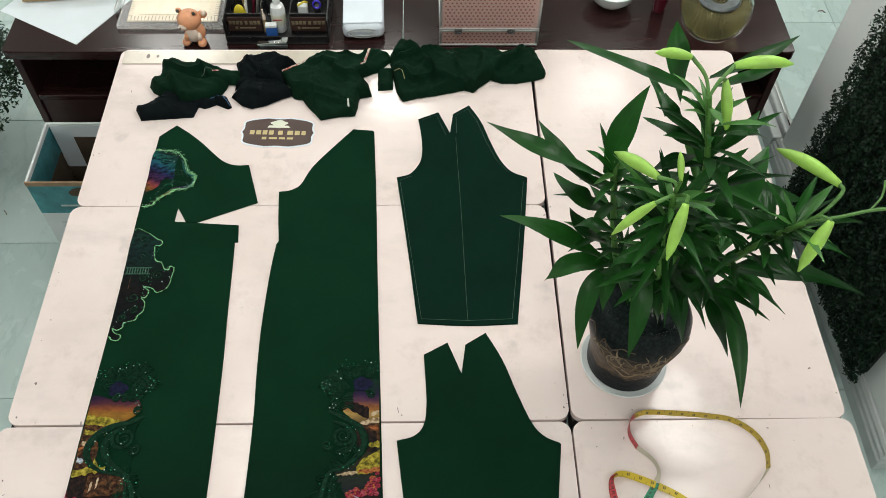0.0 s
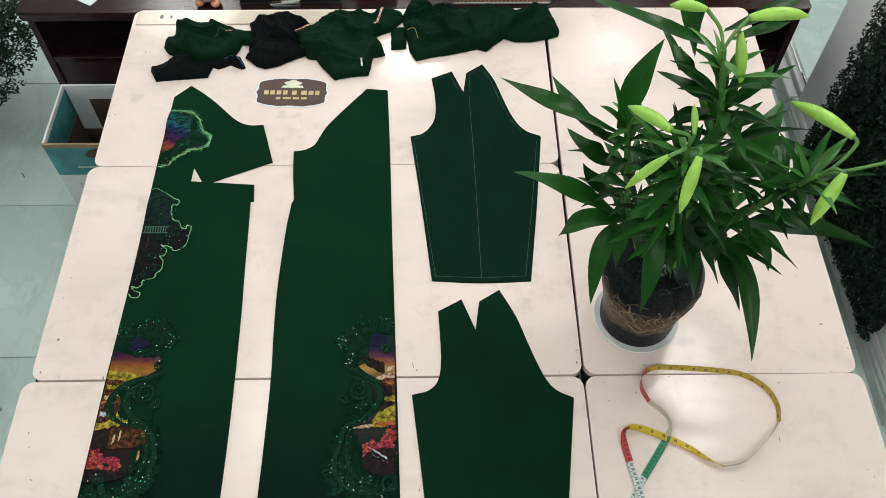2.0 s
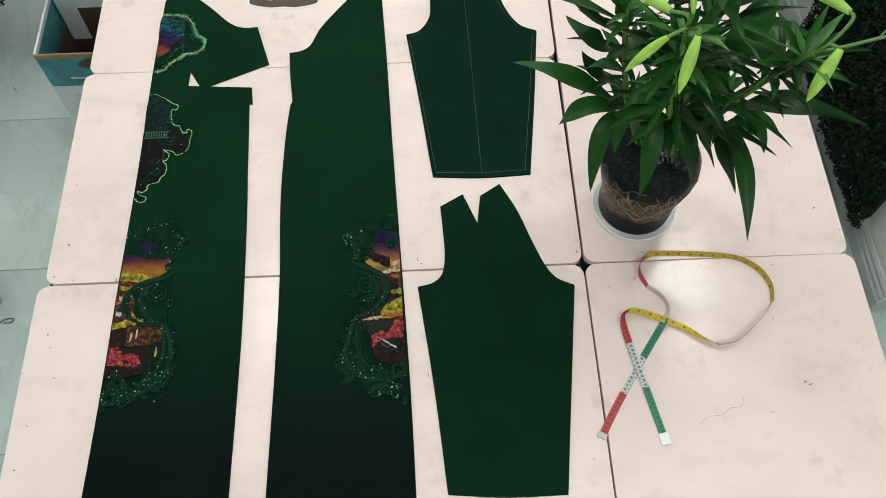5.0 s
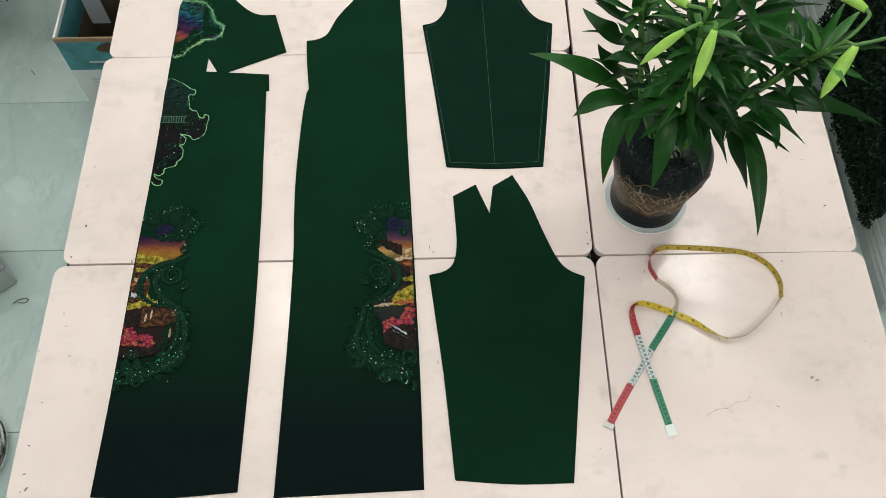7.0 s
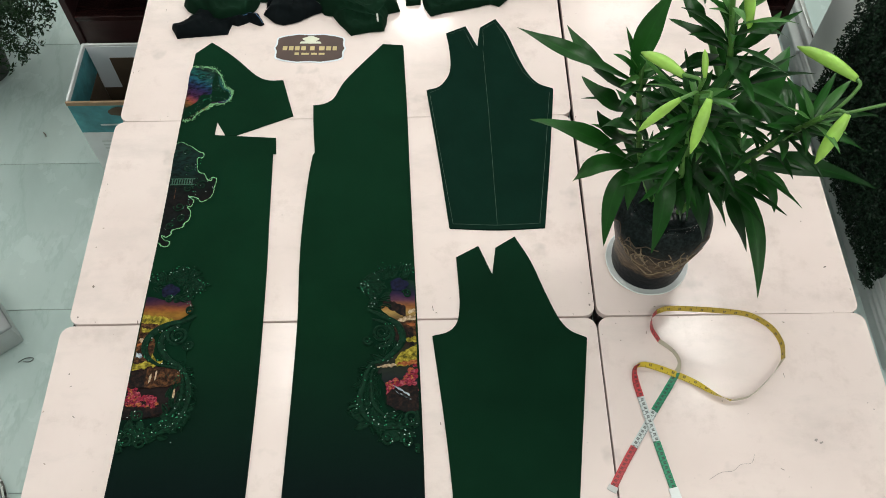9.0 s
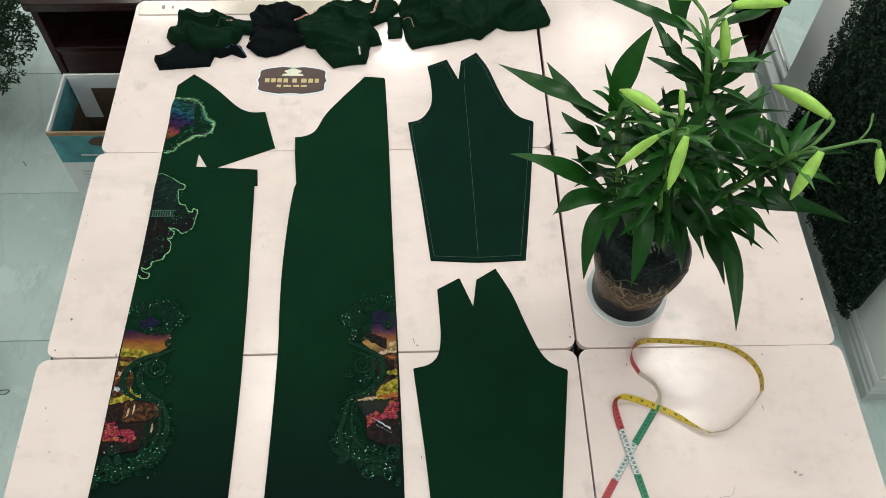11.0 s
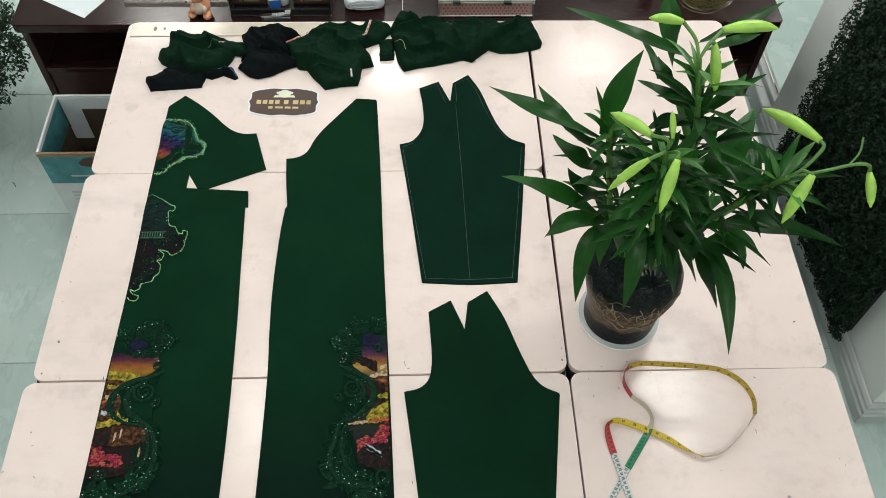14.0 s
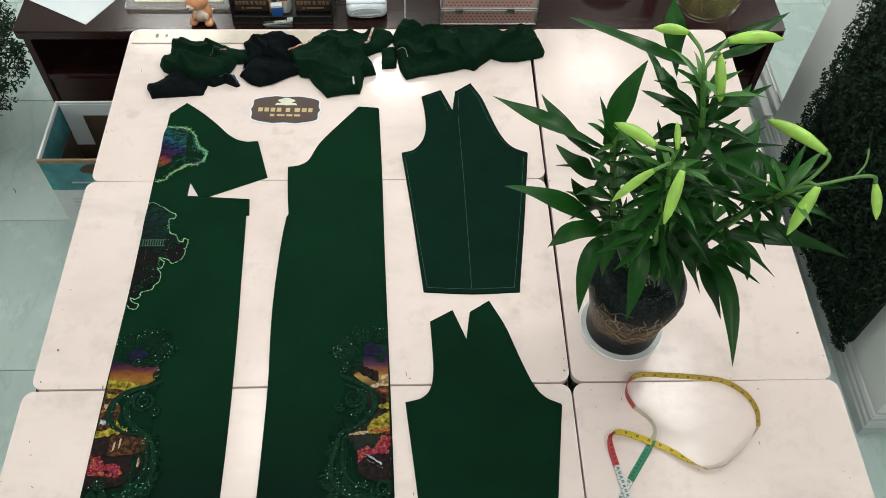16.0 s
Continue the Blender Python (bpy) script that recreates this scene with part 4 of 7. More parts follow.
sunset_motif(front, edge_a, 1, 3, "print_a",
             ((0.0, 0.1), (0.06, 0.098), (0.1, 0.085), (0.104, 0.057), (0.113, 0.033), (0.092, 0.011), (0.055, -0.008), (0.04, -0.03), (0.035, -0.06), (0.045, -0.09), (0.068, -0.106), (0.108, -0.115), (0.126, -0.139), (0.13, -0.183), (0.104, -0.2), (0.09, -0.22), (0.05, -0.228), (0.0, -0.23)),
             (("printed_hill", "ink_hill", 0.0, 0.086, 0.04, 0.018, -0.012, "printed yellow-green hill"), ("printed_slope", "ink_brown", 0.0, 0.06, 0.018, 0.006, -0.01, "printed brown slope"),
              ("printed_slope", "ink_hill", 0.004, 0.05, 0.006, -0.003, -0.008, "printed yellow slope"), ("printed_village", "ink_brown", 0.0, 0.042, -0.008, -0.08, 0.0, "printed brown village"),
              ("printed_roof", "ink_cream", 0.004, 0.02, -0.02, -0.028, -0.004, "printed cream roof"), ("printed_roof", "ink_orange", 0.0, 0.016, -0.034, -0.04, 0.003, "printed orange roof"),
              ("printed_house", "ink_sky", 0.003, 0.018, -0.056, -0.067, -0.003, "printed pale blue house"), ("printed_hill", "ink_hill", 0.038, 0.052, -0.058, -0.084, -0.014, "printed yellow-green hill"),
              ("printed_field", "ink_hill", 0.0, 0.066, -0.084, -0.099, 0.012, "printed yellow field"), ("printed_shade", "ink_black", 0.0, 0.09, -0.1, -0.142, 0.006, "printed black ground"),
              ("printed_earth", "ink_brown", 0.034, 0.118, -0.094, -0.14, 0.0, "printed brown earth"), ("printed_path", "ink_cream", 0.042, 0.048, -0.112, -0.132, 0.006, "printed cream streak"),
              ("printed_path", "ink_cream", 0.054, 0.059, -0.104, -0.126, 0.006, "printed cream streak"), ("printed_path", "ink_cream", 0.1, 0.106, -0.146, -0.166, 0.002, "printed cream streak"),
              ("printed_shade", "ink_black", 0.0, 0.085, -0.185, -0.21, 0.0, "printed black ground")),
             (0.003, 0.07, -0.145, -0.208, 150), (0.053, 0.082),
             ((0.0, 0.118), (0.018, 0.13), (0.049, 0.139), (0.081, 0.146), (0.107, 0.138), (0.127, 0.11), (0.134, 0.088), (0.116, 0.076), (0.114, 0.056)),
             (((0.0, 0.068), (0.0, 0.122), (0.02, 0.132), (0.05, 0.139), (0.08, 0.144), (0.105, 0.134), (0.122, 0.112), (0.133, 0.088), (0.114, 0.076), (0.112, 0.062), (0.085, 0.07), (0.05, 0.058), (0.02, 0.066)),
              ((0.118, 0.012), (0.09, 0.002), (0.06, -0.008), (0.04, -0.024), (0.034, -0.05), (0.042, -0.08), (0.064, -0.1), (0.1, -0.11), (0.118, -0.108), (0.116, -0.075), (0.128, -0.06), (0.126, -0.045), (0.112, -0.03), (0.112, -0.01))),
             ((((0.124, 0.016), (0.1, 0.003), (0.066, -0.005), (0.038, -0.021), (0.022, -0.044), (0.021, -0.068), (0.036, -0.091), (0.062, -0.107)), 0.0085),
              (((0.09, -0.006), (0.062, -0.026), (0.055, -0.054), (0.07, -0.085), (0.098, -0.106), (0.122, -0.122)), 0.008),
              (((0.062, -0.107), (0.098, -0.113), (0.121, -0.129), (0.134, -0.158), (0.136, -0.196), (0.126, -0.232), (0.1, -0.255), (0.061, -0.268), (0.013, -0.252)), 0.0065),
              (((0.108, -0.12), (0.118, -0.15), (0.119, -0.19), (0.105, -0.22), (0.08, -0.24)), 0.0045)),
             ((0.09, -0.034, 0.026, 2.2, 1.6), (0.118, -0.058, 0.012, 1.5, 3.4), (0.122, 0.094, 0.014, 1.5, 3.0), (0.056, 0.06, 0.01, 1.4, 0.4), (0.108, 0.03, 0.01, 1.4, 1.0), (0.018, -0.274, 0.017, 1.6, 2.0),
              (0.05, -0.284, 0.014, 1.5, 0.0), (0.132, -0.236, 0.014, 1.5, 0.3), (0.008, -0.296, 0.01, 1.3, 1.0), (0.034, -0.22, 0.014, 1.5, 2.6)), 0.018)
sunset_motif(back, edge_b, -1, 8, "print_b",
             ((0.0, 0.1), (0.03, 0.1), (0.05, 0.08), (0.066, 0.05), (0.08, 0.027), (0.06, 0.006), (0.04, -0.02), (0.036, -0.056), (0.05, -0.088), (0.094, -0.112), (0.09, -0.13), (0.075, -0.155), (0.055, -0.19), (0.03, -0.215), (0.0, -0.23)),
             (("printed_mountain", "ink_black", 0.022, 0.075, 0.056, 0.03, 0.024, "printed dark mountain"), ("printed_sun", "ink_cream", 0.0, 0.018, 0.05, 0.04, -0.004, "printed pale yellow sunset"),
              ("printed_roof", "ink_cream", 0.0, 0.042, 0.032, 0.02, -0.006, "printed cream roofs"), ("printed_village", "ink_brown", 0.0, 0.05, 0.018, -0.02, 0.0, "printed brown village"),
              ("printed_roof", "ink_orange", 0.002, 0.022, 0.012, 0.006, 0.002, "printed orange roof"), ("printed_shade", "ink_black", 0.006, 0.05, 0.0, -0.045, 0.0, "printed black ground"),
              ("printed_hill", "ink_hill", 0.0, 0.026, -0.022, -0.034, -0.002, "printed yellow-green hill"), ("printed_field", "ink_hill", 0.0, 0.05, -0.042, -0.082, -0.022, "printed yellow-green field"),
              ("printed_path", "ink_orange", 0.0, 0.045, -0.08, -0.09, -0.004, "printed orange path"), ("printed_path", "ink_cream", 0.046, 0.09, -0.088, -0.093, -0.004, "printed pale path"),
              ("printed_shade", "ink_black", 0.0, 0.07, -0.14, -0.2, 0.0, "printed black ground"),
              ("printed_stream", "ink_sky", 0.018, 0.056, -0.162, -0.165, 0.026, "printed pale blue stream"), ("printed_stream", "ink_sky", 0.016, 0.05, -0.172, -0.174, 0.02, "printed pale blue stream")),
             (0.003, 0.068, -0.116, -0.178, 150), (0.038, 0.088),
             ((0.002, 0.134), (0.02, 0.14), (0.048, 0.143), (0.08, 0.136), (0.1, 0.112), (0.124, 0.092), (0.122, 0.076), (0.108, 0.064), (0.105, 0.028)),
             (((0.0, 0.098), (0.0, 0.132), (0.02, 0.138), (0.05, 0.141), (0.08, 0.132), (0.1, 0.107), (0.124, 0.086), (0.109, 0.066), (0.105, 0.028), (0.085, 0.03), (0.08, 0.055), (0.062, 0.072), (0.05, 0.098), (0.02, 0.104)),
              ((0.104, 0.022), (0.07, 0.006), (0.046, -0.014), (0.036, -0.042), (0.042, -0.064), (0.06, -0.086), (0.08, -0.09), (0.098, -0.07), (0.116, -0.054), (0.104, -0.03), (0.1, -0.005)),
              ((0.096, -0.108), (0.108, -0.115), (0.12, -0.153), (0.13, -0.197), (0.14, -0.22), (0.11, -0.245), (0.076, -0.27), (0.06, -0.25), (0.075, -0.2), (0.085, -0.15))),
             ((((0.11, 0.024), (0.07, 0.004), (0.043, -0.015), (0.032, -0.044), (0.038, -0.067), (0.059, -0.09), (0.086, -0.11)), 0.0085),
              (((0.1, 0.0), (0.072, -0.012), (0.054, -0.036), (0.062, -0.062), (0.086, -0.074)), 0.006),
              (((0.06, -0.1), (0.103, -0.113), (0.118, -0.153), (0.128, -0.197), (0.116, -0.234), (0.076, -0.258), (0.029, -0.258)), 0.0065),
              (((0.1, -0.125), (0.104, -0.16), (0.1, -0.2), (0.08, -0.228), (0.05, -0.24)), 0.0045)),
             ((0.079, -0.034, 0.024, 2.2, 1.6), (0.112, -0.054, 0.011, 1.5, 3.4), (0.118, 0.086, 0.013, 1.5, 3.0), (0.02, 0.064, 0.011, 1.4, 0.4), (0.1, 0.046, 0.01, 1.4, 1.0), (0.138, -0.222, 0.015, 1.5, 0.3),
              (0.07, -0.282, 0.015, 1.6, 2.0), (0.016, -0.236, 0.02, 1.6, 2.4), (0.028, -0.29, 0.013, 1.5, 0.0), (0.006, -0.306, 0.01, 1.3, 1.0)), 0.024)


def beaded_patch(parent, border, picture, seed, label, loose, inner):
    """A printed patch with a string of beads along its outline and sequins inside."""
    ring = spline([(x, y, 0) for x, y in border], 24)
    part("printed_patch", slab([(p.x, p.y) for p in ring[::4]], LAY + 0.001, EMB), picture, parent, label)
    rng = random.Random(seed)
    line = [p for p in ring if p.x > edge_a(p.y) + 0.0045]
    bm = bmesh.new()
    for i, p in enumerate(line):
        for k in range(1 + loose):
            spread = 0.0004 if k == 0 else 0.0035
            x, y = p.x + rng.gauss(0, spread), p.y + rng.gauss(0, spread)
            if x > edge_a(y) + 0.004 and (k == 0 and i % 2 == 0 or rng.random() < 0.3):
                bmesh.ops.create_icosphere(bm, subdivisions=1, radius=rng.uniform(0.0007, 0.0015), matrix=Matrix.Translation((x, y, EMB + 0.0012)))
    part("bead_border", bm, "bead", parent, "glittering pale green bead edging", True, 60, "stuff")
    mx, my = sum(p.x for p in ring) / len(ring), sum(p.y for p in ring) / len(ring)
    spots = []
    for k in range(inner):
        p, f = rng.choice(line), rng.uniform(0.25, 0.98)
        x, y = mx + (p.x - mx) * f, my + (p.y - my) * f
        if x > edge_a(y) + 0.004:
            spots.append((x, y))
    sequins(parent, spots, seed, 0.0006, 0.0012, 0.3)


beaded_patch(front, [(-1.034, 0.598), (-1.033, 0.69), (-1.032, 0.782), (-0.996, 0.786), (-0.97, 0.782), (-0.948, 0.754), (-0.932, 0.715), (-0.912, 0.698), (-0.912, 0.672),
                     (-0.932, 0.653), (-0.957, 0.652), (-0.97, 0.639), (-0.994, 0.619), (-1.007, 0.6), (-1.034, 0.594)], "print_top", 11, "peacock-coloured printed patch", 4, 60)
shade = spline([(x, y, 0) for x, y in ((-0.961, 0.764), (-0.942, 0.712), (-0.919, 0.694), (-0.921, 0.669), (-0.961, 0.659), (-0.976, 0.643), (-1.027, 0.604), (-1.03, 0.636), (-1.003, 0.66), (-0.992, 0.685), (-0.966, 0.69), (-0.968, 0.73))], 5, True)
part("embroidered_ground", slab([(p.x, p.y) for p in shade], EMB, EMB + 0.0008), "stitch", front, "dense dark green stitched ground")
beaded_patch(front, [(-1.035, 0.216), (-1.035, 0.38), (-1.034, 0.514), (-1.0, 0.511), (-0.975, 0.493), (-0.96, 0.485), (-0.961, 0.472), (-0.974, 0.469), (-0.968, 0.433), (-0.961, 0.424), (-0.95, 0.42), (-0.941, 0.403),
                     (-0.93, 0.399), (-0.928, 0.409), (-0.917, 0.402), (-0.919, 0.38), (-0.923, 0.351), (-0.945, 0.334), (-0.96, 0.346), (-0.98, 0.35), (-0.966, 0.338), (-0.97, 0.321), (-0.979, 0.318), (-0.969, 0.304),
                     (-0.97, 0.28), (-0.979, 0.272), (-0.983, 0.259), (-1.006, 0.251), (-1.008, 0.239), (-1.019, 0.231), (-1.03, 0.236), (-1.024, 0.225), (-1.008, 0.217), (-1.011, 0.206), (-1.024, 0.205), (-1.033, 0.214)],
             "print_mid", 12, "dark printed patch with a green band", 0, 70)
for y in (0.388, 0.406):
    part("printed_band", box(edge_a(y) + 0.004, -0.972, y - 0.0012, y + 0.0012, EMB, EMB + 0.0006), "ink_grid", front, "pale green printed band")
for k in range(9):
    x = -1.028 + k * 0.0062
    part("printed_bar", box(x - 0.0013, x + 0.0013, 0.389, 0.405, EMB, EMB + 0.0005), "ink_grid", front)
part("printed_streak", box(-1.0175, -1.0155, 0.345, 0.378, EMB, EMB + 0.0005), "ink_brown", front, "brown printed streak")
for x, y, r, t, a in ((-1.005, 0.49, 0.011, 1.3, 0.5), (-0.99, 0.44, 0.014, 1.4, 2.0), (-0.952, 0.385, 0.014, 1.3, 1.0), (-0.985, 0.375, 0.012, 1.5, 0.0), (-1.0, 0.32, 0.014, 1.4, 3.0), (-0.99, 0.285, 0.011, 1.4, 1.0), (-1.015, 0.262, 0.011, 1.3, 0.2), (-1.0, 0.75, 0.012, 1.3, 0.0), (-0.955, 0.71, 0.013, 1.5, 2.0), (-0.99, 0.66, 0.011, 1.4, 1.0)):
    part("scroll", tube(scroll(x, y, r, t, a), 0.0016, 5, None, 0.8), "lace", front, "", True)

# ---- crumpled scraps at the back ----
def near_line(p, line):
    """The distance to a line in plan, the side of it, and the share of its length."""
    best = (9.0, 1.0, 0.0)
    for k, (a, b) in enumerate(zip(line, line[1:])):
        way = b - a
        u = max(0.0, min(1.0, (p - a).dot(way) / max(1e-9, way.length_squared)))
        off = p - a - way * u
        if off.length < best[0]:
            best = (off.length, 1.0 if way.x * off.y - way.y * off.x > 0 else -1.0, (k + u) / (len(line) - 1))
    return best


class Crumple:
    """A thrown-down piece of cloth: an outline and folds that fall steeply on one side."""

    def __init__(self, ring, z, lift, folds, seed):
        rng = random.Random(seed)
        ring = [Vector((*p, 0)) for p in ring]
        self.line = []
        for a, b in zip(ring, ring[1:] + ring[:1]):
            n = max(2, int((b - a).length / 0.012))
            self.line += [a + (b - a) * (k / n) + Vector((rng.uniform(-1, 1), rng.uniform(-1, 1), 0)) * (0.0012 if k else 0.0) for k in range(n)]
        self.rim = ring + ring[:1]
        self.z, self.lift, self.seed = z, lift, seed
        self.folds = [(spline([(x, y, 0) for x, y in pts], 4), amp, wide) for pts, amp, wide in folds]

    def height(self, x, y):
        p = Vector((x, y, 0))
        d = near_line(p, self.rim)[0]
        edge = 1 - math.exp(-d / 0.006)
        swell = noise.noise((x * 11, y * 11, self.seed * 3.7))
        h = 0.75 * self.lift * (0.75 + 0.5 * swell)
        for line, amp, wide in self.folds:
            far, side, u = near_line(p, line)
            w = wide if side > 0 else wide * 0.2
            h += 1.35 * amp * math.exp(-(far / w) ** 1.3) * math.sin(math.pi * (0.12 + 0.76 * u)) ** 0.6
        u, v = x + 0.012 * swell, y + 0.012 * noise.noise((y * 14, x * 14, self.seed))
        big = noise.voronoi((u * 15 + self.seed, v * 21, 0.0))[0]
        crease = 0.0
        for k, (turn, along, across, deep) in enumerate(((0.4, 5, 17, 0.006), (1.3, 7, 24, 0.0045), (2.4, 6, 20, 0.005))):
            p, q = u * math.cos(turn) + v * math.sin(turn), v * math.cos(turn) - u * math.sin(turn)
            crease += deep * math.exp(-abs(noise.noise((p * along, q * across, self.seed + 7.0 * k))) / 0.07)
        return self.z + 0.0015 + edge * (max(0.0, h) + 0.026 * big[0] + crease)

    def mesh(self):
        bm = sheet([(p.x, p.y) for p in self.line], 0.004)
        for v in bm.verts:
            v.co.z = self.height(v.co.x, v.co.y)
        more = bmesh.ops.extrude_face_region(bm, geom=bm.faces[:])
        for v in more["geom"]:
            if isinstance(v, bmesh.types.BMVert):
                v.co.z = self.z
        bmesh.ops.recalc_face_normals(bm, faces=bm.faces)
        return bm


def scrap(layers, seed, material, label):
    pts = [p for ring, *_ in layers for p in ring]
    root = thing("fabric_scrap", (sum(p[0] for p in pts) / len(pts), sum(p[1] for p in pts) / len(pts), TOP), label, "fabric scrap", "cloth scraps along the table's back edge")
    sheets = []
    for k, (ring, z, lift, folds) in enumerate(layers):
        piece = Crumple(ring, TOP + 0.0008 + z, lift, folds, seed * 7 + k)
        part("fold", piece.mesh(), material, root, "", True, 60)
        sheets.append(piece)
    return root, sheets


s1, lie1 = scrap([([(-1.111, 0.94), (-1.095, 0.951), (-1.043, 0.999), (-1.017, 1.013), (-0.977, 0.994), (-0.932, 0.982), (-0.912, 0.989), (-0.872, 0.998), (-0.862, 0.981), (-0.848, 0.953), (-0.858, 0.946), (-0.892, 0.963), (-0.923, 0.947), (-0.94, 0.954), (-0.948, 0.915), (-1.09, 0.901)], 0, 0.006,
                  [([(-1.034, 0.994), (-1.06, 0.948), (-1.062, 0.914)], 0.004, 0.02), ([(-0.981, 0.985), (-0.985, 0.955), (-1.006, 0.914)], 0.004, 0.02), ([(-0.9, 0.985), (-0.885, 0.97), (-0.859, 0.951)], 0.012, 0.012)])], 1, "black", "blackish crumpled cloth offcut with blue piping")
s2, lie2 = scrap([([(-1.089, 1.031), (-1.081, 1.05), (-1.061, 1.06), (-1.064, 1.103), (-1.027, 1.13), (-0.974, 1.113), (-0.964, 1.122), (-0.915, 1.102), (-0.871, 1.087), (-0.838, 1.09), (-0.833, 1.053), (-0.85, 1.039), (-0.867, 1.041), (-0.872, 1.018), (-0.892, 0.978), (-0.931, 0.964), (-0.986, 0.956), (-1.011, 0.984), (-1.047, 0.989), (-1.074, 1.007)], 0.004, 0.014,
                  [([(-1.064, 1.099), (-1.03, 1.074), (-0.975, 1.059), (-0.897, 1.085)], 0.016, 0.024), ([(-1.026, 1.067), (-1.016, 1.019), (-0.999, 0.988), (-0.998, 0.965)], 0.014, 0.03), ([(-1.078, 1.031), (-1.049, 1.003), (-1.014, 0.984)], 0.012, 0.016),
                   ([(-0.963, 1.112), (-0.925, 1.054), (-0.891, 1.039)], 0.016, 0.022), ([(-0.882, 1.028), (-0.954, 1.021), (-1.017, 1.031)], 0.016, 0.03)])], 2, "scrap", "dark green crumpled cloth offcut")
s3, lie3 = scrap([([(-0.857, 1.127), (-0.819, 1.151), (-0.77, 1.166), (-0.735, 1.156), (-0.683, 1.133), (-0.698, 1.101), (-0.715, 1.076), (-0.702, 1.04), (-0.726, 1.031), (-0.776, 1.043), (-0.809, 1.046), (-0.841, 1.029), (-0.848, 1.017), (-0.847, 1.041), (-0.838, 1.065)], 0, 0.016,
                  [([(-0.835, 1.137), (-0.797, 1.089), (-0.744, 1.052)], 0.016, 0.03), ([(-0.699, 1.121), (-0.747, 1.096), (-0.785, 1.053)], 0.014, 0.026)]),
                 ([(-0.853, 0.989), (-0.831, 1.02), (-0.801, 1.047), (-0.726, 1.036), (-0.683, 1.009), (-0.679, 0.999), (-0.722, 0.976), (-0.76, 0.954), (-0.792, 0.945), (-0.817, 0.954)], 0.003, 0.014,
                  [([(-0.84, 1.005), (-0.801, 1.034), (-0.726, 1.023), (-0.69, 1.002)], 0.012, 0.014), ([(-0.822, 1.0), (-0.771, 0.982), (-0.722, 0.99)], 0.007, 0.03)])], 3, "black", "blackish crumpled cloth offcut with a pale edge")
s4, lie4 = scrap([([(-0.726, 1.076), (-0.698, 1.101), (-0.649, 1.138), (-0.625, 1.163), (-0.591, 1.168), (-0.565, 1.155), (-0.497, 1.157), (-0.481, 1.175), (-0.443, 1.18), (-0.412, 1.169), (-0.403, 1.144), (-0.445, 1.092), (-0.495, 1.07), (-0.47, 1.045), (-0.458, 0.995), (-0.492, 0.986), (-0.497, 0.944), (-0.503, 0.917), (-0.556, 0.911), (-0.596, 0.9), (-0.639, 0.957), (-0.652, 0.98), (-0.677, 0.985), (-0.691, 1.004), (-0.707, 1.047)], 0.002, 0.014,
                  [([(-0.649, 1.128), (-0.572, 1.1), (-0.558, 1.06), (-0.495, 1.063)], 0.018, 0.026), ([(-0.707, 1.04), (-0.658, 0.999), (-0.608, 0.985), (-0.558, 0.968)], 0.018, 0.03), ([(-0.485, 1.05), (-0.494, 1.003), (-0.522, 0.951)], 0.013, 0.022),
                   ([(-0.643, 0.965), (-0.574, 0.955), (-0.505, 0.935)], 0.01, 0.016), ([(-0.573, 1.137), (-0.497, 1.136), (-0.477, 1.16)], 0.014, 0.016), ([(-0.613, 1.088), (-0.627, 1.027), (-0.592, 0.99)], 0.012, 0.03), ([(-0.43, 1.16), (-0.46, 1.12), (-0.485, 1.08)], 0.012, 0.014)])], 4, "scrap", "dark green crumpled cloth offcut with a striped edge")
s5, lie5 = scrap([([(-0.444, 1.103), (-0.4, 1.11), (-0.399, 1.024), (-0.442, 1.02)], 0, 0.004, [([(-0.435, 1.09), (-0.41, 1.06), (-0.405, 1.03)], 0.003, 0.012)])], 5, "scrap", "small dark green cloth offcut")
s6, lie6 = scrap([([(-0.412, 1.149), (-0.404, 1.18), (-0.37, 1.19), (-0.317, 1.18), (-0.265, 1.18), (-0.223, 1.174), (-0.179, 1.187), (-0.101, 1.182), (-0.077, 1.163), (-0.04, 1.186), (0.004, 1.186), (0.027, 1.159), (0.046, 1.09), (0.04, 1.071), (0.017, 1.061), (-0.043, 1.047), (-0.085, 1.047), (-0.118, 1.062), (-0.145, 1.036), (-0.171, 1.009), (-0.195, 1.019), (-0.279, 0.996), (-0.329, 0.987), (-0.37, 0.973), (-0.387, 1.006), (-0.395, 1.05), (-0.403, 1.099)], 0.002, 0.014,
                  [([(-0.409, 1.141), (-0.361, 1.131), (-0.318, 1.146), (-0.261, 1.161)], 0.018, 0.022), ([(-0.392, 1.094), (-0.345, 1.037), (-0.286, 1.061), (-0.313, 1.13)], 0.018, 0.022), ([(-0.313, 1.136), (-0.299, 1.083), (-0.245, 1.044), (-0.192, 1.026)], 0.018, 0.03),
                   ([(-0.223, 1.16), (-0.216, 1.085), (-0.175, 1.024)], 0.016, 0.03), ([(-0.113, 1.065), (-0.09, 1.094), (-0.046, 1.119), (-0.015, 1.17)], 0.02, 0.024), ([(-0.171, 1.178), (-0.139, 1.127), (-0.157, 1.048)], 0.015, 0.034), ([(-0.059, 1.062), (-0.005, 1.096), (0.031, 1.116)], 0.01, 0.024)]),
                 ([(-0.402, 1.14), (-0.398, 1.17), (-0.384, 1.193), (-0.357, 1.188), (-0.32, 1.168), (-0.318, 1.15), (-0.36, 1.135)], 0.024, 0.02, [([(-0.374, 1.182), (-0.36, 1.155), (-0.328, 1.152)], 0.012, 0.016)])], 6, "scrap", "dark green twisted cloth offcut")


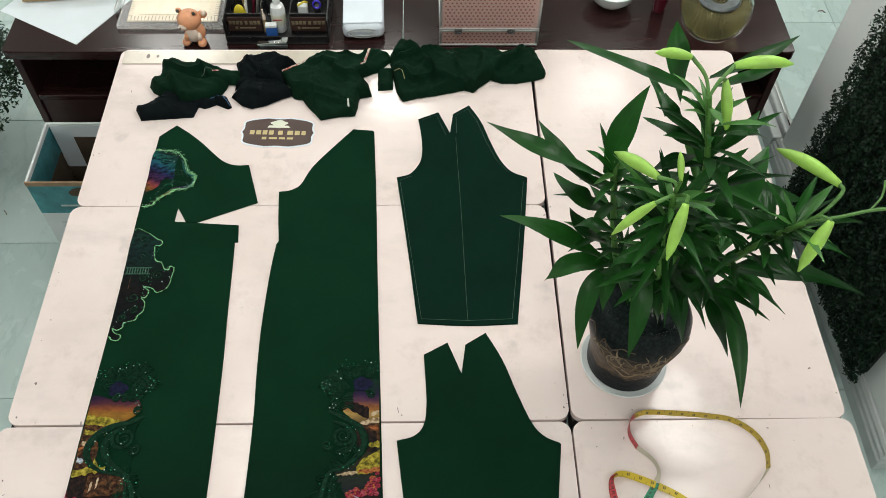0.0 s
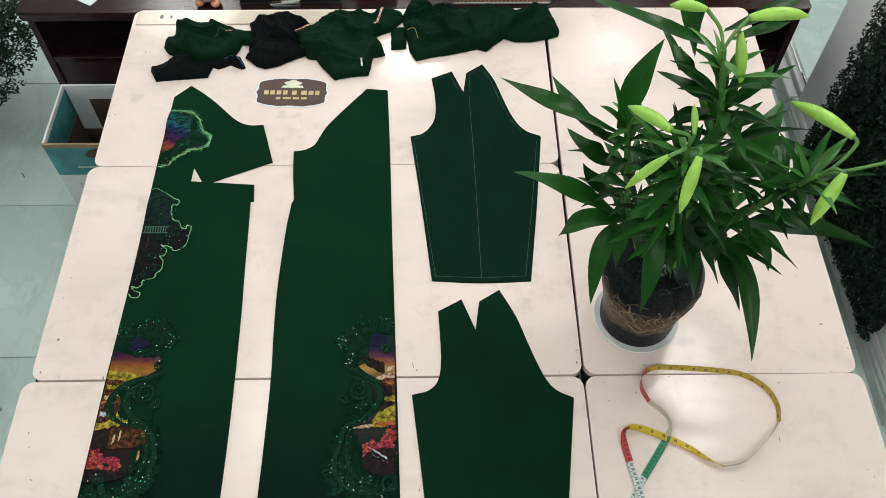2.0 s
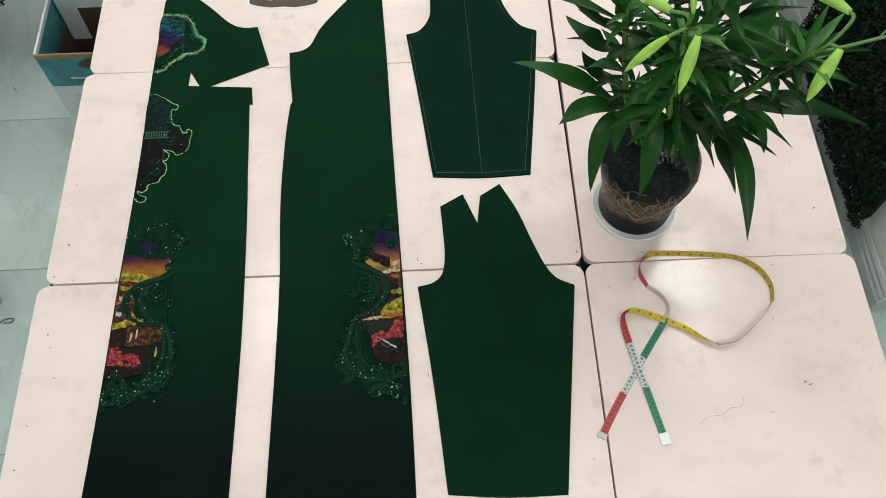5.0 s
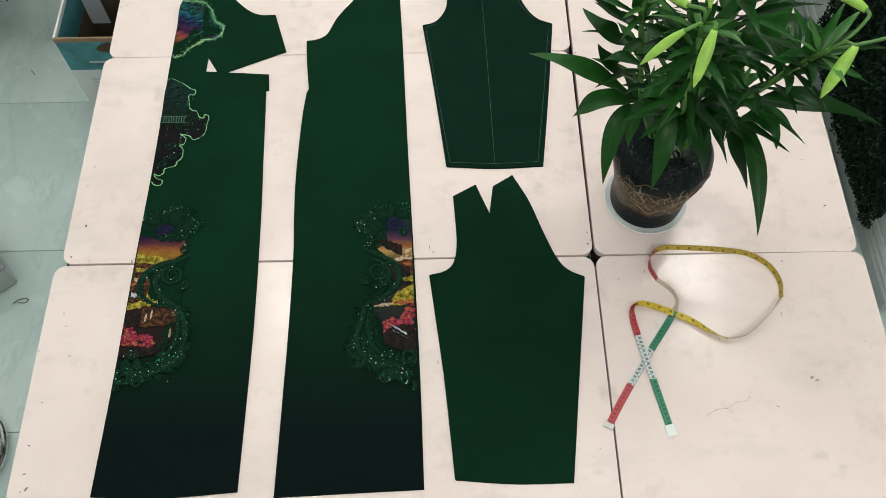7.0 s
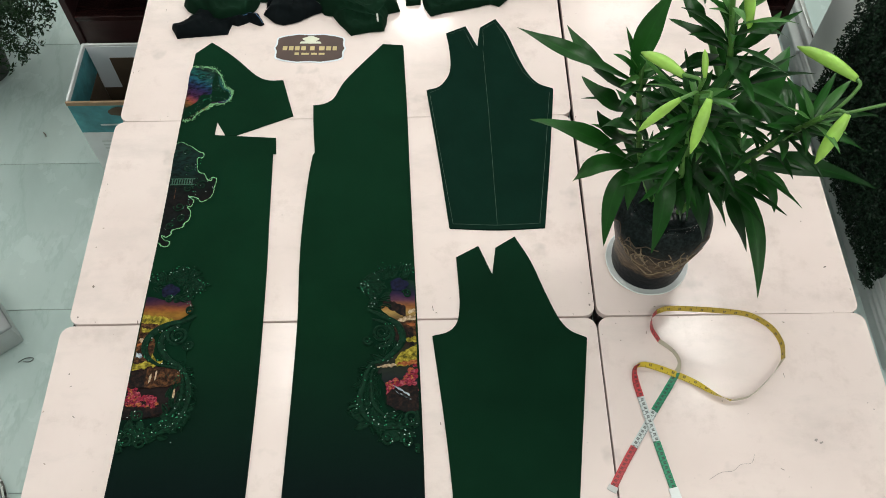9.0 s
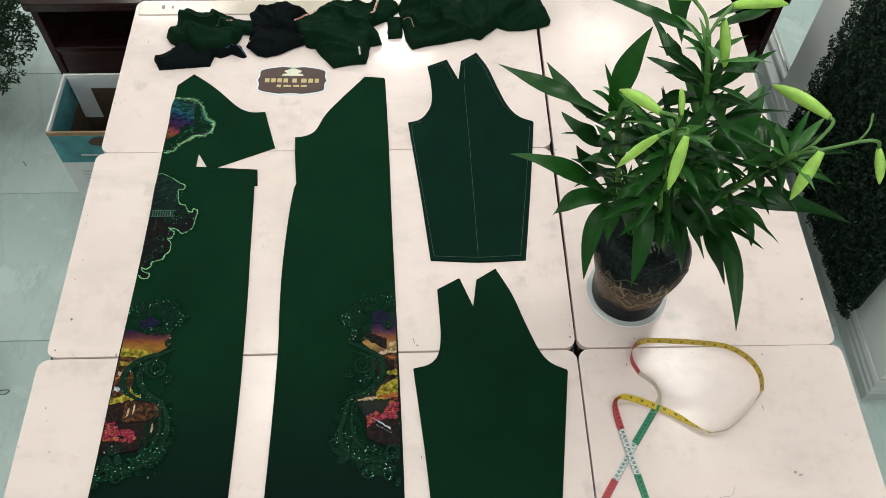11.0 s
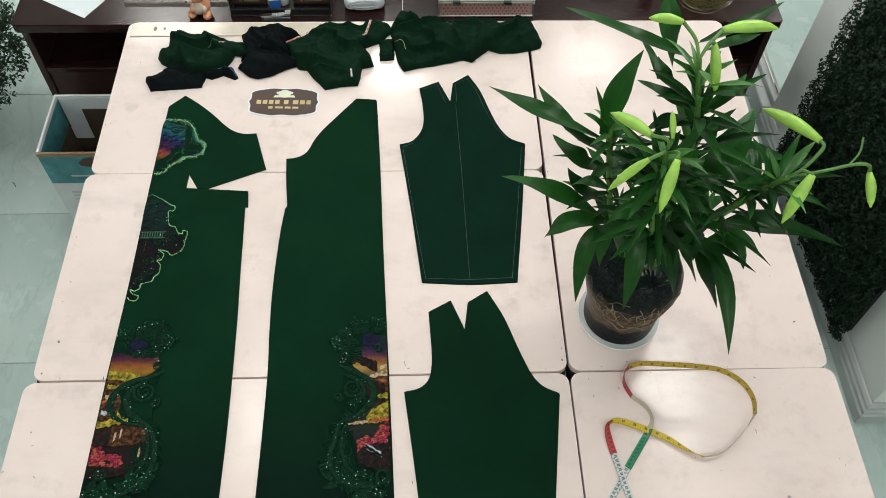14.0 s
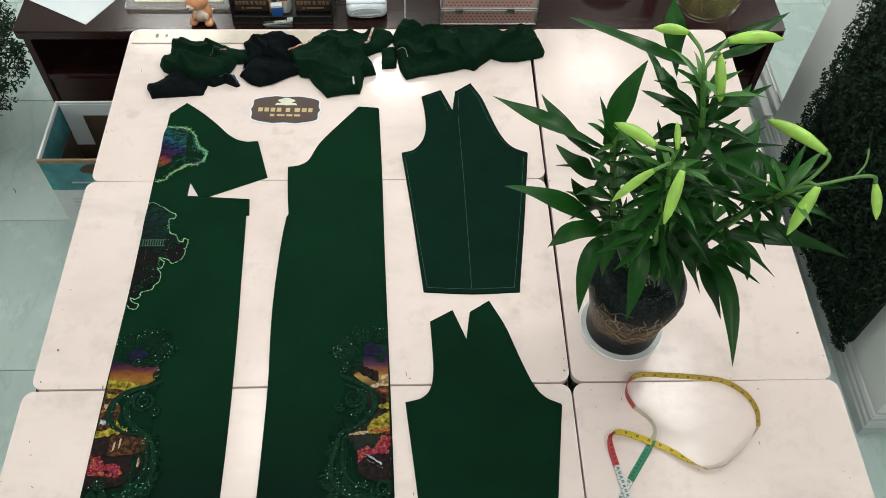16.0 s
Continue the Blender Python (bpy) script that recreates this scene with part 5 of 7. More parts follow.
def ribbon(name, pts, width, material, parent, label, z=0.003):
    bm = bmesh.new()
    rows = []
    pts = spline([(x, y, zz) for x, y, zz in pts], 5)
    for i, p in enumerate(pts):
        way = pts[min(i + 1, len(pts) - 1)] - pts[max(i - 1, 0)]
        side = Vector((-way.y, way.x, 0)).normalized() * width / 2
        rows.append([bm.verts.new(p + side * k + Vector((0, 0, zz))) for k, zz in ((-1, 0), (1, 0), (1, -0.0008), (-1, -0.0008))])
    for a, b in zip(rows, rows[1:]):
        for k in range(4):
            bm.faces.new((a[k], b[k], b[(k + 1) % 4], a[(k + 1) % 4]))
    bmesh.ops.recalc_face_normals(bm, faces=bm.faces)
    return part(name, bm, material, parent, label)


def on_cloth(sheets, pts, gap=0.002):
    """Points in plan laid on the highest sheet below them."""
    out = []
    for p in spline([(x, y, 0) for x, y in pts], 4):
        out.append((p.x, p.y, max(c.height(p.x, p.y) for c in sheets) + gap))
    return out


ribbon("selvage", on_cloth(lie4, [(-0.716, 1.074), (-0.689, 1.096), (-0.648, 1.134)], 0.003), 0.006, "selvage", s4, "red and white striped selvage")
ribbon("selvage", on_cloth(lie4, [(-0.468, 1.162), (-0.48, 1.124), (-0.49, 1.087)], 0.003), 0.007, "selvage", s4, "red and white striped selvage")
ribbon("selvage", on_cloth(lie4, [(-0.521, 0.942), (-0.519, 0.924)], 0.003), 0.005, "selvage_white", s4, "white frayed edge")
ribbon("selvage", on_cloth(lie2, [(-0.905, 1.047), (-0.893, 1.062)], 0.003), 0.006, "selvage", s2, "red and white striped selvage")
for pts, root, lie, m in (([(-0.836, 1.016), (-0.801, 1.042), (-0.726, 1.029), (-0.687, 1.003)], s3, lie3[1:], "thread"), ([(-0.907, 0.972), (-0.876, 0.985), (-0.866, 0.962), (-0.852, 0.952)], s1, lie1, "navy"),
                          ([(-0.94, 1.042), (-0.925, 1.06), (-0.912, 1.066)], s2, lie2, "thread"), ([(-0.396, 1.084), (-0.375, 1.059), (-0.365, 1.033)], s6, lie6[:1], "gold"),
                          ([(-0.241, 1.155), (-0.23, 1.14), (-0.225, 1.122)], s6, lie6[:1], "thread")):
    part("loose_thread", tube(on_cloth(lie, pts, 0.001), 0.0009, 5), m, root, "fine overlock thread", True)

# ---- label card, ruler ----
def lobed(cx, cy, rx, ry, amp, n=96, lobes=10):
    out = []
    for k in range(n):
        a = 2 * math.pi * k / n
        e = 4.0
        r = (abs(math.cos(a)) ** e + abs(math.sin(a)) ** e) ** (-1 / e)
        r *= 1 - amp * abs(math.sin(lobes * a / 2))
        out.append((cx + rx * r * math.cos(a), cy + ry * r * math.sin(a)))
    return out


card = thing("label_card", (-0.711, 0.857, TOP), "brown paper label card with gold print and a white scalloped border", "card")
turn = Matrix.Translation((-0.711, 0.857, 0)) @ Matrix.Rotation(radians(-1.5), 4, "Z") @ Matrix.Translation((0.711, -0.857, 0))
part("border", turned(slab(lobed(-0.711, 0.857, 0.102, 0.0565, 0.05), TOP + 0.0006, TOP + 0.0016), turn), "paper", card, "white border")
part("face", turned(slab(lobed(-0.711, 0.857, 0.0975, 0.0522, 0.055), TOP + 0.0014, TOP + 0.0022), turn), "sign", card, "dark brown face")
bm = slab([(-0.711 + 0.021 * math.cos(a) * (1 + 0.22 * math.sin(5 * a)), 0.888 + 0.015 * math.sin(a)) for a in [2 * math.pi * k / 40 for k in range(40)]], TOP + 0.002, TOP + 0.0027)
slab([(-0.742, 0.874), (-0.68, 0.874), (-0.684, 0.882), (-0.738, 0.882)], TOP + 0.002, TOP + 0.0026, bm)
part("emblem", turned(bm, turn), "pale", card, "pale emblem")


def lettering(x0, x1, y0, y1, z0, z1, widths):
    """Plain bars for the words of a mark."""
    total = sum(widths)
    x = x0
    for k, w in enumerate(widths):
        step = (x1 - x0) * w / total
        if k % 2 == 0:
            part("wording", turned(box(x, x + step, y0, y1, z0, z1), turn), "gold", card, "gold bar of print")
        x += step


lettering(-0.787, -0.635, 0.848, 0.863, TOP + 0.002, TOP + 0.0027, (2.6, 1, 2.6, 1, 2.6, 1, 2.6, 2.6, 2.6, 2.6, 3.2, 1, 2.8, 1, 2.4))
bm = bmesh.new()
box(-0.752, -0.74, 0.83, 0.839, TOP + 0.002, TOP + 0.0026, 0, bm)
lettering(-0.733, -0.668, 0.831, 0.838, TOP + 0.002, TOP + 0.0026, (4, 1, 3, 1, 3))
part("small_print", turned(bm, turn), "gold", card, "small gold bar of print")

rule = thing("ruler", (-1.0, 1.16, TOP), "pale worn wooden ruler with two dark marks", "ruler")
part("blade", turned(box(-1.19, -0.62, 1.132, 1.188, TOP + 0.0005, TOP + 0.0035, 0.001), Matrix.Identity(4)), "ruler", rule)
for x, s in ((-1.118, 0.011), (-1.09, 0.008)):
    part("mark", slab([(x + s * 0.5 * math.cos(a), 1.164 + s * math.sin(a) * 0.9) for a in [k * 0.628 for k in range(10)]], TOP + 0.0033, TOP + 0.0038), "dirt", rule)

# ---- measuring tape ----
def tape_strip(parent, pts, material, width=0.0155, label=""):
    """A strip of tape along (x, y, height of its middle, tilt): tilt 0 lies flat, 90 stands on edge."""
    fine = spline([(p[0], p[1], p[2]) for p in pts], 8)
    tilt = [v.x for v in spline([(p[3], 0, 0) for p in pts], 8)]
    bm = bmesh.new()
    uv = bm.loops.layers.uv.new("UVMap")
    run, rows, at = 0.0, [], []
    for i, p in enumerate(fine):
        way = (fine[min(i + 1, len(fine) - 1)] - fine[max(i - 1, 0)])
        way.z = 0
        way.normalize()
        side = Vector((-way.y, way.x, 0)) * math.cos(radians(tilt[i])) + Vector((0, 0, 1)) * math.sin(radians(tilt[i]))
        up = way.cross(side)
        run += (p - fine[i - 1]).length if i else 0
        rows.append([bm.verts.new(p + side * width * (0.5 - k) + up * s) for k, s in ((0, 0.0003), (1, 0.0003), (1, -0.0003), (0, -0.0003))])
        at.append(run)
    for i in range(len(rows) - 1):
        for k in range(4):
            f = bm.faces.new((rows[i][k], rows[i][(k + 1) % 4], rows[i + 1][(k + 1) % 4], rows[i + 1][k]))
            for lp, (r, kk) in zip(f.loops, ((i, k), (i, k + 1), (i + 1, k + 1), (i + 1, k))):
                lp[uv].uv = (at[r], (0.0, 1.0, 1.0, 0.0)[kk % 4])
    bmesh.ops.recalc_face_normals(bm, faces=bm.faces)
    return part("tape_section", bm, material, parent, label, True, 40)


tape = thing("measuring_tape", (0.2, -0.15, TOP), "yellow measuring tape with red, white and green ends, looped", "measuring tape")
Z0 = TOP + 0.0022
tape_strip(tape, [(0.114, -0.398, Z0, 0), (0.104, -0.348, Z0, 0), (0.094, -0.298, Z0 + 0.001, 0)], "tape_g", label="green section")
tape_strip(tape, [(0.094, -0.298, Z0 + 0.001, 0), (0.083, -0.247, Z0 + 0.003, 0), (0.074, -0.198, Z0 + 0.001, 0)], "tape_w", label="white section")
tape_strip(tape, [(0.074, -0.198, Z0 + 0.001, 0), (0.068, -0.165, Z0 + 0.004, 8), (0.068, -0.14, Z0 + 0.008, 45), (0.078, -0.127, Z0 + 0.009, 95)], "tape_r", label="red section")
tape_strip(tape, [(0.07, -0.136, Z0 + 0.009, 100), (0.083, -0.127, Z0 + 0.009, 150), (0.105, -0.128, Z0 + 0.006, 172), (0.152, -0.146, Z0 + 0.004, 180), (0.197, -0.169, Z0 + 0.004, 170), (0.233, -0.195, Z0 + 0.006, 140), (0.266, -0.213, Z0 + 0.008, 100)], "tape_y", label="yellow section")
tape_strip(tape, [(0.266, -0.213, Z0 + 0.008, 100), (0.31, -0.203, Z0 + 0.009, 90), (0.366, -0.157, Z0 + 0.009, 88), (0.4, -0.118, Z0 + 0.008, 105)], "tape_back", label="tape standing on its edge")
tape_strip(tape, [(0.4, -0.118, Z0 + 0.008, 105), (0.405, -0.08, Z0 + 0.008, 106), (0.389, -0.04, Z0 + 0.008, 106), (0.349, -0.009, Z0 + 0.0075, 107), (0.297, 0.002, Z0 + 0.0075, 109), (0.228, 0.009, Z0 + 0.0075, 112), (0.166, 0.012, Z0 + 0.0075, 109), (0.138, 0.004, Z0 + 0.008, 110)], "tape_y2", label="yellow section")
tape_strip(tape, [(0.138, 0.004, Z0 + 0.008, 110), (0.124, -0.012, Z0 + 0.009, 92), (0.12, -0.039, Z0 + 0.009, 80), (0.132, -0.069, Z0 + 0.009, 80)], "tape_r", label="red section on its edge")
tape_strip(tape, [(0.132, -0.069, Z0 + 0.009, 80), (0.159, -0.095, Z0 + 0.009, 86), (0.169, -0.12, Z0 + 0.008, 80), (0.161, -0.145, Z0 + 0.004, 40)], "tape_back", label="tape standing on its edge")
tape_strip(tape, [(0.161, -0.145, Z0 + 0.004, 40), (0.14, -0.175, Z0, 8), (0.1, -0.23, Z0 - 0.001, 0)], "tape_g", label="green section")
tape_strip(tape, [(0.1, -0.23, Z0 - 0.001, 0), (0.073, -0.27, Z0 - 0.001, 0), (0.046, -0.308, Z0 - 0.001, 0)], "tape_w", label="white section")
tape_strip(tape, [(0.046, -0.308, Z0 - 0.001, 0), (0.018, -0.35, Z0 - 0.001, 0), (-0.008, -0.392, Z0 - 0.001, 0)], "tape_r", label="red section")


def tape_tip(a, b, material):
    a, b = Vector(a), Vector(b)
    way = b - a
    bm = box(-0.0102, 0.0102, 0, way.length, -0.0012, 0.0012, 0.0005)
    return part("end_clip", turned(bm, Matrix.Translation((*a, Z0)) @ Matrix.Rotation(math.atan2(way.y, way.x) - math.pi / 2, 4, "Z")), material, tape, "metal end clip")


tape_tip((0.1135, -0.396), (0.1185, -0.42), "plastic_white")
tape_tip((-0.007, -0.39), (-0.0135, -0.401), "alu")

# ---- lily plant in its vase ----
VX, VY = 0.134, 0.143
saucer = lathe([(0.0, 0.001), (0.07, 0.001), (0.088, 0.004), (0.097, 0.011), (0.0955, 0.0125), (0.087, 0.0075), (0.07, 0.006), (0.0, 0.006)], (VX, VY, TOP), 56)
solo("saucer", saucer, "china", "round white china saucer under the vase", "saucer", smooth=True)
vase = thing("plant_vase", (VX, VY, TOP + 0.007), "clear glass vase with dark wet earth and brown roots", "vase")
outer = [(0.0835, 0.239), (0.08, 0.25), (0.082, 0.258), (0.0795, 0.258), (0.0775, 0.25), (0.0815, 0.239), (0.0835, 0.239)]
glass = part("glass_rim", lathe(outer, (VX, VY, TOP + 0.007), 64), "glass", vase, "clear glass rim", True)
glass.visible_shadow = False
mass = Mat("wet_earth_with_roots", (0.04, 0.03, 0.02), 0.4)
mass.p.inputs["Specular IOR Level"].default_value = 0.05
mass.p.inputs["Coat Weight"].default_value = 0.18
mass.p.inputs["Coat Roughness"].default_value = 0.04
mass.p.inputs["Coat IOR"].default_value = 1.3
sep = mass.node("ShaderNodeSeparateXYZ")
mass.link(mass.coords().outputs["Object"], sep.inputs[0])
level = mass.math("ADD", sep.outputs[2], mass.math("MULTIPLY", mass.math("SUBTRACT", mass.noise(22, 4), 0.5), 0.07))
strands = mass.ramp(mass.noise(55, 5, 0.65, (1, 1, 2.6)), [(0.34, (0.018, 0.013, 0.009)), (0.5, (0.075, 0.05, 0.03)), (0.7, (0.16, 0.115, 0.07))])
rng_ = mass.node("ShaderNodeMapRange")
rng_.inputs["From Min"].default_value, rng_.inputs["From Max"].default_value = 0.81, 0.824
mass.link(level, rng_.inputs["Value"])
low = mass.mix(rng_.outputs[0], (0.004, 0.0065, 0.009), strands)
rng2 = mass.node("ShaderNodeMapRange")
rng2.inputs["From Min"].default_value, rng2.inputs["From Max"].default_value = 0.885, 0.935
mass.link(level, rng2.inputs["Value"])
mass.colour(mass.mix(rng2.outputs[0], low, mass.ramp(mass.noise(140, 3), [(0.4, (0.004, 0.007, 0.007)), (0.7, (0.016, 0.023, 0.024))])))
mass.bump(mass.noise(80, 4), 0.4, 0.003)
inner = [(0.0, 0.0), (0.075, 0.0), (0.083, 0.006), (0.085, 0.03), (0.084, 0.06), (0.0905, 0.1), (0.1015, 0.15), (0.107, 0.182), (0.104, 0.204), (0.094, 0.226), (0.082, 0.24), (0.074, 0.243), (0.0, 0.244)]
part("body", lathe(inner, (VX, VY, TOP + 0.007), 48), mass.m, vase, "glass body filled with dark wet earth and moss", True)
rnd = random.Random(21)


def vase_r(h):
    pts = [(0.03, 0.085), (0.06, 0.084), (0.1, 0.0905), (0.15, 0.1015), (0.182, 0.107), (0.204, 0.104), (0.25, 0.09)]
    for (a, ra), (b, rb) in zip(pts, pts[1:]):
        if h <= b:
            return ra + (rb - ra) * (h - a) / (b - a)
    return 0.09


for k in range(18):
    a, h = rnd.uniform(-3.2, -0.8), rnd.uniform(0.1, 0.185)
    pts = []
    for j in range(7):
        pts.append((VX + (vase_r(h) + 0.0004) * math.cos(a), VY + (vase_r(h) + 0.0004) * math.sin(a), TOP + 0.007 + h))
        a += rnd.uniform(0.05, 0.26)
        h = min(0.205, max(0.06, h + rnd.uniform(-0.03, 0.028)))
    part("root", tube(spline(pts, 4), rnd.uniform(0.0007, 0.0018), 5), "root_pale" if k % 2 == 0 else "root", vase, "", True)

for k in range(12):
    a, h = rnd.uniform(-2.3, -0.6), rnd.uniform(0.17, 0.2)
    pts = []
    for j in range(5):
        pts.append((VX + (vase_r(h) + 0.0004) * math.cos(a), VY + (vase_r(h) + 0.0004) * math.sin(a), TOP + 0.007 + h))
        a += rnd.uniform(-0.09, 0.09)
        h -= rnd.uniform(0.008, 0.018)
    part("root", tube(spline(pts, 4), rnd.uniform(0.0008, 0.0016), 5), "root_pale", vase, "", True)

plant = thing("lily_plant", (VX, VY, TOP + 0.24), "leafy green lily plant with pale green closed buds", "plant")


def blade(base, tip, width, arch=0.03, fold=0.22, twist=0.0, bm=None, n=9, via=None):
    """A long pointed leaf from base to tip, arched upwards, folded along its rib."""
    own = bm if bm is not None else bmesh.new()
    uv = own.loops.layers.uv.verify()
    a, b = Vector(base), Vector(tip)
    mid = 2 * Vector(via) - (a + b) / 2 if via else (a + b) / 2 + Vector((0, 0, arch))
    rows = []
    for i in range(n + 1):
        u = i / n
        p = a * (1 - u) ** 2 + mid * 2 * u * (1 - u) + b * u * u
        way = ((mid - a) * (1 - u) + (b - mid) * u).normalized()
        side = way.cross(Vector((0, 0, 1)))
        side = side.normalized() if side.length > 0.05 else Vector((1, 0, 0))
        up = side.cross(way)
        t = twist * (u - 0.3)
        side, up = side * math.cos(t) + up * math.sin(t), up * math.cos(t) - side * math.sin(t)
        w = width / 2 * max(0.03, (math.sin(math.pi * u ** 0.82)) ** 0.9) if u < 1 else 0.0004
        if i == 0:
            w = width * 0.14
        wave = 0.2 * math.sin(9 * u + width * 400)
        rows.append([own.verts.new(p + side * w * v + up * w * (fold * abs(v) ** 1.4 + wave * v * abs(v))) for v in (-1, -0.5, 0, 0.5, 1)])
    for i in range(n):
        for k in range(4):
            f = own.faces.new((rows[i][k], rows[i][k + 1], rows[i + 1][k + 1], rows[i + 1][k]))
            f.smooth = True
            for lp, (r, c) in zip(f.loops, ((i, k), (i, k + 1), (i + 1, k + 1), (i + 1, k))):
                lp[uv].uv = (r / n, c / 4)
    return own


def leaf(base, tip, width, arch=0.03, material="leaf", twist=0.0, fold=0.22, via=None):
    return part("leaf", blade(base, tip, width, arch, fold, twist, None, 12 if via else 9, via), material, plant, "", True, 80)


STEMS = [
    spline([(0.125, 0.13, 0.97), (0.15, 0.14, 1.2), (0.152, 0.15, 1.38), (0.116, 0.161, 1.55)], 8),
    spline([(0.12, 0.12, 0.97), (0.115, 0.1, 1.16), (0.09, 0.08, 1.33), (0.074, 0.066, 1.43)], 8),
    spline([(0.14, 0.12, 0.97), (0.21, 0.1, 1.16), (0.255, 0.06, 1.32), (0.277, 0.026, 1.41)], 8),
    spline([(0.11, 0.14, 0.97), (0.06, 0.185, 1.1), (0.035, 0.222, 1.24), (0.028, 0.238, 1.32)], 8),
]
for s in STEMS:
    part("stem", tube(s, [0.0078 - 0.0034 * k / len(s) for k in range(len(s))], 8), "stem", plant, "", True)

# large leaves
leaf((0.009, 0.225, 1.29), (-0.201, 0.326, 1.33), 0.037, via=(-0.105, 0.226, 1.36))
leaf((0.0, 0.219, 1.27), (-0.103, 0.34, 1.32), 0.034, via=(-0.064, 0.233, 1.33))
leaf((0.017, 0.242, 1.28), (0.066, 0.283, 1.46), 0.047, via=(0.032, 0.255, 1.38))
leaf((0.021, 0.207, 1.22), (-0.077, 0.255, 1.27), 0.042, via=(-0.037, 0.198, 1.27))
leaf((0.031, 0.176, 1.16), (-0.045, 0.212, 1.22), 0.036, via=(-0.019, 0.165, 1.21))
leaf((0.028, 0.148, 1.14), (-0.17, 0.233, 1.17), 0.042, via=(-0.08, 0.173, 1.2))
leaf((0.035, 0.146, 1.13), (-0.083, 0.141, 1.08), 0.05, via=(-0.039, 0.131, 1.15))
leaf((0.022, 0.13, 1.14), (-0.018, 0.035, 1.0), 0.038, via=(-0.009, 0.087, 1.1))
leaf((0.087, 0.122, 1.15), (0.069, -0.002, 1.03), 0.042, via=(0.083, 0.058, 1.13))
leaf((0.116, 0.107, 1.15), (0.178, 0.028, 1.03), 0.046, via=(0.151, 0.064, 1.12))
leaf((0.208, 0.09, 1.14), (0.261, -0.108, 1.03), 0.042, via=(0.253, 0.022, 1.11))
leaf((0.202, 0.09, 1.13), (0.265, 0.004, 1.02), 0.034, via=(0.232, 0.042, 1.09))
leaf((0.229, 0.082, 1.15), (0.304, 0.045, 1.1), 0.05, via=(0.278, 0.075, 1.15))
leaf((0.234, 0.095, 1.18), (0.478, 0.048, 1.17), 0.05, via=(0.33, 0.067, 1.22))
leaf((0.241, 0.101, 1.18), (0.337, 0.067, 1.12), 0.026, via=(0.284, 0.081, 1.17))
leaf((0.193, 0.124, 1.25), (0.295, 0.246, 1.35), 0.062, via=(0.235, 0.161, 1.32))
leaf((0.2, 0.171, 1.26), (0.364, 0.168, 1.29), 0.06, via=(0.264, 0.171, 1.3))
leaf((0.223, 0.175, 1.22), (0.321, 0.152, 1.23), 0.04, via=(0.268, 0.164, 1.25))
leaf((0.136, 0.226, 1.49), (-0.08, 0.327, 1.52), 0.03, via=(0.005, 0.218, 1.56))
leaf((0.126, 0.279, 1.42), (0.1, 0.338, 1.55), 0.05, via=(0.104, 0.294, 1.5))
leaf((0.14, 0.235, 1.52), (0.287, 0.29, 1.56), 0.028, via=(0.197, 0.23, 1.56))
leaf((0.157, 0.236, 1.5), (0.252, 0.255, 1.52), 0.026, via=(0.19, 0.223, 1.53))
leaf((0.135, 0.181, 1.44), (0.076, 0.233, 1.49), 0.034, via=(0.085, 0.188, 1.48))
leaf((0.139, 0.173, 1.42), (0.045, 0.217, 1.45), 0.028, via=(0.086, 0.185, 1.45))
leaf((0.149, 0.19, 1.43), (0.258, 0.195, 1.42), 0.03, via=(0.186, 0.17, 1.47))
leaf((0.165, 0.185, 1.4), (0.249, 0.242, 1.44), 0.022, via=(0.206, 0.194, 1.44))
leaf((0.138, 0.178, 1.4), (0.05, 0.139, 1.4), 0.026, via=(0.083, 0.137, 1.43))
leaf((0.173, 0.197, 1.38), (0.196, 0.133, 1.36), 0.03, via=(0.173, 0.151, 1.4))
leaf((0.083, 0.219, 1.45), (0.065, 0.31, 1.46), 0.016, via=(0.074, 0.255, 1.47))
leaf((0.07, 0.099, 1.3), (0.02, 0.126, 1.34), 0.02, via=(0.029, 0.097, 1.35))
leaf((0.086, 0.099, 1.3), (0.159, 0.027, 1.3), 0.022, via=(0.133, 0.047, 1.34))
leaf((0.096, 0.126, 1.15), (0.01, 0.135, 1.13), 0.036, via=(0.046, 0.105, 1.16))
leaf((0.152, 0.118, 1.15), (0.287, 0.116, 1.15), 0.04, via=(0.208, 0.102, 1.18))
leaf((0.18, 0.111, 1.1), (0.231, 0.06, 1.03), 0.018, via=(0.204, 0.09, 1.08))
leaf((0.179, 0.104, 1.12), (0.249, 0.082, 1.06), 0.016, via=(0.215, 0.097, 1.1))
leaf((0.097, 0.111, 1.16), (0.129, 0.054, 1.06), 0.03, via=(0.113, 0.078, 1.13))
leaf((0.046, 0.127, 1.15), (0.027, 0.083, 1.06), 0.03, via=(0.029, 0.107, 1.12))
leaf((0.145, 0.111, 1.15), (0.208, 0.069, 1.08), 0.03, via=(0.188, 0.09, 1.13))
leaf((0.112, 0.111, 1.17), (0.025, 0.108, 1.17), 0.026, via=(0.056, 0.11, 1.2))
leaf((0.158, 0.103, 1.18), (0.228, 0.11, 1.2), 0.024, via=(0.181, 0.104, 1.22))
leaf((0.031, 0.119, 1.25), (-0.055, 0.133, 1.26), 0.024, via=(-0.021, 0.119, 1.29))
leaf((0.232, 0.077, 1.3), (0.265, 0.141, 1.35), 0.018, via=(0.253, 0.09, 1.34))
leaf((0.251, 0.07, 1.3), (0.289, 0.114, 1.35), 0.018, via=(0.272, 0.076, 1.34))
leaf((0.11, 0.2, 1.0), (0.2, 0.25, 1.12), 0.04, 0.04)
leaf((0.17, 0.18, 1.0), (0.3, 0.2, 1.14), 0.045, 0.05)
leaf((0.1, 0.18, 1.0), (0.02, 0.26, 1.1), 0.04, 0.04)

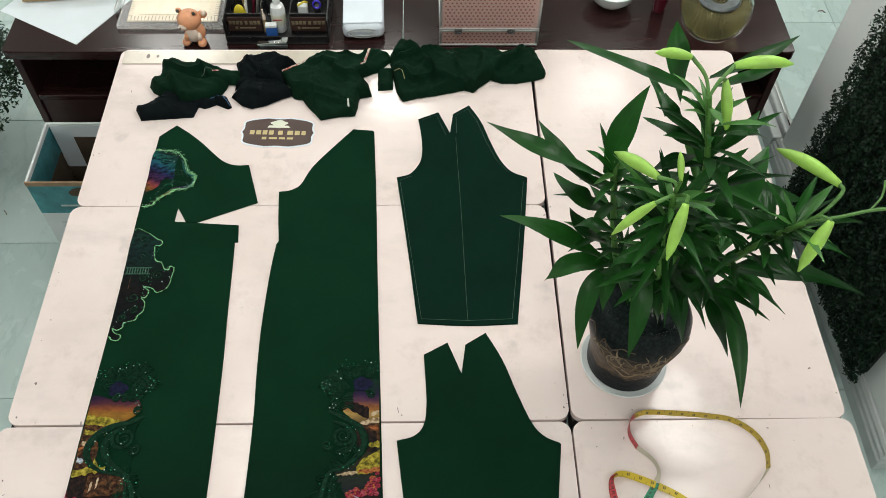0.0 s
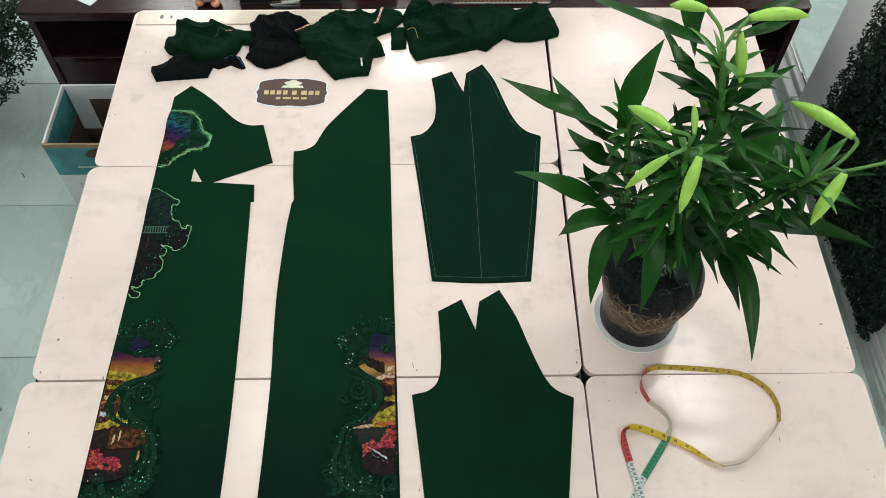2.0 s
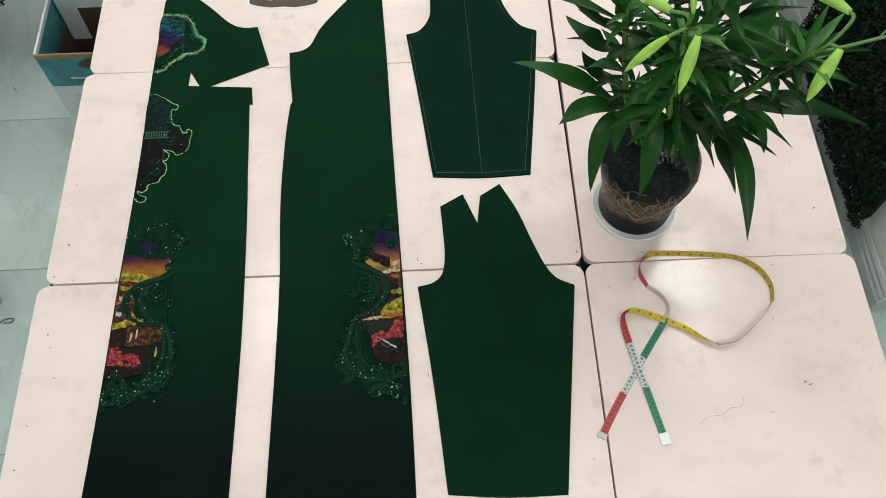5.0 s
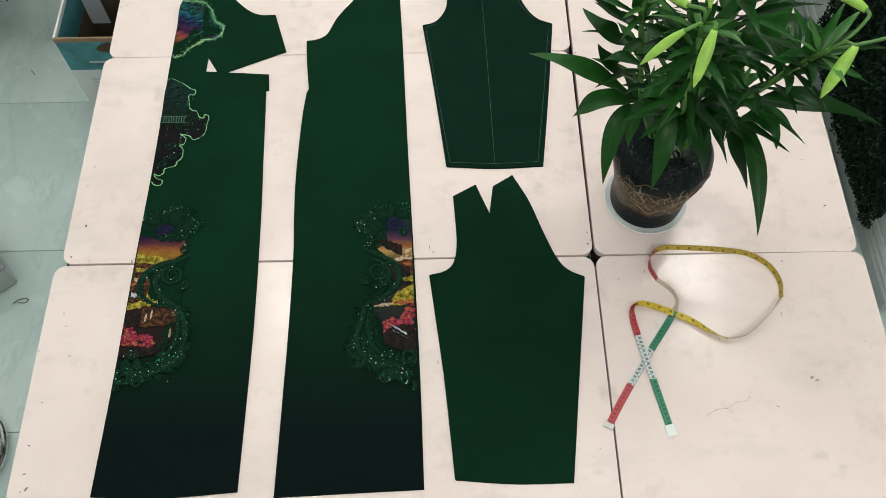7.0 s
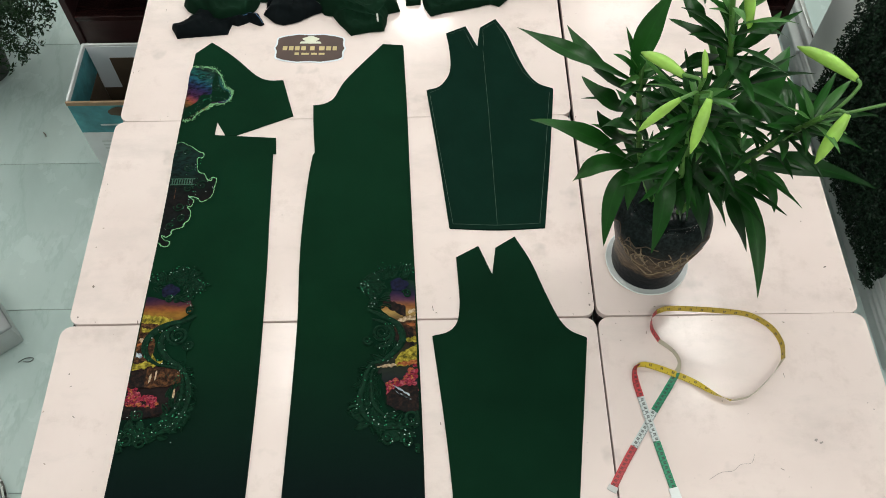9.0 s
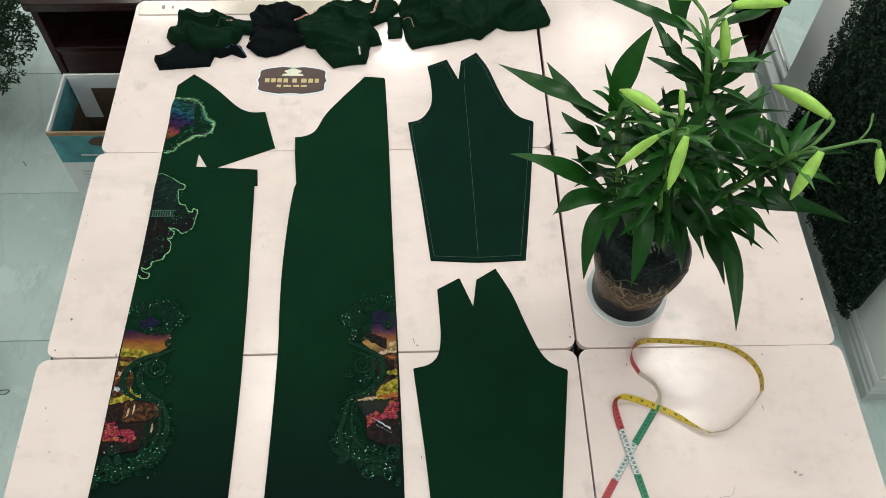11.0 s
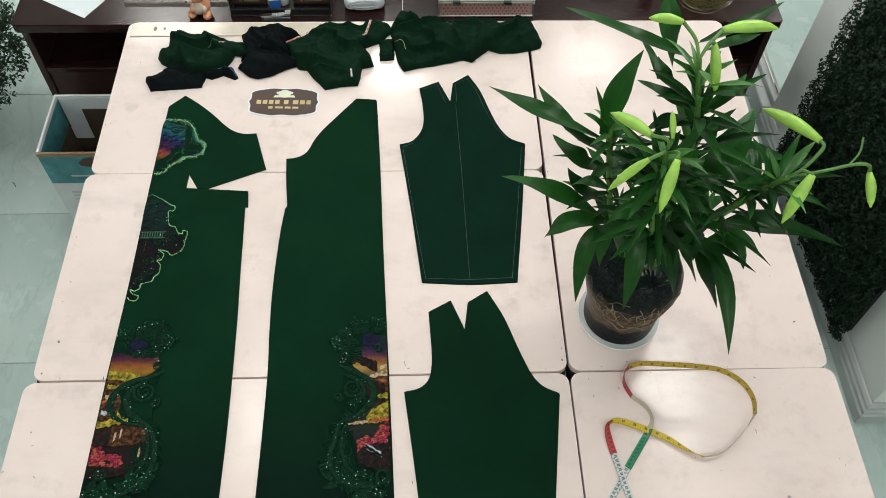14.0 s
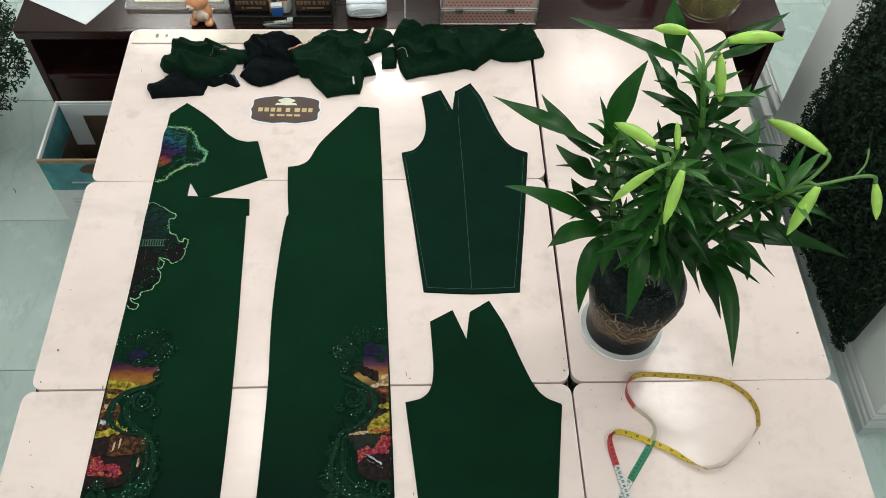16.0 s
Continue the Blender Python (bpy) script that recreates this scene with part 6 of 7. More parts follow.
# leaves in whorls up the stems
rnd = random.Random(4)
for s, count, reach, first in ((STEMS[0], 58, 0.125, 0.24), (STEMS[1], 54, 0.125, 0.26), (STEMS[2], 54, 0.125, 0.24), (STEMS[3], 36, 0.105, 0.2)):
    for k in range(count):
        u = first + (0.97 - first) * (k / count) ** 0.9
        p = s[int(u * (len(s) - 1))]
        a = k * 2.39996 + rnd.uniform(-0.35, 0.35)
        size = reach * rnd.uniform(0.7, 1.2) * (1.0 - 0.45 * max(0.0, u - 0.6) / 0.4)
        rise = rnd.uniform(-0.35, 0.35) + 0.5 * u
        tip = p + Vector((math.cos(a) * size, math.sin(a) * size, rise * size))
        young = u > 0.9
        leaf(p, tip, rnd.uniform(0.011, 0.022) * (0.75 if young else 1.0), 0.16 * size + rnd.uniform(-0.01, 0.014), "leaf_young" if young or rnd.random() < 0.08 else "leaf", rnd.uniform(-0.5, 0.5), 0.3)


def bud(base, tip, thick, stalk=()):
    """A closed lily bud with three shallow grooves, on its bent stalk."""
    a, b = Vector(base), Vector(tip)
    way = (b - a).normalized()
    side = way.cross(Vector((0, 0, 1)))
    side = side.normalized() if side.length > 0.1 else Vector((1, 0, 0))
    up = side.cross(way)
    own = bmesh.new()
    rings = []
    for i in range(13):
        u = i / 12
        r = thick / 2 * (0.3 + 0.7 * math.sin(math.pi * min(1.0, 0.12 + 0.8 * u)) ** 1.3) * (1 - max(0.0, u - 0.86) / 0.14 * 0.72)
        bend = Vector((0, 0, 0.06 * (a - b).length * math.sin(math.pi * u)))
        rings.append([own.verts.new(a + (b - a) * u + bend + (side * math.cos(t) + up * math.sin(t)) * r * (1 - 0.1 * abs(math.sin(1.5 * t)) ** 6)) for t in [2 * math.pi * k / 15 for k in range(15)]])
    for r, q in zip(rings, rings[1:]):
        for k in range(15):
            own.faces.new((r[k], r[(k + 1) % 15], q[(k + 1) % 15], q[k]))
    own.faces.new(rings[0][::-1])
    own.faces.new(rings[-1])
    ob = part("bud", own, "bud", plant, "pale yellow-green closed bud", True, 80)
    if stalk:
        pts = spline([*stalk, base], 6)
        part("stalk", tube(pts, [0.0026 + 0.0009 * k / len(pts) for k in range(len(pts))], 7), "stem", ob, "", True)
    return ob


C1, C2, C3 = (0.074, 0.066, 1.43), (0.277, 0.026, 1.41), (0.116, 0.161, 1.55)
bud((0.074, 0.017, 1.47), (0.051, -0.037, 1.40), 0.021, (C1, (0.082, 0.04, 1.46)))
bud((0.035, 0.035, 1.45), (-0.018, 0.035, 1.37), 0.017, (C1, (0.06, 0.045, 1.455)))
bud((0.044, 0.078, 1.46), (-0.010, 0.149, 1.44), 0.022, (C1, (0.065, 0.058, 1.47)))
bud((0.074, 0.062, 1.47), (0.07, 0.09, 1.505), 0.011, (C1,))
bud((0.317, 0.054, 1.47), (0.244, 0.137, 1.46), 0.023, (C2, (0.295, 0.024, 1.44), (0.318, 0.04, 1.468)))
bud((0.302, 0.006, 1.44), (0.269, -0.032, 1.36), 0.023, (C2, (0.29, 0.02, 1.435)))
bud((0.416, 0.032, 1.415), (0.421, -0.013, 1.375), 0.017, (C2, (0.33, 0.03, 1.42), (0.385, 0.036, 1.43), (0.41, 0.036, 1.428)))
bud((0.160, 0.208, 1.57), (0.252, 0.211, 1.57), 0.022, (C3, (0.135, 0.185, 1.56)))
bud((0.144, 0.187, 1.56), (0.158, 0.146, 1.485), 0.018, (C3, (0.13, 0.175, 1.57)))
bud((0.093, 0.216, 1.58), (0.038, 0.226, 1.58), 0.018, (C3, (0.11, 0.185, 1.57)))
part("side_shoot", tube(spline([(0.375, 0.035, 1.428), (0.392, 0.05, 1.445), (0.398, 0.07, 1.46)], 4), 0.0018, 5), "stem", plant, "", True)

# ---- small marks on the boards ----
rnd = random.Random(31)


def chip(x, y, sx, sy, turn, material="dirt", name="scuff_mark", label="small dark scuff on the painted board"):
    ring = [(x + (sx * math.cos(a) * math.cos(turn) - sy * math.sin(a) * math.sin(turn)) * rnd.uniform(0.6, 1.1),
             y + (sx * math.cos(a) * math.sin(turn) + sy * math.sin(a) * math.cos(turn)) * rnd.uniform(0.6, 1.1)) for a in [k * 0.6283 for k in range(10)]]
    return solo(name, slab(ring, TOP + 0.0001, TOP + 0.0005), material, label, "mark", "scuffs on the boards")


chip(0.432, -0.3, 0.005, 0.0035, 0.3, "lint")
chip(0.442, -0.306, 0.006, 0.002, 0.3, "lint")
for x, y, sx, sy, t in ((0.348, -0.362, 0.006, 0.0012, -0.5), (0.397, -0.153, 0.001, 0.008, 0.0), (-0.374, 0.028, 0.0015, 0.01, 0.2), (-0.366, 0.016, 0.004, 0.002, 0),
                        (-1.19, 0.02, 0.003, 0.004, 0), (-1.17, 0.1, 0.004, 0.006, 0.4), (-0.012, 0.03, 0.004, 0.004, 0), (-0.01, 0.06, 0.002, 0.003, 0), (0.53, 0.25, 0.002, 0.002, 0), (0.556, 0.12, 0.006, 0.003, 0.4),
                        (-0.36, -0.25, 0.0012, 0.006, 0.1), (-0.338, -0.36, 0.001, 0.005, 0.2), (-0.68, 0.01, 0.006, 0.002, 0), (-1.17, -0.15, 0.004, 0.001, 0.3), (-1.18, -0.12, 0.002, 0.004, 0), (-1.15, -0.22, 0.006, 0.0012, -0.6),
                        (-1.14, 1.02, 0.001, 0.009, 0), (-1.13, 0.97, 0.0014, 0.0014, 0), (-1.185, -0.5, 0.008, 0.003, 0.9), (-1.195, -0.47, 0.006, 0.002, 0.2), (0.25, -0.21, 0.001, 0.003, 0), (0.3, -0.24, 0.0015, 0.0015, 0)):
    chip(x, y, sx * 0.75, sy * 0.75, t)
hair = spline([(0.192, -0.38, TOP + 0.0012), (0.218, -0.366, TOP + 0.0012), (0.244, -0.363, TOP + 0.0012), (0.262, -0.35, TOP + 0.0012), (0.285, -0.347, TOP + 0.0012), (0.296, -0.328, TOP + 0.0012)], 6)
solo("loose_thread", tube(hair, 0.00035, 5), "lint", "dark loose thread lying on the board", "thread", smooth=True)

# ---- things on the dark desks ----
def quad_sheet(pts, z, lift=0.0012):
    return slab(pts, z + 0.0004, z + lift)


paper = solo("paper_sheet", quad_sheet([(-1.37, 1.276), (-1.645, 1.436), (-1.51, 1.668), (-1.235, 1.508)], DESK, 0.002), "paper", "white sheet of paper lying askew on the dark desk", "paper")
kraft = thing("kraft_bundle", (-1.44, 1.53, DESK), "folded bundle of tan kraft paper on the white sheet", "paper")
for k, (dx, a) in enumerate(((0.0, 4), (0.012, 7), (-0.006, 2))):
    bm = box(-0.145, 0.145, -0.06, 0.09, 0, 0.011, 0.004, seg=2)
    part("fold", turned(bm, Matrix.Translation((-1.445 + dx, 1.545, DESK + 0.0035 + 0.0118 * k)) @ Matrix.Rotation(radians(a), 4, "Z")), "kraft", kraft, "", True)

pack = thing("plastic_pack", (-1.1, 1.5, DESK), "clear plastic pack of tan gridded pattern card", "package")
part("card", box(-1.236, -0.955, 1.376, 1.7, DESK + 0.003, DESK + 0.011, 0.002), "card", pack, "pale tan card")
bm = bmesh.new()
for k in range(27):
    x = -1.235 + k * 0.0108
    box(x, x + 0.0022, 1.378, 1.398, DESK + 0.0112, DESK + 0.0116, 0, bm)
for k in range(14):
    for x in (-1.235, -0.968):
        box(x, x + 0.014, 1.4 + k * 0.011, 1.4022 + k * 0.011, DESK + 0.0112, DESK + 0.0116, 0, bm)
part("printed_grid", bm, "dirt", pack, "fine dark printed grid", kind="stuff")
part("inner_sheet", box(-1.2, -0.985, 1.405, 1.7, DESK + 0.0118, DESK + 0.0132, 0.0005), "card", pack, "pale inner sheet")
film = part("film", box(-1.262, -0.932, 1.345, 1.72, DESK + 0.001, DESK + 0.018, 0.006, seg=2), "film", pack, "shiny clear film", True)
film.visible_shadow = False
roll = solo("clear_tube", tube([(-1.275, 1.52, DESK + 0.012), (-1.275, 1.42, DESK + 0.012)], 0.009, 12), "film", "short clear plastic tube beside the pack", "tube", smooth=True)


def ball(x, y, z, rx, ry, rz, bm, slot=0):
    own = bmesh.new()
    bmesh.ops.create_uvsphere(own, u_segments=20, v_segments=12, radius=1.0)
    for f in own.faces:
        f.material_index = slot
    turned(own, Matrix.Translation((x, y, z)) @ Matrix.Diagonal((rx, ry, rz, 1)))
    return into(bm, own)


fx, fy = -1.005, 1.298
bm = bmesh.new()
ball(fx, fy, DESK + 0.034, 0.031, 0.028, 0.034, bm)
ball(fx - 0.008, fy - 0.004, DESK + 0.083, 0.036, 0.033, 0.032, bm)
ball(fx - 0.036, fy + 0.004, DESK + 0.11, 0.0085, 0.006, 0.009, bm)
ball(fx - 0.037, fy - 0.001, DESK + 0.111, 0.0055, 0.004, 0.006, bm, 2)
ball(fx + 0.014, fy - 0.012, DESK + 0.113, 0.009, 0.006, 0.009, bm)
ball(fx + 0.013, fy - 0.017, DESK + 0.114, 0.0055, 0.004, 0.006, bm, 2)
ball(fx - 0.024, fy - 0.028, DESK + 0.074, 0.014, 0.012, 0.011, bm, 1)
ball(fx - 0.03, fy - 0.039, DESK + 0.077, 0.0035, 0.003, 0.003, bm, 2)
ball(fx - 0.004, fy - 0.018, DESK + 0.036, 0.022, 0.014, 0.024, bm, 1)
ball(fx - 0.028, fy - 0.02, DESK + 0.012, 0.013, 0.017, 0.011, bm)
ball(fx + 0.02, fy - 0.024, DESK + 0.012, 0.014, 0.018, 0.012, bm)
ball(fx + 0.03, fy + 0.012, DESK + 0.09, 0.014, 0.012, 0.012, bm)
ball(fx + 0.036, fy + 0.004, DESK + 0.1, 0.008, 0.007, 0.01, bm, 1)
ball(fx - 0.022, fy - 0.024, DESK + 0.034, 0.008, 0.01, 0.014, bm)
ball(fx + 0.016, fy - 0.026, DESK + 0.036, 0.008, 0.01, 0.014, bm, 1)
solo("figurine", bm, ("orange", "cream", "ear"), "small glazed orange and cream clay animal figurine", "figurine", smooth=True, angle=80)

# desk organiser
ox0, ox1, oy0, oy1 = -0.914, -0.6, 1.318, 1.52
org = thing("desk_organiser", ((ox0 + ox1) / 2, (oy0 + oy1) / 2, DESK), "black plastic desk organiser with brown label plates", "organiser")
part("base", box(ox0, ox1, 1.278, oy1, DESK + 0.0006, DESK + 0.006, 0.001), "ink", org)
part("front_lip", box(ox0 + 0.004, ox1 - 0.004, 1.279, 1.284, DESK + 0.006, DESK + 0.03, 0.001), "ink", org)
part("wall_panel", box(ox0, ox0 + 0.005, 1.285, oy1, DESK + 0.006, DESK + 0.09, 0.001), "ink", org)
part("wall_panel", box(ox1 - 0.005, ox1, 1.285, oy1, DESK + 0.006, DESK + 0.085, 0.001), "ink", org)
part("wall_panel", box(ox0 + 0.005, ox1 - 0.005, oy1 - 0.005, oy1, DESK + 0.006, DESK + 0.11, 0.001), "ink", org)
for a, b in ((ox0 + 0.006, ox0 + 0.112), (ox1 - 0.118, ox1 - 0.006)):
    part("cup_front", box(a, b, oy0, oy0 + 0.004, DESK + 0.006, DESK + 0.085, 0.001), "ink", org)
    part("cup_side", box(b - 0.004 if a < -0.8 else a, b if a < -0.8 else a + 0.004, oy0 + 0.0045, oy1 - 0.006, DESK + 0.006, DESK + 0.085, 0.001), "ink", org)
    plate = part("label_plate", box(a + 0.002, b - 0.002, oy0 - 0.003, oy0 - 0.0003, DESK + 0.022, DESK + 0.074, 0.0005), "sign", org, "brown label plate with gold bars")
    bm = bmesh.new()
    x, k = a + 0.006, 0
    for w in (8, 3, 8, 3, 8, 3, 8, 7, 8, 7, 9, 3, 9, 3, 8):
        step = (b - a - 0.012) * w / 95
        if k % 2 == 0:
            box(x, x + step, oy0 - 0.0042, oy0 - 0.003, DESK + 0.048, DESK + 0.06, 0, bm)
        x, k = x + step, k + 1
    box(a + 0.022, a + 0.03, oy0 - 0.0042, oy0 - 0.003, DESK + 0.03, DESK + 0.039, 0, bm)
    box(a + 0.036, b - 0.022, oy0 - 0.0042, oy0 - 0.003, DESK + 0.032, DESK + 0.037, 0, bm)
    part("wording", bm, "gold_dim", plate, "gold bars of print")


def pen(x, y, h, lean, turn, radius, material, cap, label, name="pen"):
    z = DESK + 0.008
    d = Vector((math.sin(lean) * math.cos(turn), math.sin(lean) * math.sin(turn), math.cos(lean)))
    a = Vector((x, y, z + radius))
    root = thing(name, tuple(a), label, "pen", "pens in the organiser")
    part("barrel", tube([a, a + d * h * 0.75], radius, 10), material, root, "", True)
    part("cap", tube([a + d * h * 0.75, a + d * h * 0.97, a + d * h], [radius * 1.15, radius * 1.1, radius * 0.5], 10), cap, root, "", True)


for x, y, h, lean, turn, r, m, c, label in ((-0.89, 1.4, 0.15, 0.25, 1.9, 0.005, "ink", "alu", "black pen with a grey cap in the organiser"), (-0.862, 1.38, 0.145, 0.2, 1.2, 0.0045, "plastic_white", "red", "white pen with a red cap in the organiser"),
                                            (-0.845, 1.41, 0.15, 0.3, 1.0, 0.005, "maroon", "maroon", "maroon pen in the organiser"), (-0.83, 1.38, 0.14, 0.22, 0.7, 0.005, "alu", "ink", "grey pen with a black cap in the organiser"),
                                            (-0.82, 1.36, 0.15, 0.32, 0.9, 0.0042, "steel", "alu", "steel marking pen in the organiser"), (-0.875, 1.44, 0.16, 0.15, 2.2, 0.0048, "kraft", "red", "wooden pencil with a red end in the organiser")):
    pen(x, y, h, lean, turn, r, m, c, label)
clipper = thing("plastic_clip", (-0.873, 1.345, DESK + 0.03), "yellow-green plastic thread clip in the organiser", "clip")
bm = ball(-0.872, 1.35, DESK + 0.05, 0.02, 0.012, 0.044, None or bmesh.new())
part("body", bm, "yellow", clipper, "", True)

glue = thing("glue_bottle", (-0.755, 1.345, DESK + 0.006), "white plastic bottle with a printed label", "bottle")
part("body", lathe([(0.0, 0.0), (0.021, 0.0), (0.0225, 0.004), (0.0225, 0.075), (0.019, 0.09), (0.011, 0.097), (0.0, 0.098)], (-0.755, 1.345, DESK + 0.0065), 28), "plastic_white", glue, "", True)
part("cap", lathe([(0.0, 0.0), (0.0115, 0.0), (0.0105, 0.018), (0.006, 0.026), (0.005, 0.034), (0.0, 0.035)], (-0.755, 1.345, DESK + 0.1045), 20), "plastic_white", glue, "white cap", True)
part("label_band", lathe([(0.0227, 0.0), (0.023, 0.001), (0.023, 0.034), (0.0227, 0.035)], (-0.755, 1.345, DESK + 0.036), 28), "pale", glue, "pale printed label")
part("print_bar", box(-0.768, -0.742, 1.3215, 1.3222, DESK + 0.056, DESK + 0.06), "red", glue, "red bar of print")
carton = thing("small_carton", (-0.774, 1.31, DESK + 0.006), "small blue and white cardboard packet", "packet")
part("body", turned(box(-0.017, 0.017, -0.009, 0.009, 0, 0.048, 0.001), Matrix.Translation((-0.775, 1.308, DESK + 0.0065)) @ Matrix.Rotation(0.1, 4, "Z")), "blue", carton)
part("top_flap", turned(box(-0.0175, 0.0175, -0.0095, 0.0095, 0.04, 0.0488, 0.001), Matrix.Translation((-0.775, 1.308, DESK + 0.0065)) @ Matrix.Rotation(0.1, 4, "Z")), "plastic_white", carton)
vial = thing("dropper_vial", (-0.8, 1.335, DESK + 0.006), "small amber vial with a white dropper cap", "bottle")
part("body", lathe([(0.0, 0.0), (0.008, 0.0), (0.008, 0.035), (0.004, 0.045), (0.0, 0.046)], (-0.8, 1.335, DESK + 0.0065), 16), "kraft", vial, "", True)
part("cap", lathe([(0.0, 0.0), (0.0075, 0.0), (0.007, 0.015), (0.003, 0.022), (0.003, 0.035), (0.0, 0.037)], (-0.8, 1.335, DESK + 0.0525), 16), "cream", vial, "", True)
shears = thing("scissors", (-0.79, 1.42, DESK + 0.007), "dark red handled scissors in the organiser", "scissors")
for sx in (-1, 1):
    loop = [(-0.79 + sx * 0.02 + 0.017 * math.cos(t), 1.4 + 0.02 * math.sin(t) * 0.4, DESK + 0.12 + 0.024 * math.sin(t)) for t in [k * 0.5236 for k in range(13)]]
    grip = part("handle", tube(loop, 0.0045, 8), "maroon", shears, "dark red handle", True)
    part("blade", tube([(-0.79 + sx * 0.012, 1.4, DESK + 0.1), (-0.79 - sx * 0.004, 1.42, DESK + 0.009)], [0.005, 0.003], 6), "steel", shears, "steel blade")
tag = thing("plastic_box", (-0.675, 1.36, DESK + 0.006), "small yellow and white plastic box", "box")
part("body", box(-0.693, -0.665, 1.345, 1.37, DESK + 0.0065, DESK + 0.09, 0.002), "plastic_white", tag)
part("hook", tube(spline([(-0.692, 1.345, DESK + 0.094), (-0.682, 1.347, DESK + 0.1), (-0.672, 1.349, DESK + 0.105), (-0.664, 1.36, DESK + 0.095)], 5), 0.003, 6), "yellow", tag, "yellow hook", True)
punch = thing("blue_clip", (-0.635, 1.36, DESK + 0.006), "violet-blue plastic clip in the organiser", "clip")
part("body", box(-0.645, -0.625, 1.35, 1.375, DESK + 0.0065, DESK + 0.08, 0.004), "ink", punch)
part("ring", tube([(-0.635 + 0.011 * math.cos(t), 1.352, DESK + 0.093 + 0.014 * math.sin(t)) for t in [k * 0.5236 for k in range(13)]], 0.003, 6), "violet", punch, "violet-blue ring", True)

stapler = thing("stapler", (-0.765, 1.262, DESK), "small chrome stapler lying before the organiser", "stapler")
turn = Matrix.Translation((-0.768, 1.264, DESK)) @ Matrix.Rotation(radians(2), 4, "Z")
part("base", turned(box(-0.046, 0.042, -0.008, 0.008, 0.0006, 0.006, 0.001), turn), "ink", stapler)
part("magazine", turned(box(-0.04, 0.042, -0.0065, 0.0065, 0.0065, 0.014, 0.001), turn), "steel", stapler)
part("arm", turned(box(-0.048, 0.044, -0.0075, 0.0075, 0.0, 0.008, 0.002), turn @ Matrix.Translation((0, 0, 0.016)) @ Matrix.Rotation(radians(-4), 4, "Y")), "chrome", stapler, "chrome arm")
part("press", turned(box(0.026, 0.048, -0.01, 0.01, 0.008, 0.014, 0.002), turn @ Matrix.Translation((0, 0, 0.016)) @ Matrix.Rotation(radians(-4), 4, "Y")), "chrome", stapler)

# folded white cloth
pile = thing("folded_cloth", (-0.495, 1.42, DESK), "bluish white cloth folded flat in layers", "cloth")
turn = Matrix.Translation((-0.494, 1.3, DESK + 0.001)) @ Matrix.Rotation(radians(2), 4, "Z")
part("fold", turned(box(-0.064, 0.064, 0.0, 0.35, 0.0, 0.054, 0.02, seg=5), turn), "linen", pile, "outer fold", True, 60)
part("fold", turned(box(-0.062, 0.06, 0.012, 0.35, 0.05, 0.058, 0.003, seg=2), turn), "linen", pile, "top layer", True, 60)
# grey tubes draw the shade between the folded layers
for k, (w, h) in enumerate(((0.05, 0.017), (0.04, 0.009))):
    line = [(w * math.cos(t) * (1 if math.cos(t) < 0.6 else 1.06), -0.0006 - 0.001 * k, 0.026 + h * math.sin(t)) for t in [math.pi * (0.25 + 1.6 * i / 20) for i in range(21)]]
    part("fold_shade", turned(tube(line, 0.0018, 6), turn), "skirt", pile, "grey line drawn for the shade between folded layers", True)

# pink case
case = thing("vanity_case", (-0.112, 1.4, DESK), "pink polka-dot vanity case with aluminium edges and hinges", "case")
cx0, cx1, cy0, cy1, split, high = -0.262, 0.042, 1.271, 1.49, 0.062, 0.21
low_box = part("lower_body", box(cx0 + 0.004, cx1 - 0.004, cy0 + 0.004, cy1, DESK + 0.002, DESK + split - 0.006), "pink", case, "pink dotted lower body")
lid = part("lid", box(cx0 + 0.004, cx1 - 0.004, cy0 + 0.004, cy1, DESK + split + 0.006, DESK + high - 0.002), "pink", case, "pink dotted lid")


def dots(parent, z0, z1, y):
    bm = bmesh.new()
    row, z = 0, z0
    while z < z1:
        for k in range(21):
            x = cx0 + 0.018 + k * 0.0128 + (0.0064 if row % 2 else 0)
            if x < cx1 - 0.014:
                ring = [bm.verts.new((x + 0.0031 * math.cos(t), y, z + 0.0031 * math.sin(t))) for t in [j * 0.785 for j in range(8)]]
                bm.faces.new(ring[::-1])
        row, z = row + 1, z + 0.0115
    bmesh.ops.recalc_face_normals(bm, faces=bm.faces)
    part("dot_pattern", bm, "dot", parent, "rose dots", kind="stuff")


dots(low_box, DESK + 0.012, DESK + split - 0.01, cy0 + 0.0036)
dots(lid, DESK + split + 0.016, DESK + high - 0.012, cy0 + 0.0036)
for z in (DESK + 0.0006, DESK + high - 0.006):
    part("edge_strip", box(cx0, cx1, cy0, cy0 + 0.008, z, z + 0.008, 0.002), "alu", case, "aluminium edge")
for z in (DESK + split - 0.0065, DESK + split + 0.0005):
    part("edge_strip", box(cx0, cx1, cy0 - 0.001, cy0 + 0.01, z, z + 0.006, 0.0015), "alu", case, "aluminium edge")
for x in (cx0, cx1 - 0.008):
    part("corner_rail", box(x, x + 0.008, cy0 + 0.0005, cy0 + 0.0085, DESK + 0.009, DESK + split - 0.007, 0.002), "alu", case, "aluminium edge")
    part("corner_rail", box(x, x + 0.008, cy0 + 0.0005, cy0 + 0.0085, DESK + split + 0.007, DESK + high - 0.0065, 0.002), "alu", case, "aluminium edge")
    part("side_rail", box(x, x + 0.008, cy0 + 0.011, cy1, DESK + split - 0.006, DESK + split + 0.006, 0.002), "alu", case, "aluminium edge")
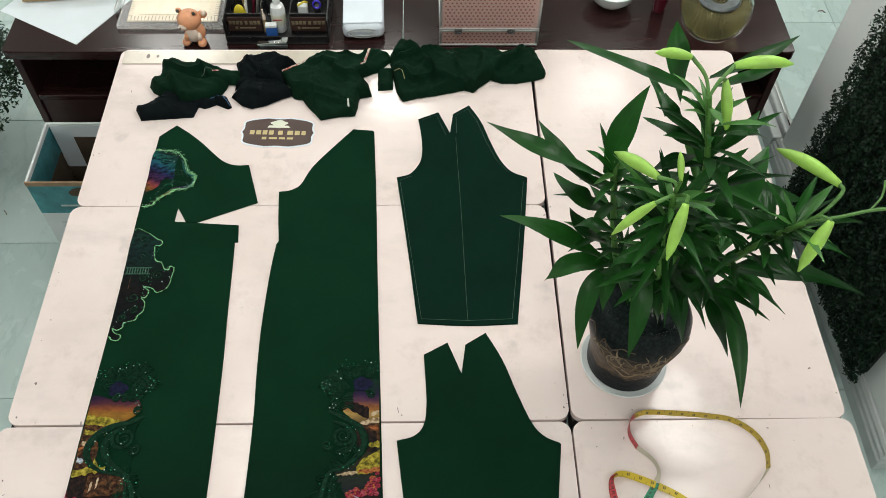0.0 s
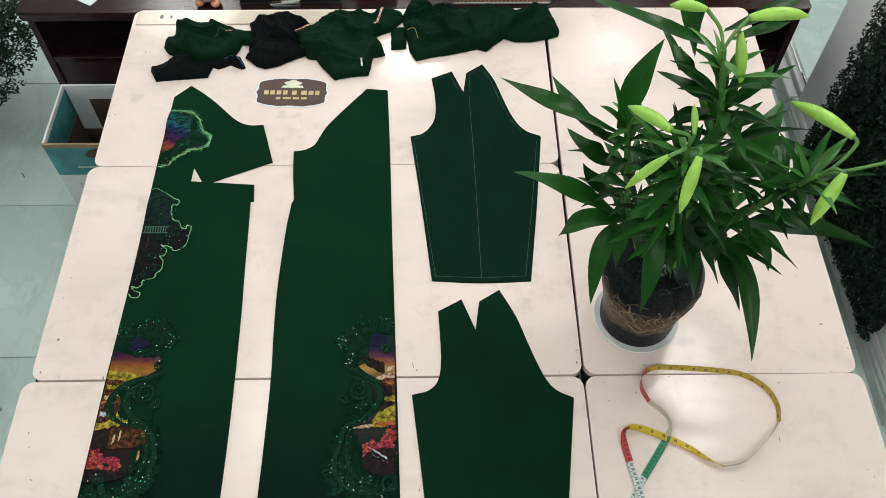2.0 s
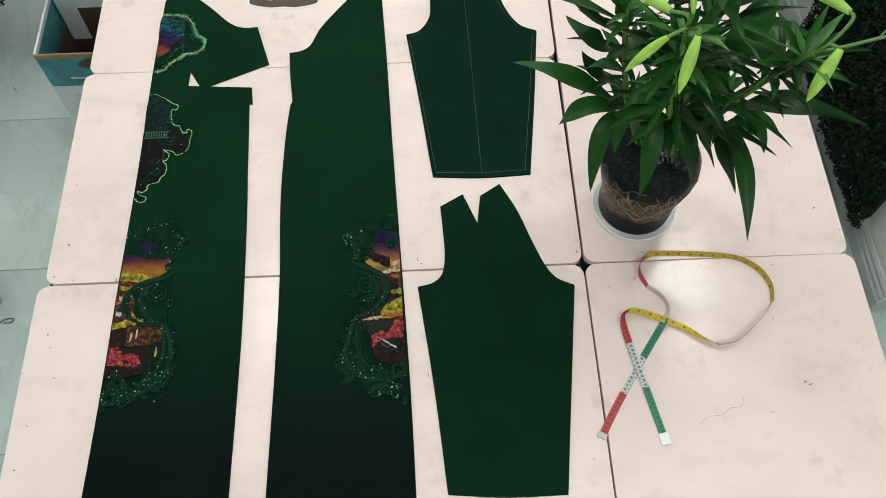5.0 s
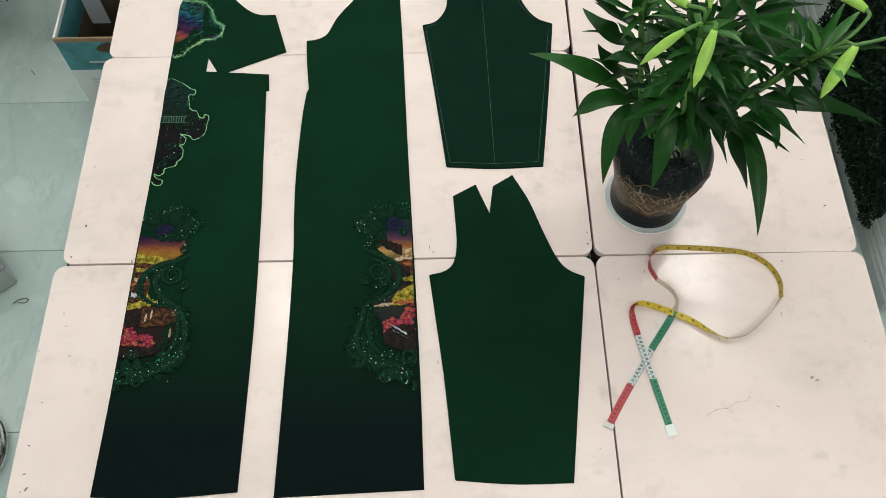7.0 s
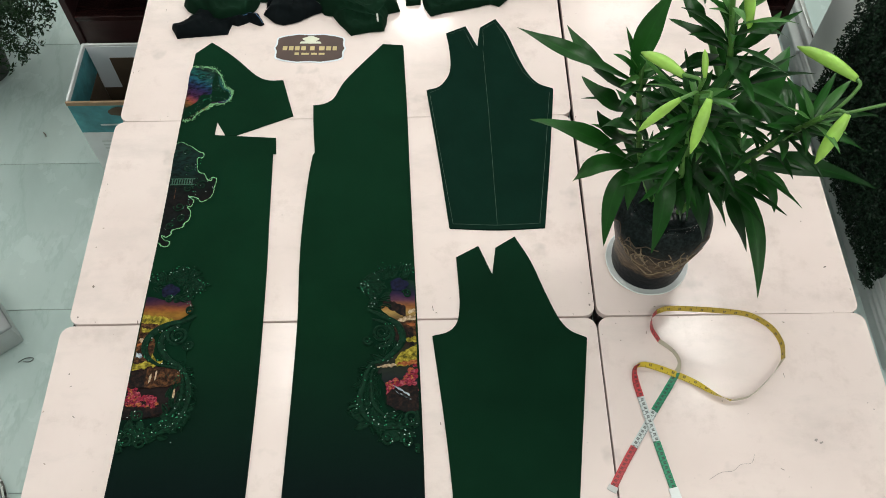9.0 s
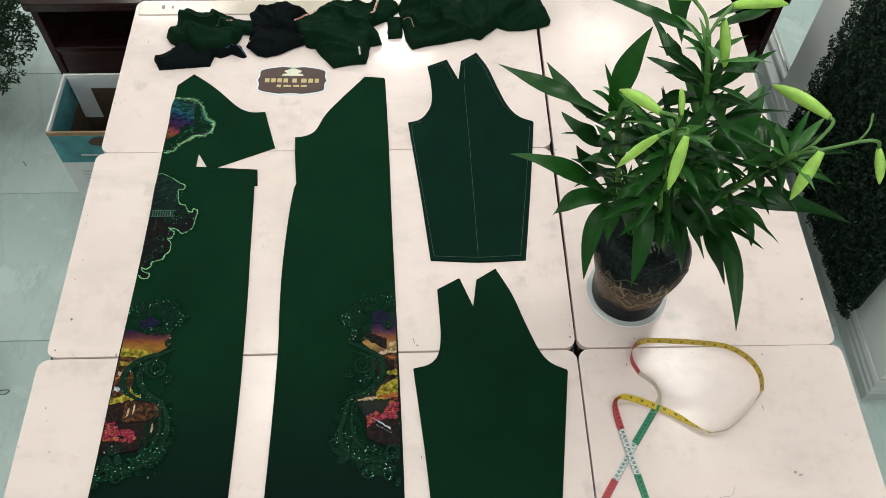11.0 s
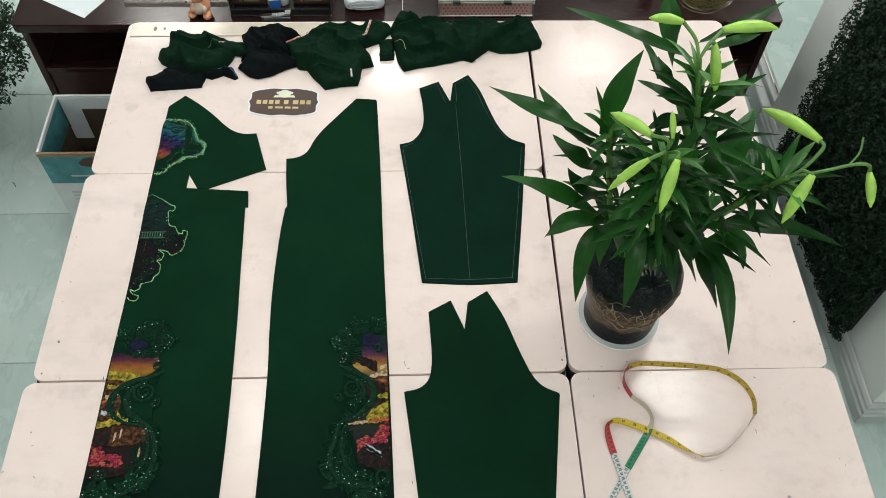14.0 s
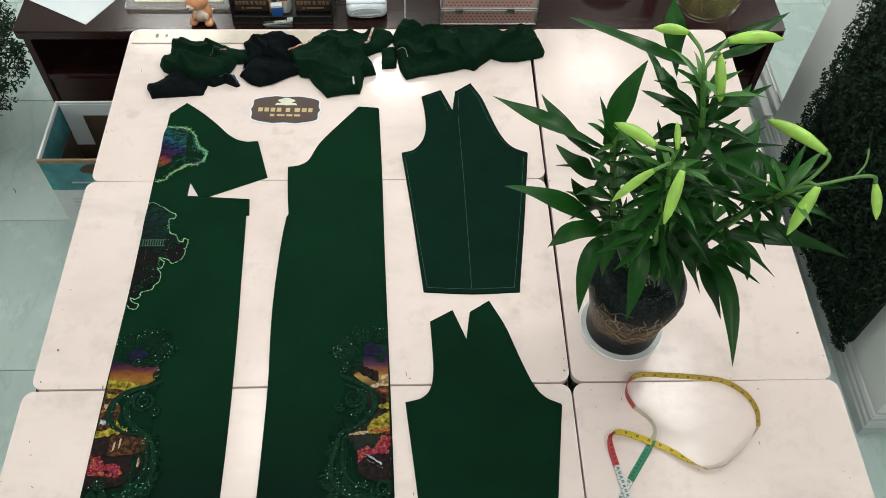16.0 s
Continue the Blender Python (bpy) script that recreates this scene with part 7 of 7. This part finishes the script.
for x in (-0.205, -0.045):
    hinge = part("hinge", box(x - 0.011, x + 0.011, cy0 - 0.004, cy0 - 0.001, DESK + split - 0.011, DESK + split + 0.011, 0.001), "chrome", case, "chrome hinge")
    part("pin", tube([(x - 0.012, cy0 - 0.005, DESK + split), (x + 0.012, cy0 - 0.005, DESK + split)], 0.0028, 8), "chrome", hinge, "", True)
    for k in (-1, 1):
        part("leaf_plate", box(x - 0.011, x + 0.011, cy0 - 0.0062, cy0 - 0.004, DESK + split + k * 0.007 - 0.002, DESK + split + k * 0.007 + 0.002), "steel", hinge)
rnd = random.Random(9)
bm = bmesh.new()
for k in range(60):
    sparkle(bm, rnd.uniform(cx0 + 0.015, cx1 - 0.015), cy0 + 0.003, DESK + rnd.uniform(0.012, high - 0.02), rnd.uniform(0.0006, 0.0013), rnd)
part("glitter", turned(bm, Matrix.Identity(4)), "sequin2", case, "fine glitter specks", kind="stuff")

# bowl, cup, bulb vase
solo("bowl", lathe([(0.0, 0.0), (0.04, 0.0), (0.048, 0.006), (0.07, 0.03), (0.08, 0.06), (0.076, 0.061), (0.062, 0.032), (0.032, 0.01), (0.0, 0.009)], (0.299, 1.488, DESK + 0.0006), 40), "china", "white china bowl on the dark desk", "bowl", smooth=True)
solo("glass_cup", lathe([(0.0, 0.0), (0.019, 0.0), (0.021, 0.004), (0.026, 0.12), (0.024, 0.12), (0.019, 0.008), (0.0, 0.007)], (0.45, 1.448, DESK + 0.0006), 28), "maroon", "deep maroon glass cup on the dark desk", "cup", smooth=True)
bulb = thing("bulb_vase", (0.594, 1.348, DESK), "round clear glass vase of water with roots", "vase")
bx, by = 0.594, 1.35
prof = [(0.0, 0.0), (0.06, 0.0), (0.072, 0.006), (0.1, 0.04), (0.112, 0.085), (0.105, 0.125), (0.085, 0.155), (0.07, 0.175), (0.074, 0.19), (0.071, 0.191), (0.066, 0.175), (0.081, 0.153), (0.101, 0.124), (0.108, 0.085), (0.096, 0.042), (0.069, 0.011), (0.0, 0.009)]
g = part("glass", lathe(prof, (bx, by, DESK + 0.0006), 48), "glass", bulb, "clear glass", True)
g.visible_shadow = False
w = part("water", lathe([(0.0, 0.0115), (0.066, 0.013), (0.094, 0.043), (0.1055, 0.085), (0.1, 0.112), (0.0, 0.113)], (bx, by, DESK + 0.0006), 48), "water", bulb, "yellowish water", True)
w.visible_shadow = False
part("ring_holder", lathe([(0.03, 0.108), (0.062, 0.114), (0.066, 0.122), (0.06, 0.13), (0.03, 0.124), (0.026, 0.116), (0.03, 0.108)], (bx, by, DESK), 32), "pewter", bulb, "dark metal ring", True)
rnd = random.Random(12)
for k in range(26):
    a, r = rnd.uniform(0, 6.28), rnd.uniform(0.02, 0.07)
    pts = [(bx + 0.03 * math.cos(a), by + 0.03 * math.sin(a), DESK + 0.11), (bx + 0.8 * r * math.cos(a + 0.2), by + 0.8 * r * math.sin(a + 0.2), DESK + 0.06), (bx + r * math.cos(a + 0.5), by + r * math.sin(a + 0.5), DESK + 0.018)]
    part("root", tube(spline(pts, 4), rnd.uniform(0.0009, 0.0018), 5), "root", bulb, "", True)

# ---- floor things ----
crate = thing("cardboard_box", (-1.36, 1.065, 0), "open teal and white cardboard box beside the table", "box")
x0, x1, y0, y1, h, t = -1.532, -1.18, 0.938, 1.195, 0.45, 0.005


def box_side(ax0, ax1, ay0, ay1, rim="white_carton", name="side"):
    lower = part(name, box(ax0, ax1, ay0, ay1, 0.001, 0.3, 0.0008), "white_carton", crate, "white lower side")
    part("printed_band", box(ax0, ax1, ay0, ay1, 0.3005, h - 0.018, 0.0008), "teal", lower, "teal printed band")
    part("rim", box(ax0 - 0.0015, ax1 + 0.0015, ay0 - 0.0015, ay1 + 0.0015, h - 0.0175, h, 0.0015), rim, lower, "torn rim")


box_side(x0, x1, y0, y0 + t, "carton_dark")
box_side(x0, x0 + t, y0 + 0.0068, y1 - 0.0068)
box_side(x0, x1, y1 - t, y1)
part("side", box(x1 - t, x1, y0 + 0.0068, y1 - 0.0068, 0.001, h), "white_carton", crate)
part("bottom", box(x0 + 0.006, x1 - 0.006, y0 + 0.006, y1 - 0.006, 0.001, 0.006), "carton", crate)
part("inner_lining", box(x0 + 0.0065, x0 + 0.0078, y0 + 0.008, y1 - 0.008, 0.007, h - 0.13), "carton", crate, "brown inside")
part("inner_lining", box(x0 + 0.009, x1 - 0.007, y1 - 0.0095, y1 - 0.0082, 0.007, h - 0.2), "carton", crate, "brown inside")
part("inner_lining", box(x0 + 0.0095, x1 - 0.007, y0 + 0.0072, y0 + 0.0082, 0.007, h - 0.04), "carton", crate, "brown inside")
part("white_flap", box(x0 + 0.012, x0 + 0.24, y1 - 0.0118, y1 - 0.0102, h - 0.2, h - 0.005), "paper", crate, "white inside of the back flap")
# dark sheet stands in for the shaded opening in the back flap
part("flap_opening", box(x0 + 0.075, x1 - 0.01, y1 - 0.0145, y1 - 0.0128, 0.008, h - 0.055), "carton", crate, "dark brown sheet in place of the flap's opening")
ring = [(0.034 * math.cos(a) * (1.5 if abs(math.cos(a)) > 0.5 else 1.2), 0.022 * math.sin(a) * (1 + 0.2 * math.sin(4 * a))) for a in [k * 0.45 for k in range(14)]]
bm = slab(ring, 0, 0.0012)
part("grip_hole", turned(bm, Matrix.Translation((x0 + 0.17, y0 - 0.0022, 0.404)) @ Matrix.Rotation(radians(90), 4, "X")), "carton", crate, "torn brown grip hole")
bm = bmesh.new()
for k in range(5):
    box(x0 + 0.05, x0 + 0.16 - 0.02 * (k % 2), y0 - 0.0018, y0 - 0.0006, 0.18 + 0.018 * k, 0.188 + 0.018 * k, 0, bm)
part("print_bars", bm, "skirt", crate, "grey bars of print", kind="stuff")
bm = bmesh.new()
box(x0 + 0.075, x0 + 0.165, y0 - 0.0018, y0 - 0.0006, 0.337, 0.344, 0, bm)
part("print_bar", bm, "skirt", crate, "pale bar of print")

# potted shrub beside the dark desk
shrub = thing("potted_shrub", (-2.12, 1.5, 0), "bushy green potted shrub beside the dark desk", "plant")
part("pot", lathe([(0.0, 0.0), (0.07, 0.0), (0.08, 0.01), (0.1, 0.16), (0.108, 0.165), (0.108, 0.18), (0.098, 0.18), (0.095, 0.16), (0.0, 0.15)], (-2.12, 1.5, 0.001), 32), "soil", shrub, "dark pot", True)
rnd = random.Random(17)
for k in range(46):
    a, reach = rnd.uniform(0, 6.28), rnd.uniform(0.1, 0.34)
    top = Vector((-2.12 + math.cos(a) * reach, 1.5 + math.sin(a) * reach, 0.62 - 0.8 * reach * rnd.uniform(0.7, 1.15)))
    line = spline([(-2.12, 1.5, 0.15), (-2.12 + 0.5 * (top.x + 2.12), 1.5 + 0.5 * (top.y - 1.5), 0.24 + 0.75 * (top.z - 0.1)), tuple(top)], 8)
    part("twig", tube(line, 0.0022, 5), "stem", shrub, "", True)
verts, faces = [], []
while len(faces) < 30000:
    way = Vector((rnd.gauss(0, 1), rnd.gauss(0, 1), rnd.gauss(0, 0.75))).normalized()
    r = 0.38 * rnd.random() ** 0.45
    p = Vector((-2.12, 1.5, 0.43)) + Vector((way.x * r, way.y * r, way.z * r * 0.72 - 0.5 * r * r))
    if noise.noise(p * 17) < -0.25 + 2.2 * max(0.0, r - 0.24) or p.z < 0.19:
        continue
    turn = Euler((rnd.uniform(-0.9, 0.9), rnd.uniform(-0.9, 0.9), rnd.uniform(0, 6.3))).to_matrix()
    n, w = rnd.uniform(0.007, 0.014), rnd.uniform(0.0025, 0.0045)
    i = len(verts)
    verts += [tuple(p + turn @ Vector(q)) for q in ((-n, 0, 0), (0, w, 0.0012), (n, 0, -0.002), (0, -w, 0.0012))]
    faces.append((i, i + 1, i + 2, i + 3))
data = bpy.data.meshes.new("leaves")
data.from_pydata(verts, [], faces)
data.materials.append(M["shrub"])
leaves = new("leaves", data)
leaves.parent, leaves.location = shrub, -shrub.location
tagged(leaves, kind="stuff")

# grey crate corner and stool foot beside the table
bin_ = thing("storage_bin", (-1.9, 0.33, 0), "grey plastic storage bin on the tiles", "bin")
turn = Matrix.Translation((-1.885, 0.345, 0)) @ Matrix.Rotation(radians(38), 4, "Z")
part("body", turned(box(-0.13, 0.13, -0.13, 0.13, 0.001, 0.1, 0.008, seg=2), turn), "skirt", bin_, "", True)
part("rim", turned(box(-0.134, 0.134, -0.134, 0.134, 0.1005, 0.112, 0.003), turn), "steel", bin_)
stool = thing("stool", (-1.78, -0.235, 0), "black stool with a chrome foot ring", "stool")
part("foot_ring", tube([(-1.775 + 0.15 * math.cos(a), -0.235 + 0.15 * math.sin(a), 0.012) for a in [k * 0.1745 for k in range(37)]], 0.011, 10), "chrome", stool, "chrome foot ring", True)
part("base_disc", lathe([(0.0, 0.0), (0.115, 0.0), (0.12, 0.006), (0.05, 0.03), (0.03, 0.05), (0.0, 0.05)], (-1.775, -0.235, 0.001), 36), "ink", stool, "black base", True)
part("post", tube([(-1.775, -0.235, 0.05), (-1.775, -0.235, 0.44)], 0.022, 16), "chrome", stool, "chrome post", True)
part("seat", lathe([(0.0, 0.0), (0.14, 0.0), (0.155, 0.012), (0.155, 0.04), (0.14, 0.055), (0.0, 0.06)], (-1.9, -0.235, 0.44), 36), "ink", stool, "black padded seat", True)
lint = spline([(-1.705, 0.248, 0.002), (-1.685, 0.262, 0.002), (-1.66, 0.262, 0.002), (-1.668, 0.25, 0.002), (-1.69, 0.25, 0.002)], 6)
solo("loose_thread", tube(lint, 0.0013, 5), "ink", "black loose thread on the tiles", "thread", smooth=True)
solo("loose_thread", tube(spline([(-1.84, 1.19, 0.002), (-1.83, 1.18, 0.002), (-1.825, 1.17, 0.002)], 4), 0.002, 5), "dirt", "bit of dark lint on the tiles", "thread", smooth=True)
solo("loose_thread", tube(spline([(1.49, 2.33, 0.002), (1.51, 2.335, 0.002), (1.52, 2.32, 0.002)], 4), 0.003, 5), "dirt", "bit of dark lint on the tiles", "thread", smooth=True)

# ---- floor tiles ----
bm = box(-0.3021, 0.3021, -0.3021, 0.3021, -0.0036, 0.0, 0.0012)
tile_mesh = mesh_of("tile", bm, "tile")
floor = bpy.data.objects["floor"]
for i in range(-4, 9):
    for j in range(-6, 7):
        x, y = -1.49 + 0.606 * (i + 0.5), 0.437 + 0.606 * (j + 0.5)
        if -3.65 < x < 3.15 and -2.95 < y < 4.35:
            ob = new("tile", tile_mesh)
            ob.location, ob.parent = (x, y, 0), floor
